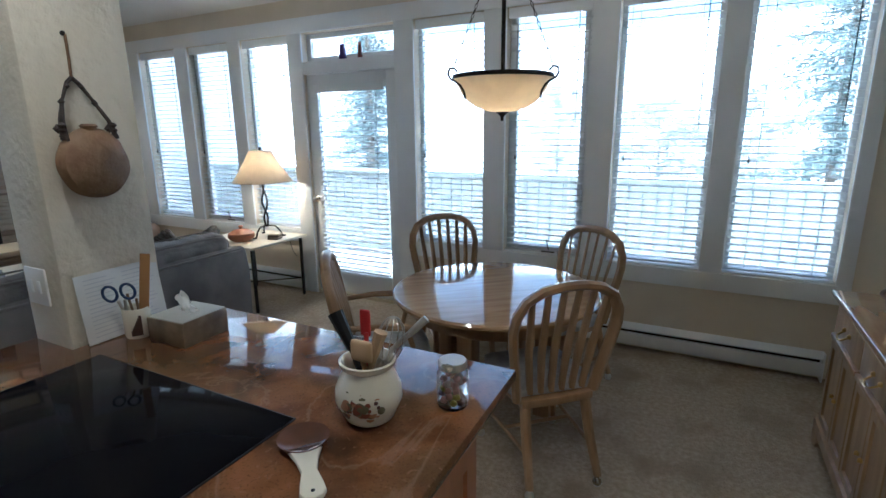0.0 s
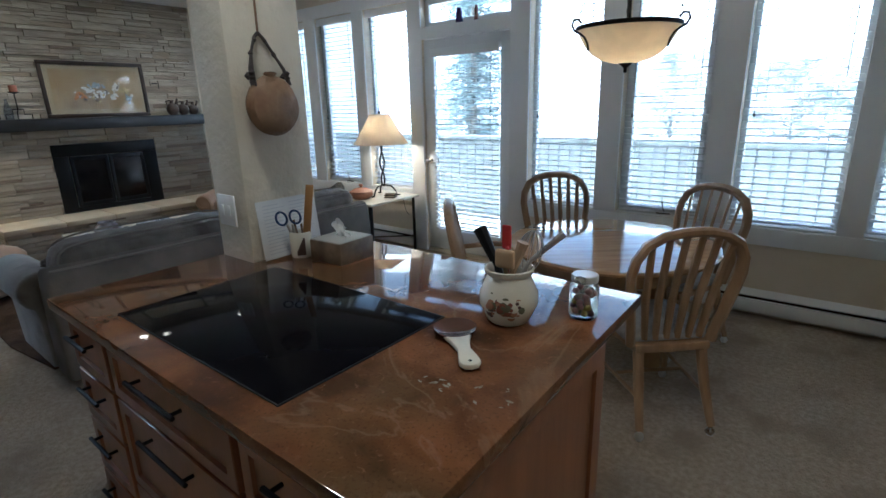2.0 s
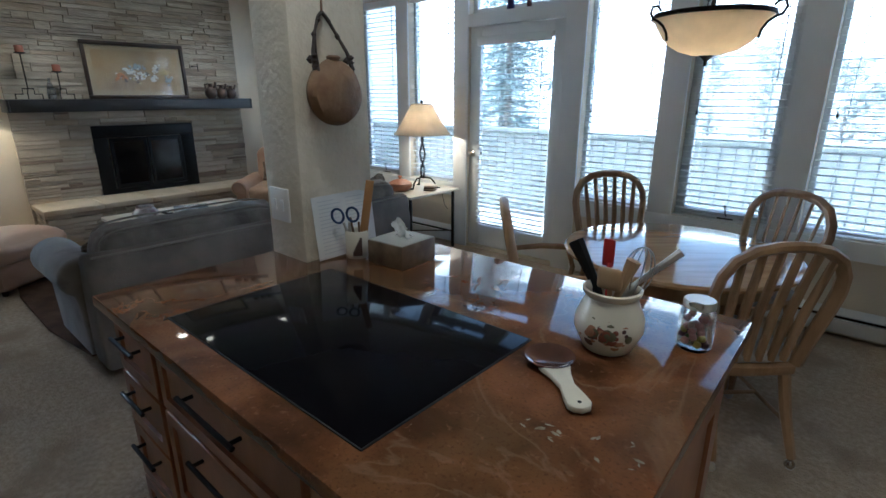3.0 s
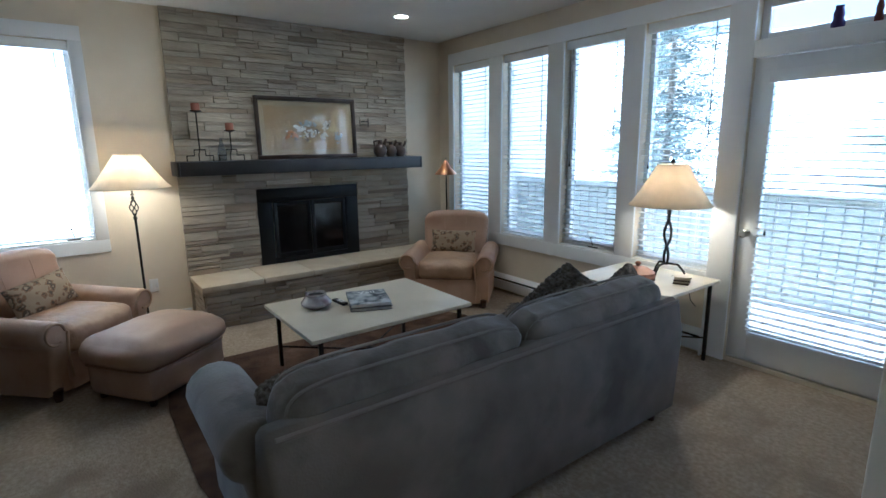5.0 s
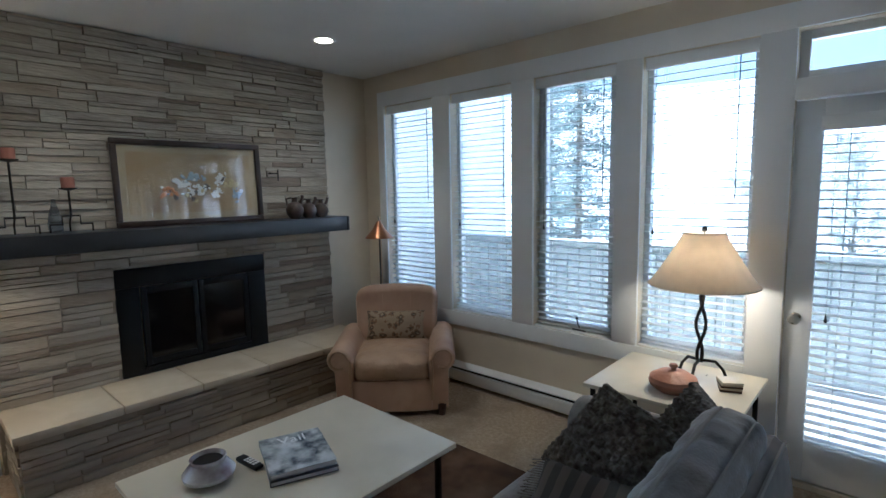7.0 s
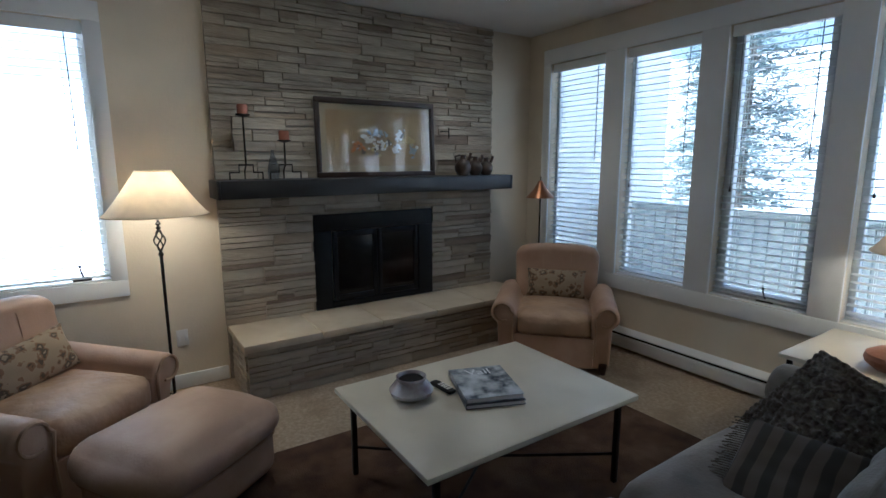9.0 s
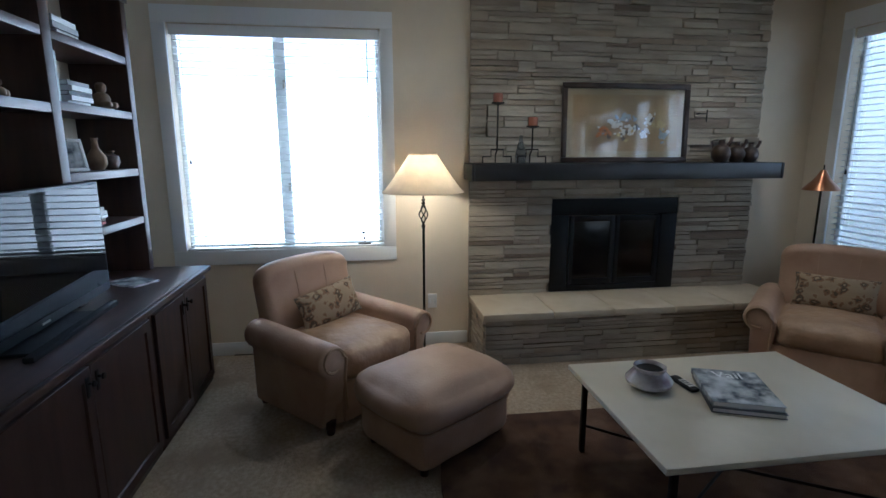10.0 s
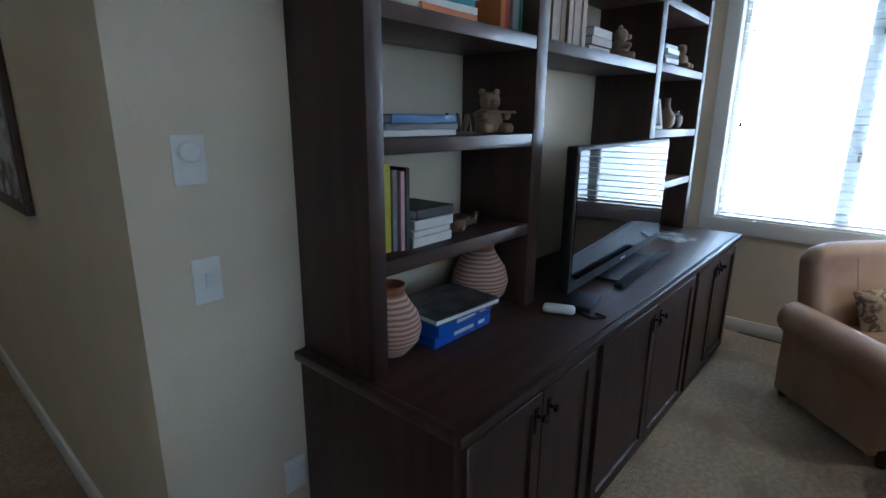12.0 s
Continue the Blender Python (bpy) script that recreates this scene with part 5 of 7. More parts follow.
# ---- floor lamps ----
fl = thing("floor_lamp", "wrought-iron floor lamp with a pale empire shade, lit", "lamp", "", pose(-6.50, 1.05, 0))
bm = bmnew()
lathe(bm, [(0, 0), (0.13, 0), (0.13, 0.012), (0.05, 0.025), (0.015, 0.05), (0, 0.05)], 28)
part("base", bm, IRON, fl)
bm = bmnew()
tube(bm, [(0, 0, 0.04), (0, 0, 1.02)], 0.009)
tube(bm, [(0, 0, 1.16), (0, 0, 1.50)], 0.006)
for z in (1.01, 1.165, 1.19, 1.0):
    lathe(bm, [(0.008, -0.01), (0.016, 0), (0.008, 0.01)], 12, (0, 0, z))
part("pole", bm, IRON, fl)
bm = bmnew()
for k in range(4):
    a0 = math.pi / 2 * k
    tube(bm, [(0.030 * math.sin(math.pi * i / 12) * math.cos(a0 + i * 0.26), 0.030 * math.sin(math.pi * i / 12) * math.sin(a0 + i * 0.26), 1.02 + 0.14 * i / 12) for i in range(13)], 0.0045, 6)
part("basket_twist", bm, IRON, fl)
shade(fl, 0.28, 0.095, 1.245, 1.50, SHADEW, "pale linen empire shade")
cl = thing("pharmacy_lamp", "slim floor lamp with an aged copper cone shade in the corner", "lamp", "", pose(-6.45, 4.10, 0))
bm = bmnew()
lathe(bm, [(0, 0), (0.11, 0), (0.11, 0.01), (0.02, 0.03), (0, 0.03)], 24)
part("base", bm, IRON, cl)
bm = bmnew()
tube(bm, [(0, 0, 0.02), (0, 0, 1.28)], 0.008)
tube(bm, [(0, 0, 1.28), (0.0, 0, 1.36), (0.012, -0.01, 1.41), (0.022, -0.02, 1.40), (0.03, -0.03, 1.36)], 0.005, 7)
part("pole", bm, IRON, cl)
bm = bmnew()
prof = [(0.125, 1.225), (0.12, 1.235), (0.06, 1.30), (0.03, 1.35), (0.018, 1.375)]
lathe(bm, prof + [(r - 0.003, z - 0.001) for r, z in prof[::-1]], 30, (0.03, -0.03, 0), caps=False)
part("shade", bm, COPPER, cl, "aged copper cone shade")

# ---- media cabinet and bookcase ----
CZ = 0.785


def cabinet(x0, x1):
    """Base unit between x1 (far) and x0 (near), two framed doors with dark pulls."""
    c = thing("cabinet", "dark-stained wooden base cabinet with two panelled doors", "cabinet", "media wall base cabinets")
    bm = bmnew()
    box(bm, x1 + 0.002, x0 - 0.002, YB + 0.002, -0.405, 0.0, CZ - 0.032, 0.002)
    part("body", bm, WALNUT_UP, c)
    mid = (x0 + x1) / 2
    for a, b, hx in ((x1 + 0.03, mid - 0.002, mid - 0.035), (mid + 0.002, x0 - 0.03, mid + 0.035)):
        bm = bmnew()
        z0, z1, y0, y1, w = 0.05, CZ - 0.06, -0.405, -0.385, 0.065
        panelled(bm, a, b, y0, y1, z0, z1, w, 0.010, 1)
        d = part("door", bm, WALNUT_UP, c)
        bm = bmnew()
        box(bm, hx - 0.012, hx + 0.012, y1, y1 + 0.005, z1 - 0.115, z1 - 0.035, 0.002)
        lathe(bm, [(0.006, 0), (0.006, 0.012), (0.013, 0.018), (0.012, 0.026), (0, 0.028)], 12, (0, 0, 0))
        for v in list(bm.verts)[-60:]:
            v.co = Vector((hx + v.co.x, y1 + 0.005 + v.co.z, z1 - 0.06 + v.co.y))
        part("handle", bm, BLACK, d, "dark bronze pull")


BX = [-3.68, -4.43, -5.57, -6.43]
for a, b in zip(BX, BX[1:]):
    cabinet(a, b)
wt = thing("wooden_worktop", "long dark-stained wooden top over the base cabinets", "worktop")
bm = bmnew()
box(bm, -6.455, -3.69, YB + 0.001, -0.393, CZ - 0.03, CZ, 0.002)
part("top", bm, WALNUT, wt)
bm = bmnew()
box(bm, -6.455, -3.66, -0.392, -0.365, CZ - 0.03, CZ, 0.006, 2)
part("front_edge_band", bm, WALNUT, wt)
bm = bmnew()
box(bm, -3.689, -3.66, YB + 0.001, -0.3925, CZ - 0.03, CZ, 0.006, 2)
part("end_edge_band", bm, WALNUT, wt)

bc = thing("bookcase", "dark-stained open bookcase standing on the base cabinets, partly filled", "bookcase")
BZ = 2.42
for x0, x1 in ((-3.755, -3.70), (-4.515, -4.445), (-5.645, -5.575), (-6.425, -6.365)):
    bm = bmnew()
    box(bm, x0, x1, YB + 0.002, -0.70, CZ, BZ - 0.05, 0.003)
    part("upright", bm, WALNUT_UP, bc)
bm = bmnew()
box(bm, -6.44, -3.685, YB + 0.002, -0.69, BZ - 0.05, BZ, 0.004)
part("top_board", bm, WALNUT, bc)
SH = {"A": (-4.445, -3.755, (1.105, 1.42, 1.735, 2.06)), "B": (-5.575, -4.515, (1.735, 2.06)), "C": (-6.365, -5.645, (1.13, 1.42, 1.75, 2.06))}
for a, b, zs in SH.values():
    for z in zs:
        bm = bmnew()
        box(bm, a, b, YB + 0.004, -0.702, z - 0.042, z, 0.003)
        part("shelf", bm, WALNUT, bc)

tv = thing("television", "flat black television on its stand, switched off", "television", "", pose(-5.21, -0.64, CZ, 0, 0, 3.5))
bm = bmnew()
box(bm, -0.615, 0.615, -0.045, 0.0, 0.03, 0.59, 0.008, 2)
part("bezel", bm, SATINBLACK, tv)
bm = bmnew()
box(bm, -0.597, 0.597, 0.0, 0.003, 0.075, 0.575)
part("screen", bm, SCREEN, tv, "glossy dark screen")
bm = bmnew()
box(bm, -0.06, 0.06, -0.06, -0.02, 0.0, 0.10, 0.005)
part("neck", bm, SATINBLACK, tv)
bm = bmnew()
blob(bm, -0.26, 0.26, -0.14, 0.10, 0.0, 0.018, 0.008, 4)
part("stand", bm, SATINBLACK, tv)
bm = bmnew()
box(bm, -0.03, 0.03, 0.001, 0.004, 0.047, 0.055)
part("maker_mark", bm, CHROME, tv, "small pale maker's mark")
bm = bmnew()
box(bm, -0.36, 0.36, -0.02, 0.02, 0, 0.024, 0.007)
single("sound_bar", bm, plain("matt_black_cloth", (0.012, 0.012, 0.013), 0.9), "slim black sound bar in front of the television", "speaker", "", pose(-5.25, -0.545, CZ, 0, 0, 3.5))
bm = bmnew()
box(bm, -0.09, 0.09, -0.06, 0.06, 0, 0.022, 0.006)
single("set_top_box", bm, SATINBLACK, "small black box beside the television stand", "set-top box", "", pose(-4.62, -0.56, CZ, 0, 0, 12))
wr = thing("game_controller", "small white handheld controller with a dark strap", "controller", "", pose(-4.48, -0.575, CZ, 0, 0, 24))
bm = bmnew()
blob(bm, -0.026, 0.026, -0.058, 0.058, 0.002, 0.03, 0.0139, 8)
part("case", bm, PLASTIC, wr)
bm = bmnew()
tube(bm, [(0, 0.06, 0.012), (0.03, 0.11, 0.006), (0.0, 0.16, 0.005), (-0.02, 0.13, 0.006)], 0.005, 6)
part("strap", bm, BLACK, wr)
bm = bmnew()
for k in range(3):
    tube(bm, [(-4.60 - 0.03 * k, -0.93, CZ + 0.01), (-4.64 - 0.02 * k, -0.90, CZ + 0.08 + 0.02 * k), (-4.70, -0.88, CZ + 0.05), (-4.78, -0.86, CZ + 0.012)], 0.004, 6)
single("cable", bm, BLACK, "loose black cables behind the television", "cable")

COV = [plain("cover_%s" % n, c, 0.5) for n, c in (("blue", (0.02, 0.10, 0.28)), ("teal", (0.03, 0.20, 0.22)), ("white", (0.62, 0.62, 0.60)), ("red", (0.32, 0.05, 0.03)),
       ("orange", (0.50, 0.16, 0.04)), ("yellow", (0.60, 0.55, 0.03)), ("pink", (0.50, 0.30, 0.32)), ("green", (0.08, 0.20, 0.10)), ("black", (0.02, 0.02, 0.02)),
       ("tan", (0.21, 0.135, 0.075)), ("grey", (0.25, 0.25, 0.26)), ("navy", (0.02, 0.04, 0.12)))]
NAMES = ["blue", "teal", "white", "red", "orange", "yellow", "pink", "green", "black", "tan", "grey", "navy"]


def row_of_books(x, z, cols, rnd, step=-1, y=-0.76, hh=(0.20, 0.26), tt=(0.018, 0.034), lean=0.0, group="books on the shelves"):
    """Books upright on a shelf, spines to the room, from x onwards."""
    for ci in cols:
        t, h, w = rnd.uniform(*tt), rnd.uniform(*hh), rnd.uniform(0.15, 0.19)
        # lying book turned on its tail: local x (width) runs to the wall, y up, z across
        m = Matrix.Translation((x + t if step > 0 else x, y + rnd.uniform(-0.01, 0.01), z)) @ Matrix(((0, 0, -1, 0), (-1, 0, 0, 0), (0, 1, 0, 0), (0, 0, 0, 1)))
        book("book", m, w, h, t, COV[ci], "%s book standing upright on a dark shelf" % NAMES[ci], "book", group)
        x += step * (t + 0.0015)
    return x


def stack_of_books(x, z, cols, rnd, y=-0.755, w=(0.19, 0.24), group="books on the shelves", t=(0.018, 0.03)):
    for ci in cols:
        tt, L = rnd.uniform(*t), rnd.uniform(*w)
        m = Matrix.Translation((x + rnd.uniform(-.01, .01), y + rnd.uniform(-.008, .008), z)) @ pose(0, 0, 0, 0, 0, -90 + rnd.uniform(-4, 4))
        book("book", m, 0.17, L, tt, COV[ci], "%s book lying flat in a stack on a dark shelf" % NAMES[ci], "book", group)
        z += tt + 0.0008
    return z


br = random.Random(21)
# bay by the thermostat
row_of_books(-3.762, 1.42, (11,), br, hh=(0.27, 0.28))
stack_of_books(-4.10, 1.42, (2, 10, 0), br, w=(0.28, 0.31), t=(0.014, 0.026))
x = row_of_books(-3.757, 1.105, (10, 0), br, hh=(0.20, 0.225), tt=(0.016, 0.022))
x = row_of_books(x, 1.105, (5,), br, hh=(0.245, 0.25), tt=(0.035, 0.04))
x = row_of_books(x, 1.105, (10, 6, 8), br, hh=(0.22, 0.235), tt=(0.014, 0.02))
stack_of_books(x - 0.19, 1.105, (2, 2, 2, 8), br, w=(0.16, 0.18), t=(0.016, 0.03))
stack_of_books(-4.185, 1.735, (4, 2, 1, 2, 9), br, w=(0.22, 0.28), t=(0.018, 0.028))
row_of_books(-4.31, 1.735, (4, 3, 10, 1, 7), br, hh=(0.20, 0.25))
row_of_books(-3.80, 2.06, (9, 3, 10, 2, 11, 8, 9), br)
# over the television
row_of_books(-4.56, 1.735, (9,) * 9, br, hh=(0.235, 0.24), tt=(0.034, 0.038), group="matching tan volumes over the television")
stack_of_books(-5.14, 1.735, (9, 9, 9), br, w=(0.19, 0.2), t=(0.03, 0.035))
row_of_books(-4.60, 2.06, (9, 8, 3, 3, 9), br)
# far bay
x = row_of_books(-5.66, 2.06, (10, 8, 2, 9), br, hh=(0.18, 0.22))
stack_of_books(-5.98, 2.06, (2, 10, 2), br)
x = row_of_books(-5.66, 1.75, (2, 10, 3, 2), br, hh=(0.20, 0.24))
stack_of_books(-6.03, 1.75, (2, 2, 8, 2, 10), br, w=(0.18, 0.2))
x = row_of_books(-5.66, 1.13, (0, 10, 2, 11), br, hh=(0.18, 0.22))
stack_of_books(-6.03, 1.13, (3, 9, 2, 2, 2), br, w=(0.18, 0.2), t=(0.014, 0.02))
stack_of_books(-5.99, CZ, (2, 2, 10, 2), br, y=-0.78, w=(0.18, 0.2))
book("magazine", pose(-6.16, -0.72, CZ, 0, 0, -30), 0.16, 0.22, 0.012, SNOWPIC, "thin magazine lying on the cabinet top", "magazine")

CARVE_TAN = mottled("tan_clay", (0.16, 0.09, 0.045), (0.28, 0.175, 0.095), 12, 0.6, 0.3, 40)
CARVE = mottled("carved_clay", (0.14, 0.085, 0.05), (0.24, 0.155, 0.09), 12, 0.6, 0.3, 40)


def figurine(m, s, label):
    """A small seated carving: rounded base, body and head, one plain mesh."""
    bm = bmnew()
    lathe(bm, [(0, 0), (0.045 * s, 0), (0.05 * s, 0.012 * s), (0, 0.015 * s)], 14)
    blob(bm, -0.04 * s, 0.04 * s, -0.035 * s, 0.035 * s, 0.012 * s, 0.09 * s, 0.03 * s, 4, 0, 0.004)
    blob(bm, -0.026 * s, 0.026 * s, -0.024 * s, 0.024 * s, 0.085 * s, 0.14 * s, 0.022 * s, 4)
    for a in (-1, 1):
        blob(bm, (0.03 * a - 0.018) * s, (0.03 * a + 0.018) * s, 0.01 * s, 0.06 * s, 0.012 * s, 0.045 * s, 0.014 * s, 3)
    single("figurine", bm, CARVE, label, "figurine", "", m)




def carved_bear(m, k, mat, label, tray=False):
    """A squat seated bear-like carving, one plain mesh."""
    bm = bmnew()
    blob(bm, -0.045, 0.045, -0.04, 0.04, 0.0, 0.085, 0.036, 5, 0, 0.004)
    blob(bm, -0.034, 0.034, -0.025, 0.035, 0.075, 0.135, 0.028, 5)
    blob(bm, -0.016, 0.016, 0.025, 0.05, 0.088, 0.112, 0.011, 3)
    for a in (-1, 1):
        blob(bm, 0.028 * a - 0.012, 0.028 * a + 0.012, -0.01, 0.01, 0.122, 0.145, 0.0095, 3)
        blob(bm, 0.045 * a - 0.016, 0.045 * a + 0.016, -0.01, 0.05, 0.045, 0.075, 0.0135, 3)
        blob(bm, 0.040 * a - 0.022, 0.040 * a + 0.022, 0.0, 0.07, 0.0, 0.036, 0.016, 3)
    if tray:
        box(bm, -0.06, 0.06, 0.035, 0.075, 0.066, 0.074, 0.003)
    single("figurine", bm, mat, label, "figurine", "", m @ Matrix.Scale(k, 4))


carved_bear(pose(-4.32, -0.80, 1.42, 0, 0, -20), 1.0, CARVE_TAN, "squat tan clay carving holding out a tray", True)
carved_bear(pose(-5.33, -0.80, 1.735, 0, 0, 25), 1.05, CARVE, "small seated brown clay carving on the shelf")
bm = bmnew()   # a low driftwood-like carving
for k in range(4):
    tube(bm, [(-0.11 + 0.05 * k, -0.02 + 0.012 * (k % 2), 0.012), (-0.07 + 0.05 * k, 0.01, 0.035 - 0.012 * (k % 2)), (-0.02 + 0.045 * k, 0.02 - 0.02 * (k % 3), 0.014)], [0.008, 0.013, 0.007], 6)
blob(bm, 0.05, 0.11, -0.02, 0.02, 0.0, 0.04, 0.014, 3, 0, 0.004)
single("wood_carving", bm, CARVE, "low gnarled dark wooden carving on the shelf", "ornament", "", pose(-4.24, -0.82, 1.105, 0, 0, 20))
bm = bmnew()
lathe(bm, [(0, 0), (0.045, 0), (0.05, 0.008), (0.085, 0.05), (0.10, 0.09), (0.097, 0.092), (0.08, 0.052), (0.046, 0.014), (0, 0.012)], 30)
single("bowl", bm, PORCELAIN, "pale glazed bowl on an upper bookcase shelf", "bowl", "", pose(-3.93, -0.82, 1.735))
figurine(pose(-6.24, -0.80, 1.75), 1.1, "slim dark carving at the shelf end")
bm = bmnew()
for k in range(3):
    tube(bm, [(-0.05 + 0.05 * k, 0, 0), (-0.035 + 0.05 * k, 0, 0.055), (-0.015 + 0.05 * k, 0, 0.0)], 0.011, 6)
box(bm, -0.07, 0.07, -0.02, 0.02, 0, 0.008, 0.002)
single("small_ornament", bm, CARVE, "small zigzag wooden ornament beside the stacked books", "ornament", "", pose(-4.17, -0.80, 1.42))
bm = bmnew()
lathe(bm, [(0, 0), (0.03, 0), (0.05, 0.03), (0.05, 0.07), (0.018, 0.12), (0.014, 0.16), (0.02, 0.175), (0, 0.175)], 18)
single("vase", bm, CARVE, "small narrow-necked brown vase in the bookcase", "vase", "", pose(-6.10, -0.80, 1.42))
bm = bmnew()
lathe(bm, [(0, 0), (0.035, 0), (0.05, 0.04), (0.045, 0.075), (0.02, 0.09), (0.028, 0.105), (0, 0.105)], 18)
single("vase", bm, CLAYDARK, "small squat dark pot in the bookcase", "vase", "", pose(-6.25, -0.80, 1.42))
pf = thing("photo_frame", "small pale-framed photograph propped in the bookcase", "photo frame", "", pose(-5.88, -0.80, 1.42, -14, 0, 150))
bm = bmnew()
for a in ((-0.07, 0.07, 0, 0.018), (-0.07, 0.07, 0.152, 0.17), (-0.07, -0.052, 0.018, 0.152), (0.052, 0.07, 0.018, 0.152)):
    box(bm, a[0], a[1], -0.008, 0.008, a[2], a[3], 0.003)
part("frame", bm, PLASTIC, pf)
bm = bmnew()
box(bm, -0.052, 0.052, -0.003, 0.003, 0.018, 0.152)
part("photograph", bm, SNOWPIC, pf)


def olla(m, s, label):
    o = thing("clay_pot", label, "pot", "striped clay pots", m)
    bm = bmnew()
    lathe(bm, [(0, 0), (0.06 * s, 0), (0.105 * s, 0.05 * s), (0.118 * s, 0.10 * s), (0.105 * s, 0.155 * s), (0.068 * s, 0.21 * s), (0.055 * s, 0.235 * s), (0.05 * s, 0.235 * s), (0.05 * s, 0.2 * s), (0, 0.2 * s)], 30)
    part("body", bm, POTSTRIPE, o)
    bm = bmnew()
    prof = [(0.055, 0.235), (0.060, 0.262), (0.056, 0.268), (0.050, 0.25)]
    lathe(bm, [(r * s, z * s) for r, z in prof], 30, caps=False)
    part("neck", bm, TERRA, o, "bare terracotta neck")


olla(pose(-4.375, -0.86, CZ), 0.92, "round pot with pale and red-brown rings on the cabinet top")
olla(pose(-3.856, -0.80, CZ), 0.80, "striped red-brown pot beside the bookcase upright")
BLUEBOX = plain("bright_blue_card", (0.015, 0.075, 0.40), 0.35)


def boxed_game(m, w, d, h, card, label):
    g = thing("boxed_game", label, "box", "boxed games on the cabinet", m)
    bm = bmnew()
    box(bm, 0.002, w - 0.002, 0.002, d - 0.002, 0, h * 0.5, 0.001, 1)
    part("tray", bm, card, g)
    bm = bmnew()
    box(bm, 0, w, 0, d, h * 0.3, h, 0.0015, 1)
    lid = part("lid", bm, card, g)
    for k, (x0, L) in enumerate(((0.09, 0.10), (0.215, 0.035))):
        bm = bmnew()
        box(bm, w - x0 - L, w - x0, d, d + 0.0006, h * 0.48, h * 0.82)
        part("title_bar", bm, PAPER, lid)


boxed_game(pose(-4.235, -0.91, CZ), 0.285, 0.205, 0.036, BLUEBOX, "flat blue boxed game at the bottom of the stack")
boxed_game(pose(-4.24, -0.915, CZ + 0.0365, 0, 0, 2), 0.285, 0.205, 0.04, BLUEBOX, "bright blue boxed game with a pale title")
book("picture_book", pose(-3.965, -0.93, CZ + 0.077, 0, 0, 86), 0.235, 0.30, 0.02, mottled("grey_photo_cover", (0.02, 0.02, 0.022), (0.16, 0.16, 0.165), 12, 0.3, 0), "dark grey picture book lying on the blue boxes", "book")
bm = bmnew()
tube(bm, [(-6.78, 3.235, 1.80), (-6.74, 3.235, 1.80), (-6.735, 3.29, 1.80)], 0.006, 6)
tube(bm, [(-6.735, 3.29, 1.83), (-6.735, 3.29, 1.74)], 0.005, 6)
single("iron_hook", bm, IRON, "small dark iron hook fixed to the stone beside the painting", "hook")

# ---- switches, thermostat, outlet, hall picture ----


def plate(m, w, h, label, name, toggles=1, dial=False):
    p = thing(name, label, "switch" if name == "light_switch" else name.replace("_", " "), "", m)
    bm = bmnew()
    box(bm, -w / 2, w / 2, 0, 0.008, -h / 2, h / 2, 0.003)
    part("plate", bm, PLASTIC, p)
    for k in range(toggles):
        bm = bmnew()
        x = (k - (toggles - 1) / 2) * 0.045
        box(bm, x - 0.008, x + 0.008, 0.008, 0.013, -0.02, 0.02, 0.002)
        part("toggle", bm, WHITE, p)
    if dial:
        bm = bmnew()
        lathe(bm, [(0.026, 0), (0.026, 0.010), (0.022, 0.014), (0, 0.014)], 20)
        part("dial", bm, WHITE, p, "", pose(0, 0.008, 0.02, -90, 0, 0))


plate(pose(-3.418, YB, 1.367), 0.078, 0.118, "white wall thermostat with a round dial", "thermostat", 0, True)
plate(pose(-3.430, YB, 1.065), 0.072, 0.118, "white light switch plate below the thermostat", "light_switch", 1)
plate(pose(-3.635, YB, 0.37), 0.072, 0.115, "white wall outlet low beside the bookcase", "outlet", 2)
plate(pose(-1.885, 1.355, 1.105, 0, 0, 180), 0.115, 0.118, "white double light switch plate on the plaster column", "light_switch", 2)
plate(pose(XF, 1.15, 0.36, 0, 0, -90), 0.072, 0.115, "white wall outlet behind the floor lamp", "outlet", 2)
hp = thing("framed_picture", "dark-framed picture hanging on the hallway wall", "picture", "", pose(HALL0, -2.75, 1.13))
bm = bmnew()
for a in ((0, 0.8, 0, 0.04), (0, 0.8, 0.58, 0.62), (0, 0.04, 0.04, 0.58), (0.76, 0.8, 0.04, 0.58)):
    box(bm, 0, 0.025, a[0], a[1], a[2], a[3], 0.004)
part("frame", bm, WALNUT, hp)
bm = bmnew()
box(bm, 0.002, 0.012, 0.04, 0.76, 0.04, 0.58)
part("print", bm, SNOWPIC, hp)
bm = bmnew()
tube(bm, [(-6.80, -0.36, 0.012), (-6.78, 0.2, 0.010), (-6.81, 0.7, 0.012), (-6.76, 1.05, 0.010), (-6.60, 1.06, 0.010)], 0.004, 6)
single("power_cord", bm, BLACK, "thin dark power cord along the baseboard", "cord")

# ---- kitchen island ----
isl = thing("kitchen_island", "cherry-stained island with black bar pulls and drawers", "island")
bm = bmnew()
box(bm, -1.93, -0.50, 0.815, 1.345, 0.09, 0.885, 0.003)
box(bm, -1.745, -0.50, 1.345, 1.54, 0.09, 0.885, 0.003)
part("body", bm, CHERRY, isl)
bm = bmnew()
box(bm, -1.90, -0.54, 0.87, 1.34, 0.0, 0.088)
box(bm, -1.72, -0.54, 1.34, 1.50, 0.0, 0.088)
part("toe_kick", bm, BLACK, isl)
bm = bmnew()   # framed end panel
tmp = bmnew()
panelled(tmp, 0.815, 1.54, 0.0, 0.017, 0.09, 0.884, 0.07, 0.009)
merge(bm, tmp, Matrix(((0, -1, 0, -0.482), (1, 0, 0, 0), (0, 0, 1, 0), (0, 0, 0, 1))))
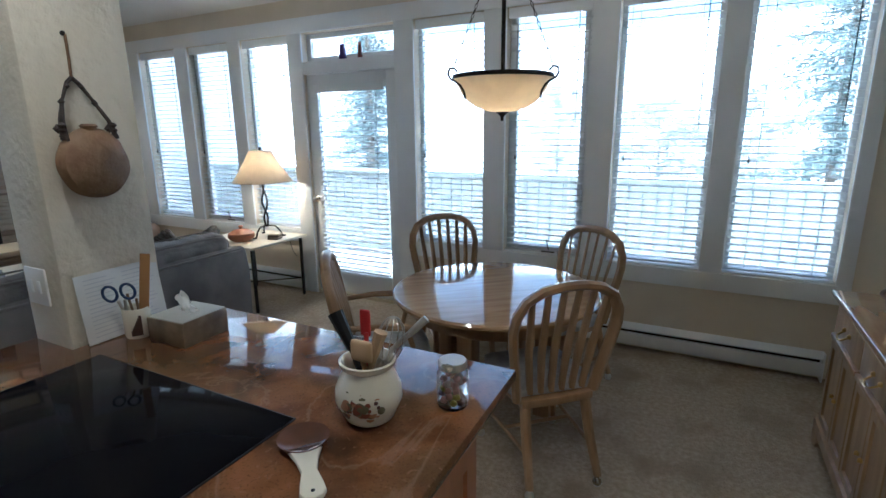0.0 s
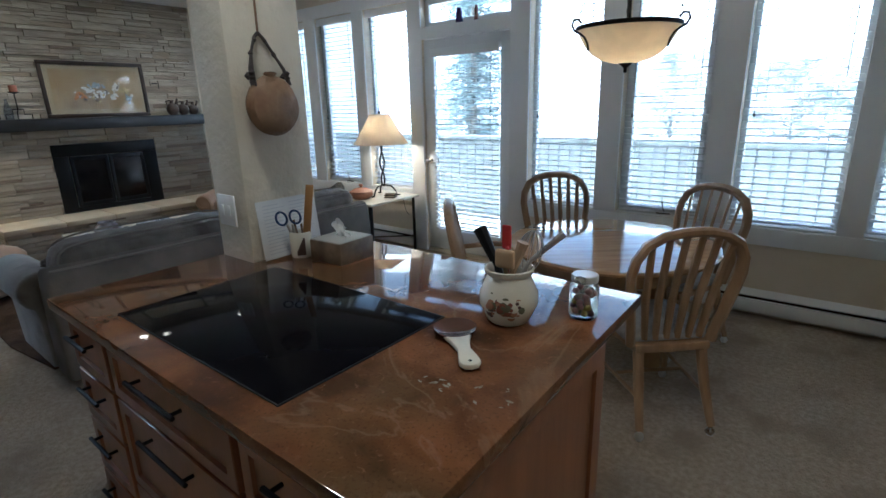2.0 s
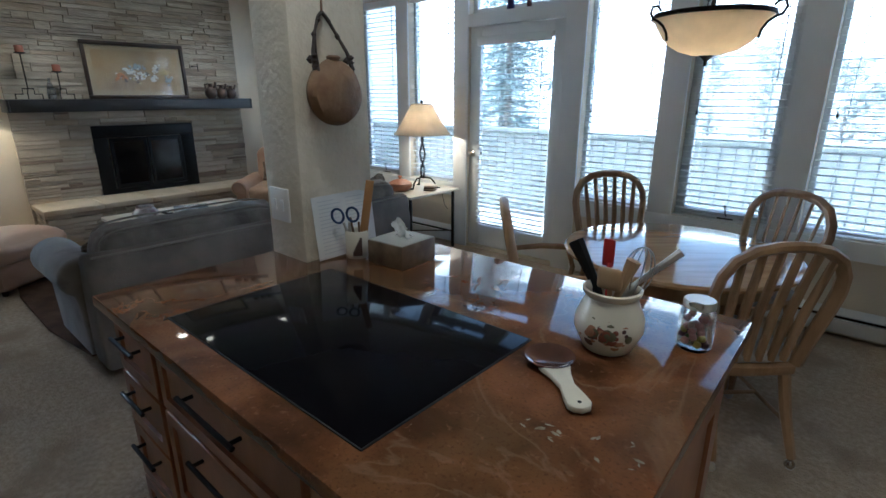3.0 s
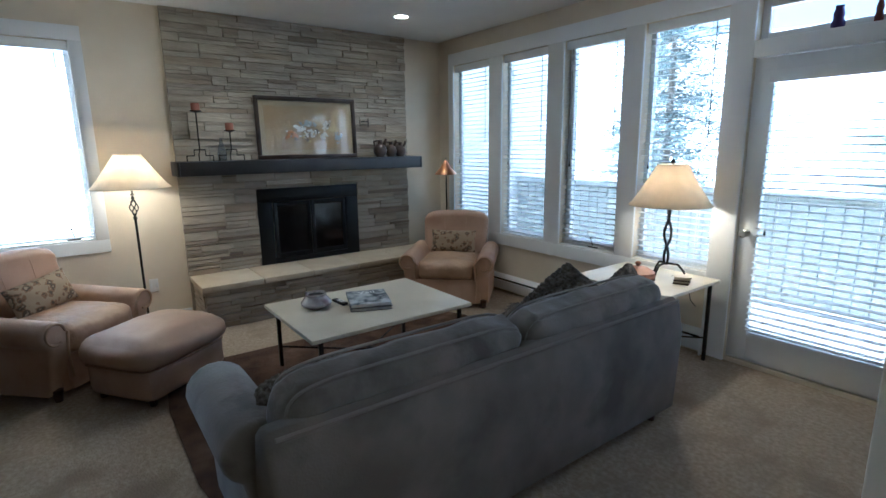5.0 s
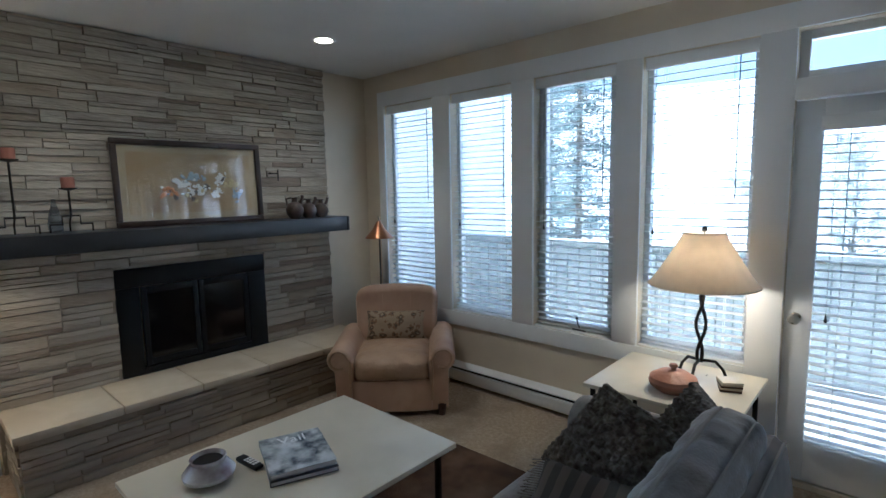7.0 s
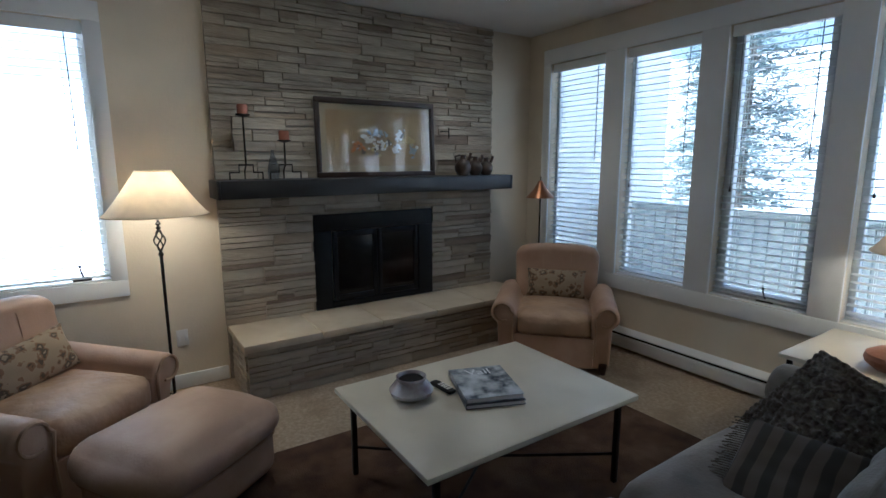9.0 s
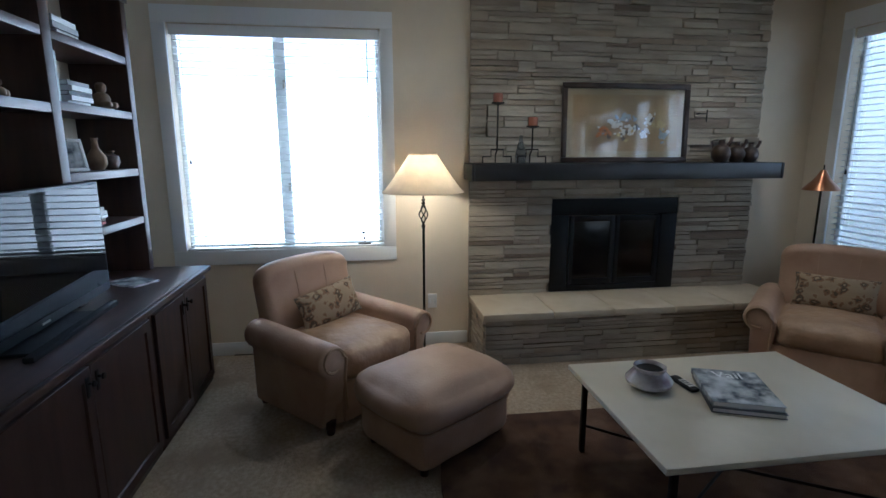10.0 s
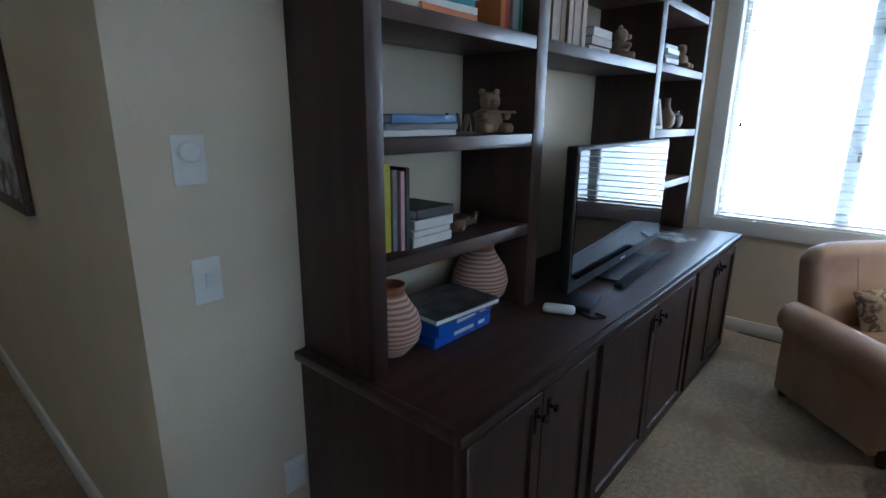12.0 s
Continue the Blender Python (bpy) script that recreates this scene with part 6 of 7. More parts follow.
part("end_panel", bm, CHERRY, isl)


def drawer(x0, x1, z0, z1, pull):
    bm = bmnew()
    y0, y1, w = 0.795, 0.814, 0.05
    panelled(bm, x0, x1, y0, y1, z0, z1, 0.045 if z1 - z0 > 0.16 else 0.03)
    d = part("drawer", bm, CHERRY, isl)
    bm = bmnew()
    xm, z = (x0 + x1) / 2, z1 - 0.045
    tube(bm, [(xm - pull / 2, y0 - 0.028, z), (xm + pull / 2, y0 - 0.028, z)], 0.006, 8)
    for x in (xm - pull / 2 + 0.02, xm + pull / 2 - 0.02):
        tube(bm, [(x, y0, z), (x, y0 - 0.028, z)], 0.005, 8)
    part("bar_pull", bm, BLACK, d, "black bar pull")


for z0, z1 in ((0.70, 0.865), (0.52, 0.69), (0.32, 0.51), (0.11, 0.31)):
    drawer(-1.91, -1.63, z0, z1, 0.16)
for z0, z1 in ((0.70, 0.865), (0.41, 0.69), (0.11, 0.40)):
    drawer(-1.60, -0.96, z0, z1, 0.26)
for z0, z1 in ((0.70, 0.865), (0.11, 0.69)):
    drawer(-0.93, -0.52, z0, z1, 0.16)

top = thing("countertop", "polished red-brown granite counter with pale mineral veins", "worktop")
bm = bmnew()
extrude(bm, [(-1.96, 0.768), (-0.462, 0.768), (-0.488, 1.822), (-1.75, 1.822), (-1.75, 1.352), (-1.96, 1.352)], "z", 0.886, 0.92, 0.004, 2)
part("slab", bm, GRANITE, top)
vr = random.Random(14)
for k in range(16):   # two clusters of pale mineral near the front corner
    bm = bmnew()
    cx, cy = ((-0.674, 1.08), (-0.55, 1.13))[k % 2]
    cx, cy = cx + vr.gauss(0, 0.022), cy + vr.gauss(0, 0.018)
    n, s, turn = 9, vr.uniform(0.002, 0.0065), vr.uniform(0, 3.1)
    rim = [(s * vr.uniform(0.5, 1.3) * math.cos(2 * math.pi * i / n) * 2.0, s * vr.uniform(0.35, 1.0) * math.sin(2 * math.pi * i / n)) for i in range(n)]
    pts = [(cx + u * math.cos(turn) - v * math.sin(turn), cy + u * math.sin(turn) + v * math.cos(turn)) for u, v in rim]
    extrude(bm, pts, "z", 0.9200, 0.9203)
    part("mineral_fleck", bm, PALE_VEIN, top, "pale greenish mineral fleck")
ck = thing("cooktop", "flush black glass cooktop set in the granite", "cooktop")
bm = bmnew()
box(bm, -1.625, -0.862, 0.852, 1.362, 0.9205, 0.9245, 0.002, 2)
part("glass_top", bm, BLACKGLASS, ck)
for a in ((-1.628, -0.859, 0.849, 0.852), (-1.628, -0.859, 1.362, 1.365), (-1.628, -1.625, 0.852, 1.362), (-0.862, -0.859, 0.852, 1.362)):
    bm = bmnew()
    box(bm, *a, 0.9202, 0.9236)
    part("edge_trim", bm, SATINBLACK, ck)

# tissue box
tb = thing("tissue_box", "brown mottled tissue box cover with a white tissue", "tissue box", "", pose(-1.52, 1.585, 0.92, 0, 0, 3))
bm = bmnew()
box(bm, -0.08, 0.08, -0.085, 0.085, 0, 0.08, 0.003)
part("cover", bm, mottled("burl_box", (0.09, 0.06, 0.035), (0.22, 0.16, 0.10), 14, 0.4, 0.1, 40), tb)
bm = bmnew()
box(bm, -0.077, 0.077, -0.082, 0.082, 0.0802, 0.083, 0.001)
part("carton", bm, plain("carton", (0.42, 0.42, 0.40), 0.7), tb)
bm = bmnew()
grid = [[bm.verts.new((-0.035 + 0.07 * i / 8 + 0.01 * math.sin(j), 0.012 * math.sin(i * 1.6 + j) * (1 - j / 8), 0.083 + 0.075 * j / 6 * (1 - 0.5 * abs(i - 3) / 5) - 0.005 * (i % 2))) for j in range(7)] for i in range(9)]
for i in range(8):
    for j in range(6):
        bm.faces.new((grid[i][j], grid[i + 1][j], grid[i + 1][j + 1], grid[i][j + 1]))
part("tissue", bm, PAPER, tb)
# mug with scissors and rule
mg = thing("pencil_mug", "cream ceramic mug with a brown leaf print holding tools", "mug", "", pose(-1.675, 1.515, 0.92))
bm = bmnew()
lathe(bm, [(0, 0), (0.038, 0), (0.041, 0.01), (0.041, 0.095), (0.039, 0.098), (0.036, 0.095), (0.036, 0.012), (0, 0.01)], 28)
part("body", bm, PORCELAIN, mg)
bm = bmnew()
for k in range(7):
    box(bm, 0.0405, 0.0418, -0.018 + 0.004 * k, -0.010 + 0.004 * k, 0.012, 0.03 + 0.008 * k)
part("leaf_print", bm, plain("brown_print", (0.10, 0.06, 0.05), 0.4), mg, "", pose(0, 0, 0, 0, 0, -35))
sc = thing("scissors", "scissors with blue loops standing in the mug", "scissors", "", pose(-1.685, 1.50, 0.93))
for s in (-1, 1):
    bm = bmnew()
    tube(bm, [(0.005 * s - 0.012 * s, 0, 0), (0.002 * s, 0, 0.07), (0.010 * s, 0, 0.115)], [0.003, 0.006, 0.005], 6)
    part("blade", bm, CHROME, sc)
    bm = bmnew()
    tube(bm, [(0.026 * s + 0.020 * math.cos(q), 0, 0.142 + 0.026 * math.sin(q)) for q in [2 * math.pi * i / 18 for i in range(18)]], 0.0045, 6, True)
    part("finger_loop", bm, plain("dark_blue_plastic", (0.02, 0.05, 0.14), 0.4), sc)
sc.matrix_basis = pose(-1.685, 1.50, 0.935, 8, -6, 40)
bm = bmnew()
box(bm, -0.014, 0.014, -0.003, 0.003, 0, 0.27, 0.001)
single("wooden_rule", bm, plain("rule_wood", (0.42, 0.22, 0.08), 0.5), "flat wooden rule standing in the mug", "ruler", "", pose(-1.668, 1.525, 0.932, 8, 9, 50))
for k, (dx, h) in enumerate(((-0.01, 0.13), (0.008, 0.12))):
    bm = bmnew()
    tube(bm, [(0, 0, 0), (0, 0, h)], 0.004, 6)
    single("pencil", bm, CARVE, "short brown pencil in the mug", "pencil", "pencils in the mug", pose(-1.672 + dx, 1.52, 0.932, 6, -6 + 12 * k, 0))
# sheet of paper against the column
sh = thing("paper_sheet", "printed sheet of paper leaning on the column", "paper", "", pose(-1.722, 1.385, 0.921, 0, -7, 2))
bm = bmnew()
rings(bm, [[(0.0, 0.27 * i / 8, z) for i in range(9)] + [(0.0012, 0.27 * i / 8, z) for i in range(8, -1, -1)] for z in (0.0, 0.22)])
part("sheet", bm, PAPER, sh)
INK = plain("grey_ink", (0.55, 0.56, 0.60), 0.8)
for k in range(15):
    for a, b in ((0.025, 0.11 + 0.015 * math.sin(k * 2.1)), (0.145, 0.235 + 0.015 * math.sin(k * 1.3))):
        bm = bmnew()
        box(bm, 0.0013, 0.0015, a, b, 0.018 + k * 0.013, 0.0205 + k * 0.013)
        part("print_line", bm, INK, sh)

# utensil crock
cr = thing("utensil_crock", "cream glazed crock with painted fruit, full of utensils", "crock", "", pose(-0.715, 1.455, 0.92) @ Matrix.Diagonal((0.9, 0.9, 0.92, 1)))
bm = bmnew()
lathe(bm, [(0, 0), (0.055, 0), (0.062, 0.006), (0.085, 0.055), (0.084, 0.085), (0.066, 0.125), (0.062, 0.138), (0.070, 0.146), (0.072, 0.156), (0.066, 0.158), (0.057, 0.142), (0.060, 0.12), (0.075, 0.08), (0.074, 0.05), (0.05, 0.012), (0, 0.01)], 36)
part("pot", bm, PORCELAIN, cr)
FRUIT = [plain("fruit_red", (0.20, 0.06, 0.035), 0.3), plain("fruit_peach", (0.34, 0.17, 0.09), 0.3), plain("fruit_leaf", (0.12, 0.11, 0.06), 0.3), plain("fruit_plum", (0.09, 0.045, 0.04), 0.3)]
fr = random.Random(4)
for k in range(64):
    a, z = radians(-82 + fr.gauss(0, 19)), 0.066 + fr.gauss(0, 0.020)
    r = 0.0855 - 14 * (z - 0.066) ** 2
    bm = bmnew()
    q = fr.uniform(0.005, 0.013)
    lathe(bm, [(q, 0), (q * 0.8, 0.0009 + 0.00012 * (k % 5)), (0, 0.0012 + 0.00012 * (k % 5))], 8)
    part("painted_fruit", bm, FRUIT[k % 4], cr, "", pose(0, 0, 0, 0, 0, math.degrees(a)) @ Matrix.Translation((r, 0, z)) @ pose(0, 0, 0, 0, 90, 0))


def utensil(name, label, tip, pts, r, mat, head=None):
    u = thing(name, label, "utensil", "utensils in the crock", pose(-0.715, 1.455, 0.935))
    bm = bmnew()
    tube(bm, pts, r, 8)
    part("handle", bm, mat, u)
    if head:
        bm = bmnew()
        head(bm, tip)
        part("head", bm, mat, u)


WOOD = plain("utensil_wood", (0.42, 0.28, 0.15), 0.6)
utensil("turner", "dark nylon turner standing in the crock", None, [(0.02, 0, 0), (-0.05, 0.02, 0.12), (-0.11, 0.03, 0.21)], [0.006, 0.011, 0.019], BLACK)
utensil("spatula", "red silicone spatula standing in the crock", (-0.035, 0.045, 0.20), [(0, -0.01, 0), (-0.03, 0.04, 0.17)], 0.006, plain("red_silicone", (0.42, 0.025, 0.025), 0.4),
        lambda bm, t: blob(bm, t[0] - 0.014, t[0] + 0.014, t[1] - 0.004, t[1] + 0.004, t[2] - 0.04, t[2] + 0.025, 0.004, 3))
utensil("wooden_spoon", "pale wooden spoon standing in the crock", (0.0, -0.02, 0.16), [(0, 0.02, 0), (0.0, -0.02, 0.14)], 0.006, WOOD, lambda bm, t: blob(bm, t[0] - 0.028, t[0] + 0.028, t[1] - 0.008, t[1] + 0.008, t[2] - 0.03, t[2] + 0.02, 0.008, 4))
utensil("spatula", "cream spatula standing in the crock", None, [(-0.02, 0, 0), (0.02, -0.01, 0.13), (0.04, 0.0, 0.20)], [0.005, 0.009, 0.016], WOOD)
utensil("steel_turner", "steel turner leaning out of the crock", None, [(-0.03, 0, 0), (0.04, 0.03, 0.14), (0.11, 0.08, 0.215)], [0.004, 0.006, 0.010], CHROME)
wk = thing("whisk", "wire balloon whisk standing in the crock", "utensil", "utensils in the crock", pose(-0.70, 1.47, 0.935, -8, 8, 0))
bm = bmnew()
tube(bm, [(0, 0, 0), (0, 0, 0.12)], 0.006)
part("handle", bm, CHROME, wk)
for k in range(6):
    bm = bmnew()
    a = math.pi * k / 6
    tube(bm, [(0.032 * math.sin(q) * math.cos(a), 0.032 * math.sin(q) * math.sin(a), 0.17 - 0.055 * math.cos(q)) for q in [2 * math.pi * i / 24 for i in range(24)]], 0.0011, 4, True)
    part("wire", bm, CHROME, wk)

# jar of sweets
jr = thing("glass_jar", "clear glass jar of coloured sweets with a metal lid", "jar", "", pose(-0.565, 1.585, 0.92))
bm = bmnew()
lathe(bm, [(0, 0), (0.034, 0), (0.038, 0.006), (0.038, 0.085), (0.032, 0.097), (0.031, 0.105), (0.029, 0.105), (0.030, 0.095), (0.035, 0.083), (0.035, 0.008), (0, 0.006)], 30)
part("glass", bm, glassy("jar_glass", (0.95, 0.98, 0.97)), jr)
bm = bmnew()
lathe(bm, [(0.031, 0.098), (0.0345, 0.099), (0.0345, 0.114), (0.032, 0.117), (0, 0.117)], 30)
part("lid", bm, CHROME, jr, "pale metal screw lid")
sw = random.Random(2)
SWEETS = [plain("sweet_pink", (0.50, 0.24, 0.22), 0.5), plain("sweet_white", (0.55, 0.40, 0.36), 0.5), plain("sweet_dark", (0.10, 0.03, 0.05), 0.3), plain("sweet_yellow", (0.40, 0.30, 0.06), 0.4), plain("sweet_green", (0.10, 0.16, 0.06), 0.4)]
for k in range(34):
    a, r = sw.uniform(0, 6.28), 0.026 * math.sqrt(sw.random())
    bm = bmnew()
    blob(bm, -0.008, 0.008, -0.008, 0.008, -0.007, 0.007, 0.006, 2)
    part("sweet", bm, SWEETS[(0, 1, 0)[k % 3] if k > 14 else (2, 3, 0, 4)[k % 4]], jr, "", Matrix.Translation((r * math.cos(a), r * math.sin(a), 0.015 + 0.0019 * k)) @ pose(0, 0, 0, sw.uniform(0, 90), sw.uniform(0, 90), 0))

# spoon rest
sp = thing("spoon_rest", "white ceramic spoon rest with a glossy brown bowl", "spoon rest", "", pose(-0.775, 1.30, 0.92, 0, 0, -42))
bm = bmnew()
lathe(bm, [(0, 0), (0.035, 0), (0.052, 0.014), (0.055, 0.020), (0.051, 0.020), (0.034, 0.007), (0, 0.005)], 30)
part("bowl", bm, mottled("brown_glaze", (0.06, 0.025, 0.015), (0.12, 0.05, 0.03), 8, 0.1, 0, 20), sp, "glossy brown glazed bowl")
bm = bmnew()
extrude(bm, [(0.034, -0.034), (0.07, -0.022), (0.11, -0.015), (0.15, -0.022), (0.172, -0.024), (0.186, -0.016), (0.191, 0), (0.186, 0.016), (0.172, 0.024), (0.15, 0.022), (0.11, 0.015), (0.07, 0.022), (0.034, 0.034), (0.046, 0)], "z", 0.004, 0.018, 0.004, 2)
part("handle", bm, PORCELAIN, sp)
bm = bmnew()
lathe(bm, [(0, 0), (0.004, 0), (0.004, 0.0006), (0, 0.0006)], 10, (0.172, 0, 0.018))
part("hanging_hole", bm, BLACK, sp)

# hanging drum bag on the column
bag = thing("hide_canteen", "round tan rawhide canteen hanging from a dark cord", "canteen", "", pose(-1.70, 1.477, 1.473))
HIDE = mottled("rawhide", (0.17, 0.10, 0.052), (0.31, 0.19, 0.10), 6, 0.6, 0.3, 40, c3=(0.18, 0.09, 0.045), scale3=9)
bm = bmnew()
tmp = bmnew()
lathe(tmp, [(0, -0.05), (0.05, -0.046), (0.088, -0.028), (0.101, 0), (0.088, 0.028), (0.05, 0.046), (0, 0.05)], 44)
for v in tmp.verts:   # sagging, slightly pear-shaped hide with a stitched ridge
    v.co += 0.006 * Vector((noise.noise(v.co * 16), noise.noise(v.co * 16 + Vector((4, 1, 7))), noise.noise(v.co * 13 + Vector((0, 9, 2)))))
    v.co.x *= 1.0 + 0.10 * (v.co.x < -0.05)
merge(bm, tmp, pose(0, 0, 0, 0, 90, 0))
part("body", bm, HIDE, bag)
bm = bmnew()
lathe(bm, [(0.022, 0.088), (0.016, 0.104), (0.024, 0.113), (0.017, 0.119), (0, 0.117)], 12)
part("neck", bm, HIDE, bag)
bm = bmnew()
for q in (-1, 1):
    tube(bm, [(0.004, 0.074 * q, 0.075), (-0.012, 0.066 * q, 0.13), (-0.03, 0.045 * q, 0.18), (-0.045, 0.016 * q, 0.235), (-0.046, 0, 0.25)], [0.008, 0.006, 0.0045, 0.006, 0.006], 6)
    tube(bm, [(0.012, 0.066 * q, 0.07), (-0.004, 0.062 * q, 0.125), (-0.03, 0.043 * q, 0.18)], 0.004, 6)
    for y, z, r in ((0.045, 0.18, 0.010), (0.07, 0.105, 0.013), (0.02, 0.225, 0.008)):
        lathe(bm, [(0.002, -r), (r, 0), (0.002, r)], 8, (-0.045 + 0.3 * y, y * q, z))
for y in (-0.07, 0.07):
    for k in range(3):
        lathe(bm, [(0.004, -0.008), (0.012, 0), (0.004, 0.008)], 8, (0, y, 0.085 + 0.015 * k))
part("strap", bm, mottled("dark_leather", (0.02, 0.012, 0.01), (0.05, 0.03, 0.02), 20, 0.6, 0.2, 60), bag, "dark braided leather strap")
bm = bmnew()
tube(bm, [(-0.046, 0, 0.245), (-0.05, 0.004, 0.31), (-0.052, 0.006, 0.37)], 0.004, 5)
part("hanging_cord", bm, HIDE, bag)
bm = bmnew()
lathe(bm, [(0.0, 0.0), (0.005, 0.0), (0.007, 0.014), (0, 0.015)], 10)
part("nail", bm, IRON, bag, "", Matrix.Translation((-0.065, 0, 0.372)) @ pose(0, 0, 0, 0, 90, 0))

# ---- pendant ----
PX, PY = -1.07, 3.21
pen = thing("pendant_lamp", "alabaster glass bowl pendant on dark iron chains, lit", "lamp", "", pose(PX, PY, 0))
bm = bmnew()
prof = [(0.012, 1.650), (0.07, 1.656), (0.13, 1.675), (0.175, 1.703), (0.208, 1.738), (0.230, 1.775), (0.246, 1.803), (0.262, 1.824)]
lathe(bm, prof + [(r - 0.006, z + 0.006) for r, z in prof[::-1]], 48, caps=False)
part("bowl", bm, ALAB, pen, "glowing alabaster glass bowl")
bm = bmnew()
for r, z in ((0.262, 1.824), (0.258, 1.833)):
    tube(bm, [(r * math.cos(2 * math.pi * i / 48), r * math.sin(2 * math.pi * i / 48), z) for i in range(48)], 0.007, 6, True)
part("rim_band", bm, IRON, pen)
bm = bmnew()
lathe(bm, [(0, 1.605), (0.008, 1.607), (0.009, 1.628), (0.02, 1.64), (0.042, 1.656), (0, 1.66)], 20)
part("finial", bm, IRON, pen)
bm = bmnew()
tube(bm, [(0, 0, 1.66), (0, 0, 2.66)], 0.011, 10)
part("rod", bm, IRON, pen)
bm = bmnew()
lathe(bm, [(0, 2.70), (0.065, 2.70), (0.06, 2.68), (0.02, 2.655), (0, 2.655)], 24)
part("canopy", bm, IRON, pen)
for k in range(3):
    a = radians(-9 + 120 * k)
    d = Vector((math.cos(a), math.sin(a), 0))
    bm = bmnew()
    tube(bm, [tuple(d * r + Vector((0, 0, z))) for r, z in ((0.262, 1.845), (0.28, 1.863), (0.305, 1.860), (0.314, 1.835), (0.30, 1.81), (0.272, 1.798), (0.245, 1.78), (0.225, 1.75), (0.218, 1.715))], 0.006, 7)
    part("scroll_arm", bm, IRON, pen)
    bm = bmnew()
    n = 26
    for i in range(n):
        f = (i + 0.5) / n
        c = d * (0.285 * (1 - f) + 0.02 * f) + Vector((0, 0, 1.86 + (2.48 - 1.86) * f))
        ax = (d * -0.28 + Vector((0, 0, 0.62))).normalized()
        sd = ax.cross(Vector((0, 0, 1))).normalized() if i % 2 else ax.cross(ax.cross(Vector((0, 0, 1)))).normalized()
        tube(bm, [c + ax * 0.015 * math.cos(q) + sd * 0.006 * math.sin(q) for q in [2 * math.pi * j / 8 for j in range(8)]], 0.002, 4, True)
    part("chain", bm, IRON, pen)

# ---- dining table and chairs ----
TX, TY, TZT = -1.04, 3.07, 0.72
dt = thing("dining_table", "round light-oak dining table with a polished top", "table", "", pose(TX, TY, 0, 0, 0, 40))
bm = bmnew()
lathe(bm, [(0, TZT - 0.035), (0.535, TZT - 0.035), (0.555, TZT - 0.026), (0.56, TZT - 0.012), (0.552, TZT - 0.002), (0.54, TZT), (0, TZT)], 72)
part("tabletop", bm, OAKTOP, dt)
bm = bmnew()
lathe(bm, [(0.44, TZT - 0.12), (0.46, TZT - 0.115), (0.46, TZT - 0.036), (0.44, TZT - 0.036)], 56, caps=False)
part("apron", bm, OAK, dt)
for k in range(4):
    a = radians(45 + 90 * k)
    bm = bmnew()
    M = pose(0.30 * math.cos(a), 0.30 * math.sin(a), 0, 0, 0, math.degrees(a))
    box(bm, -0.045, 0.045, -0.045, 0.045, 0.05, TZT - 0.036, 0.008, 2, M)
    part("leg", bm, OAK, dt)


def caster(bm, x, y):
    lathe(bm, [(0, 0.0), (0.014, 0.004), (0.021, 0.018), (0.018, 0.032), (0.008, 0.042), (0.008, 0.06), (0, 0.06)], 14, (x, y, 0))


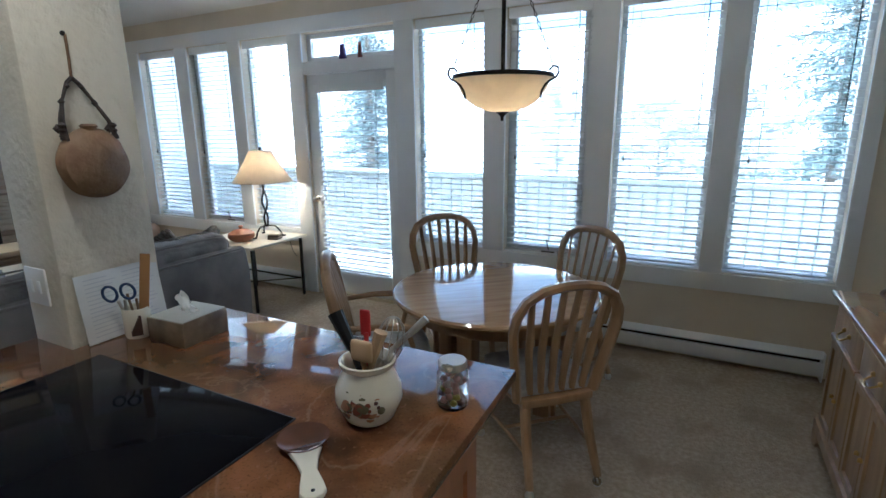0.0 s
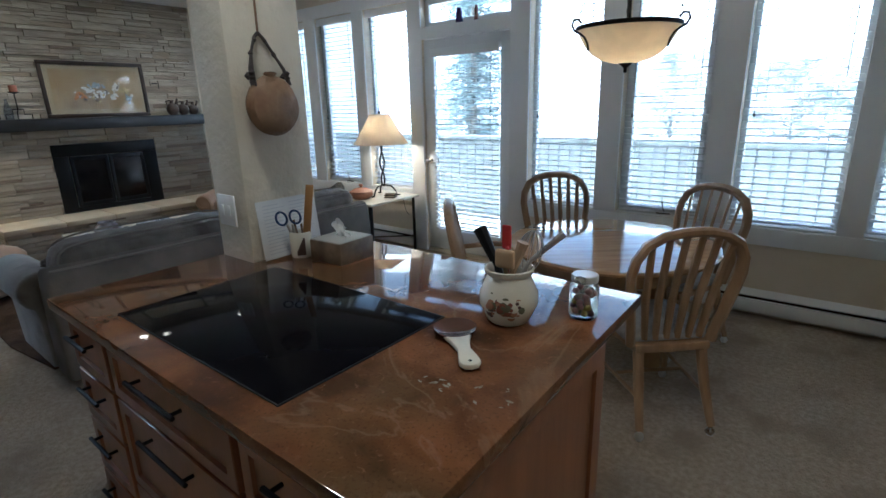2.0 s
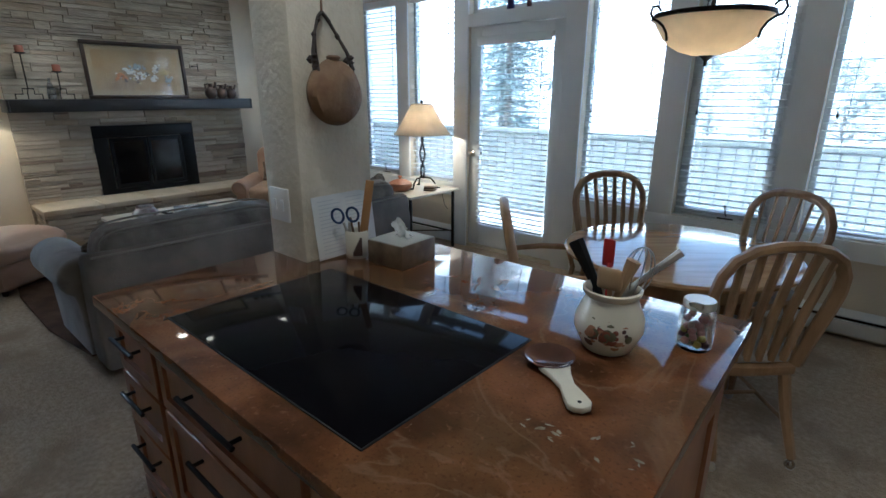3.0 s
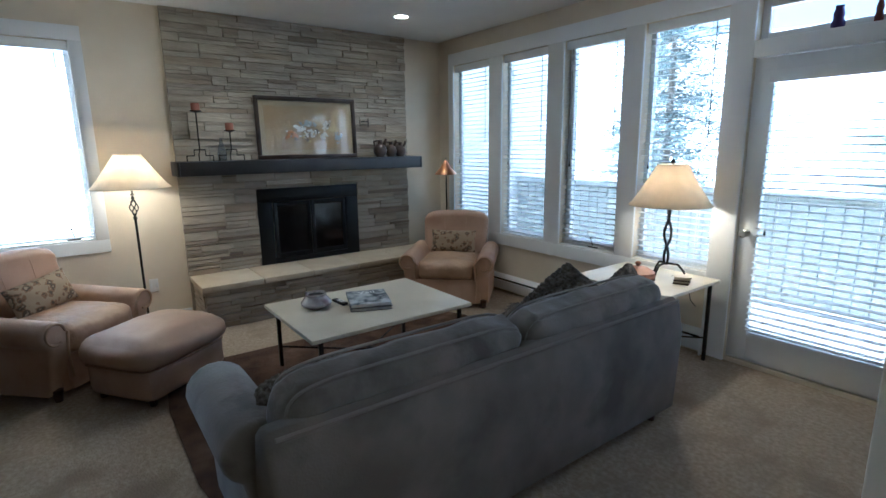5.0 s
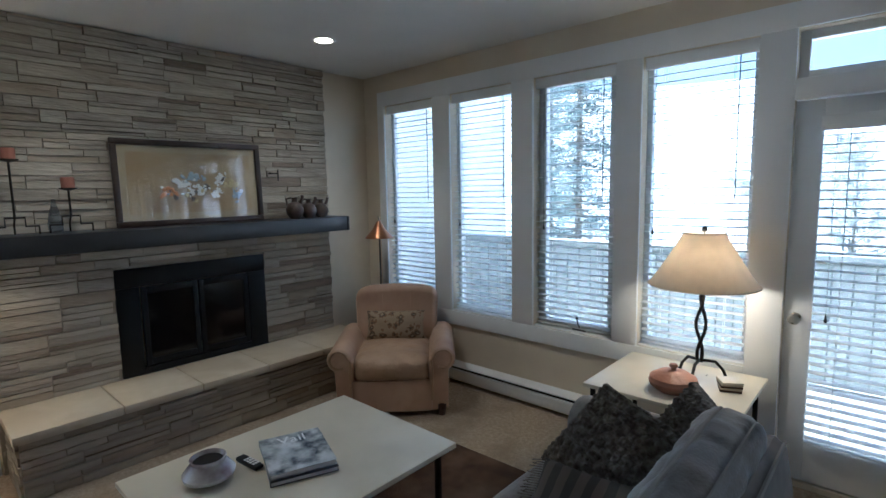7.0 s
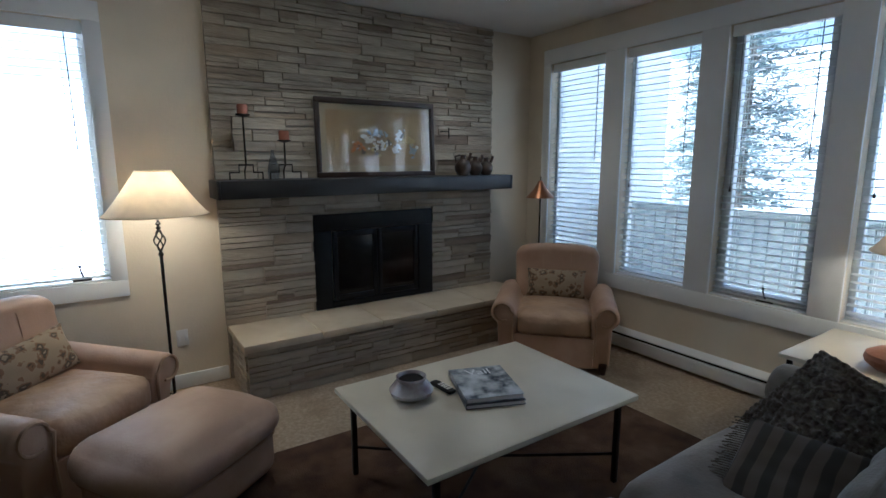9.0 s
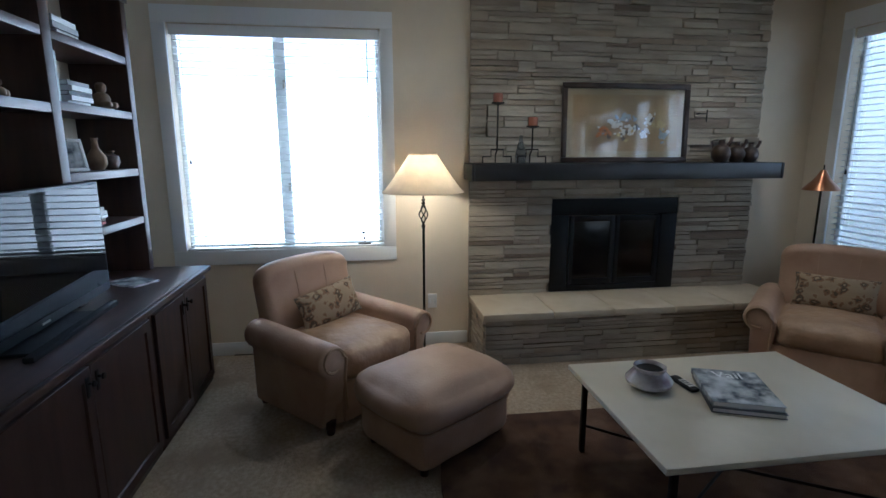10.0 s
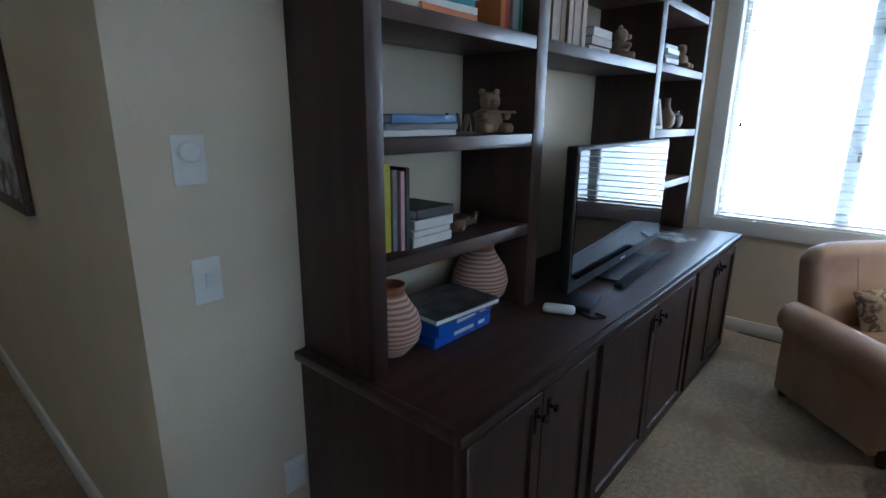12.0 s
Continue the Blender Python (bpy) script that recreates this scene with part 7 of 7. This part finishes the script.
def dining_chair(m, arms=False):
    """Bow-back chair with six slats on casters; front towards +x."""
    c = thing("dining_chair", "light-oak bow-back " + ("armchair" if arms else "chair") + " with a padded seat on casters", "chair", "chairs round the table", m)
    bm = bmnew()
    lean = lambda z: -0.17 - 0.20 * max(0, z - 0.42)
    half = [(0.185, 0.42), (0.205, 0.55), (0.228, 0.68), (0.238, 0.76), (0.230, 0.83), (0.195, 0.895), (0.13, 0.935), (0.06, 0.95)]
    loop = [(lean(z), -y, z) for y, z in half] + [(lean(0.953), 0, 0.953)] + [(lean(z), y, z) for y, z in half[::-1]]
    tube(bm, loop, 0.027, 8, flat=0.8)
    part("back_bow", bm, OAK, c)
    for k in range(6):
        u = (k - 2.5) / 2.5
        zt = 0.953 - 0.043 * abs(u) ** 2
        bm = bmnew()
        y0, y1 = u * 0.125, u * 0.172
        pts = [(lean(0.44), y0, 0.44), (lean(0.62) + 0.01, (y0 + y1) / 2, 0.64), (lean(zt), y1, zt - 0.005)]
        tube(bm, pts, [0.015, 0.018, 0.014], 6, flat=0.55)
        part("slat", bm, OAK, c)
    bm = bmnew()
    extrude(bm, [(-0.20, -0.17), (-0.21, 0), (-0.20, 0.17), (0.20, 0.225), (0.235, 0.12), (0.24, 0), (0.235, -0.12), (0.20, -0.225)], "z", 0.385, 0.425, 0.008, 2)
    part("seat_frame", bm, OAK, c)
    bm = bmnew()
    blob(bm, -0.165, 0.225, -0.20, 0.20, 0.41, 0.475, 0.03, 6, 0.012)
    part("seat", bm, SEATCLOTH, c, "grey woven padded seat")
    for x, y in ((-0.17, -0.145), (-0.17, 0.145), (0.18, -0.18), (0.18, 0.18)):
        bm = bmnew()
        fx = x * 1.12 - (0.095 if x < 0 else -0.02)
        tube(bm, [(fx, y * 1.14, 0.05), (x + (fx - x) * 0.42, y * 1.06, 0.22), (x, y, 0.395)], [0.018, 0.023, 0.026], 8)
        leg = part("leg", bm, OAK, c)
        bm = bmnew()
        caster(bm, fx, y * 1.14)
        part("caster", bm, CHROME, leg, "bright metal ball caster")
    for s in (-1, 1):
        bm = bmnew()
        tube(bm, [(-0.225, 0.155 * s, 0.18), (0.20, 0.188 * s, 0.18)], 0.010, 7)
        part("stretcher", bm, OAK, c)
        if arms:
            bm = bmnew()
            tube(bm, [(lean(0.66), 0.225 * s, 0.645), (-0.05, 0.255 * s, 0.655), (0.10, 0.265 * s, 0.65), (0.16, 0.262 * s, 0.635)], [0.014, 0.016, 0.018, 0.012], 8)
            tube(bm, [(0.10, 0.262 * s, 0.64), (0.13, 0.24 * s, 0.54), (0.10, 0.215 * s, 0.42)], 0.014, 8)
            part("arm", bm, OAK, c)
    bm = bmnew()
    tube(bm, [(0.0, -0.165, 0.18), (0.0, 0.165, 0.18)], 0.010, 7)
    part("cross_stretcher", bm, OAK, c)
    return c


for (x, y), h, arms in (((-1.73, 2.51), 36, True), ((-1.745, 3.81), -46, False), ((-0.657, 3.765), -119, False), ((-0.505, 2.55), 133, False)):
    d = Vector((math.cos(radians(h)), math.sin(radians(h))))
    dining_chair(pose(x + d.x * 0.275, y + d.y * 0.275, 0, 0, 0, h), arms)

# ---- buffet ----
buf = thing("buffet", "light-oak buffet with a brass-handled drawer and panelled doors", "buffet", "", pose(0.535, 3.50, 0, 0, 0, -90))
# local: x runs along the front from the window corner towards the kitchen, y towards the wall
BL, BD, BH = 1.45, 0.44, 0.80
bm = bmnew()
box(bm, 0.02, BL - 0.02, 0.03, BD, 0.09, BH - 0.028, 0.003)
part("body", bm, OAK, buf)
bm = bmnew()
box(bm, -0.015, BL + 0.015, -0.02, BD + 0.005, BH - 0.027, BH, 0.008, 2)
part("top", bm, OAKTOP, buf)
bm = bmnew()
box(bm, 0, BL, 0.0, BD, BH - 0.055, BH - 0.028, 0.006, 2)
part("top_moulding", bm, OAK, buf)
bm = bmnew()
box(bm, 0.0, BL, -0.005, BD, 0.07, 0.13, 0.006, 2)
part("plinth_moulding", bm, OAK, buf)
for x in (0.0, BL - 0.16):
    bm = bmnew()
    extrude(bm, [(x, 0.07), (x + 0.16, 0.07), (x + 0.12, 0.05), (x + 0.07, 0.0), (x, 0.0)], "y", -0.004, 0.05, 0.003)
    part("bracket_foot", bm, OAK, buf)
for k in range(3):
    x0, x1 = 0.03 + k * 0.465, 0.03 + k * 0.465 + 0.455
    bm = bmnew()
    box(bm, x0, x1, 0.008, 0.03, 0.605, 0.735, 0.005, 2)
    dr = part("drawer", bm, OAK, buf)
    for hx in ((x0 + x1) / 2,):
        bm = bmnew()
        tube(bm, [(hx - 0.045, 0.006, 0.675), (hx - 0.035, -0.022, 0.655), (hx, -0.026, 0.645), (hx + 0.035, -0.022, 0.655), (hx + 0.045, 0.006, 0.675)], 0.0045, 7)
        for q in (-0.045, 0.045):
            lathe(bm, [(0.0, -0.012), (0.009, -0.006), (0.009, 0.006), (0, 0.012)], 10, (hx + q, 0.004, 0.677))
        part("bail_handle", bm, BRASS, dr, "polished brass bail handle")
    bm = bmnew()
    box(bm, x0, x1, -0.004, 0.03, 0.575, 0.60, 0.006, 2)
    part("waist_moulding", bm, OAK, buf)
    for a, b, kx in ((x0, (x0 + x1) / 2 - 0.002, (x0 + x1) / 2 - 0.025), ((x0 + x1) / 2 + 0.002, x1, (x0 + x1) / 2 + 0.025)):
        bm = bmnew()
        w = 0.045
        panelled(bm, a, b, 0.006, 0.03, 0.14, 0.57, w, 0.010)
        dd = part("door", bm, OAK, buf)
        bm = bmnew()
        lathe(bm, [(0.0, -0.012), (0.009, -0.006), (0.009, 0.004), (0, 0.012)], 10, (kx, -0.004, 0.36))
        part("knob", bm, BRASS, dd, "small brass knob")
buf.matrix_basis = Matrix.Translation((0.535, 3.50, 0)) @ Matrix(((0, 1, 0, 0), (-1, 0, 0, 0), (0, 0, 1, 0), (0, 0, 0, 1)))
bk = thing("woven_basket_bowl", "shallow woven basket bowl with dark bands on the buffet", "bowl", "", pose(0.80, 3.22, BH))
bm = bmnew()
prof = [(0.0, 0.004), (0.08, 0.004), (0.13, 0.03), (0.165, 0.065), (0.17, 0.07), (0.175, 0.066), (0.14, 0.026), (0.085, 0.0), (0, 0)]
lathe(bm, prof, 40)
part("bowl", bm, striped("woven_bands", (0.14, 0.05, 0.03), (0.40, 0.26, 0.15), 14.0), bk)
bm = bmnew()
tube(bm, [(0.172 * math.cos(2 * math.pi * i / 60), 0.172 * math.sin(2 * math.pi * i / 60), 0.069 + 0.002 * (i % 2)) for i in range(60)], 0.006, 6, True)
part("rim", bm, CARVE, bk)

# little coloured bottles on the transom ledge
for x, mat, lab in ((-2.985, plain("blue_red_glass", (0.05, 0.03, 0.12), 0.2), "small dark blue glass figure on the door ledge"), (-2.80, plain("brown_red_glass", (0.14, 0.04, 0.03), 0.2), "slim dark red glass figure on the door ledge")):
    bm = bmnew()
    s = 1.0 if x < -2.9 else 0.62
    lathe(bm, [(0, 0), (0.032 * s, 0), (0.036 * s, 0.03), (0.026 * s, 0.055), (0.03 * s, 0.08), (0.02 * s, 0.11), (0.024 * s, 0.125), (0, 0.13)], 16)
    single("glass_figure", bm, mat, lab, "ornament", "", pose(x, YW + 0.04, TZ0 + 0.0005))
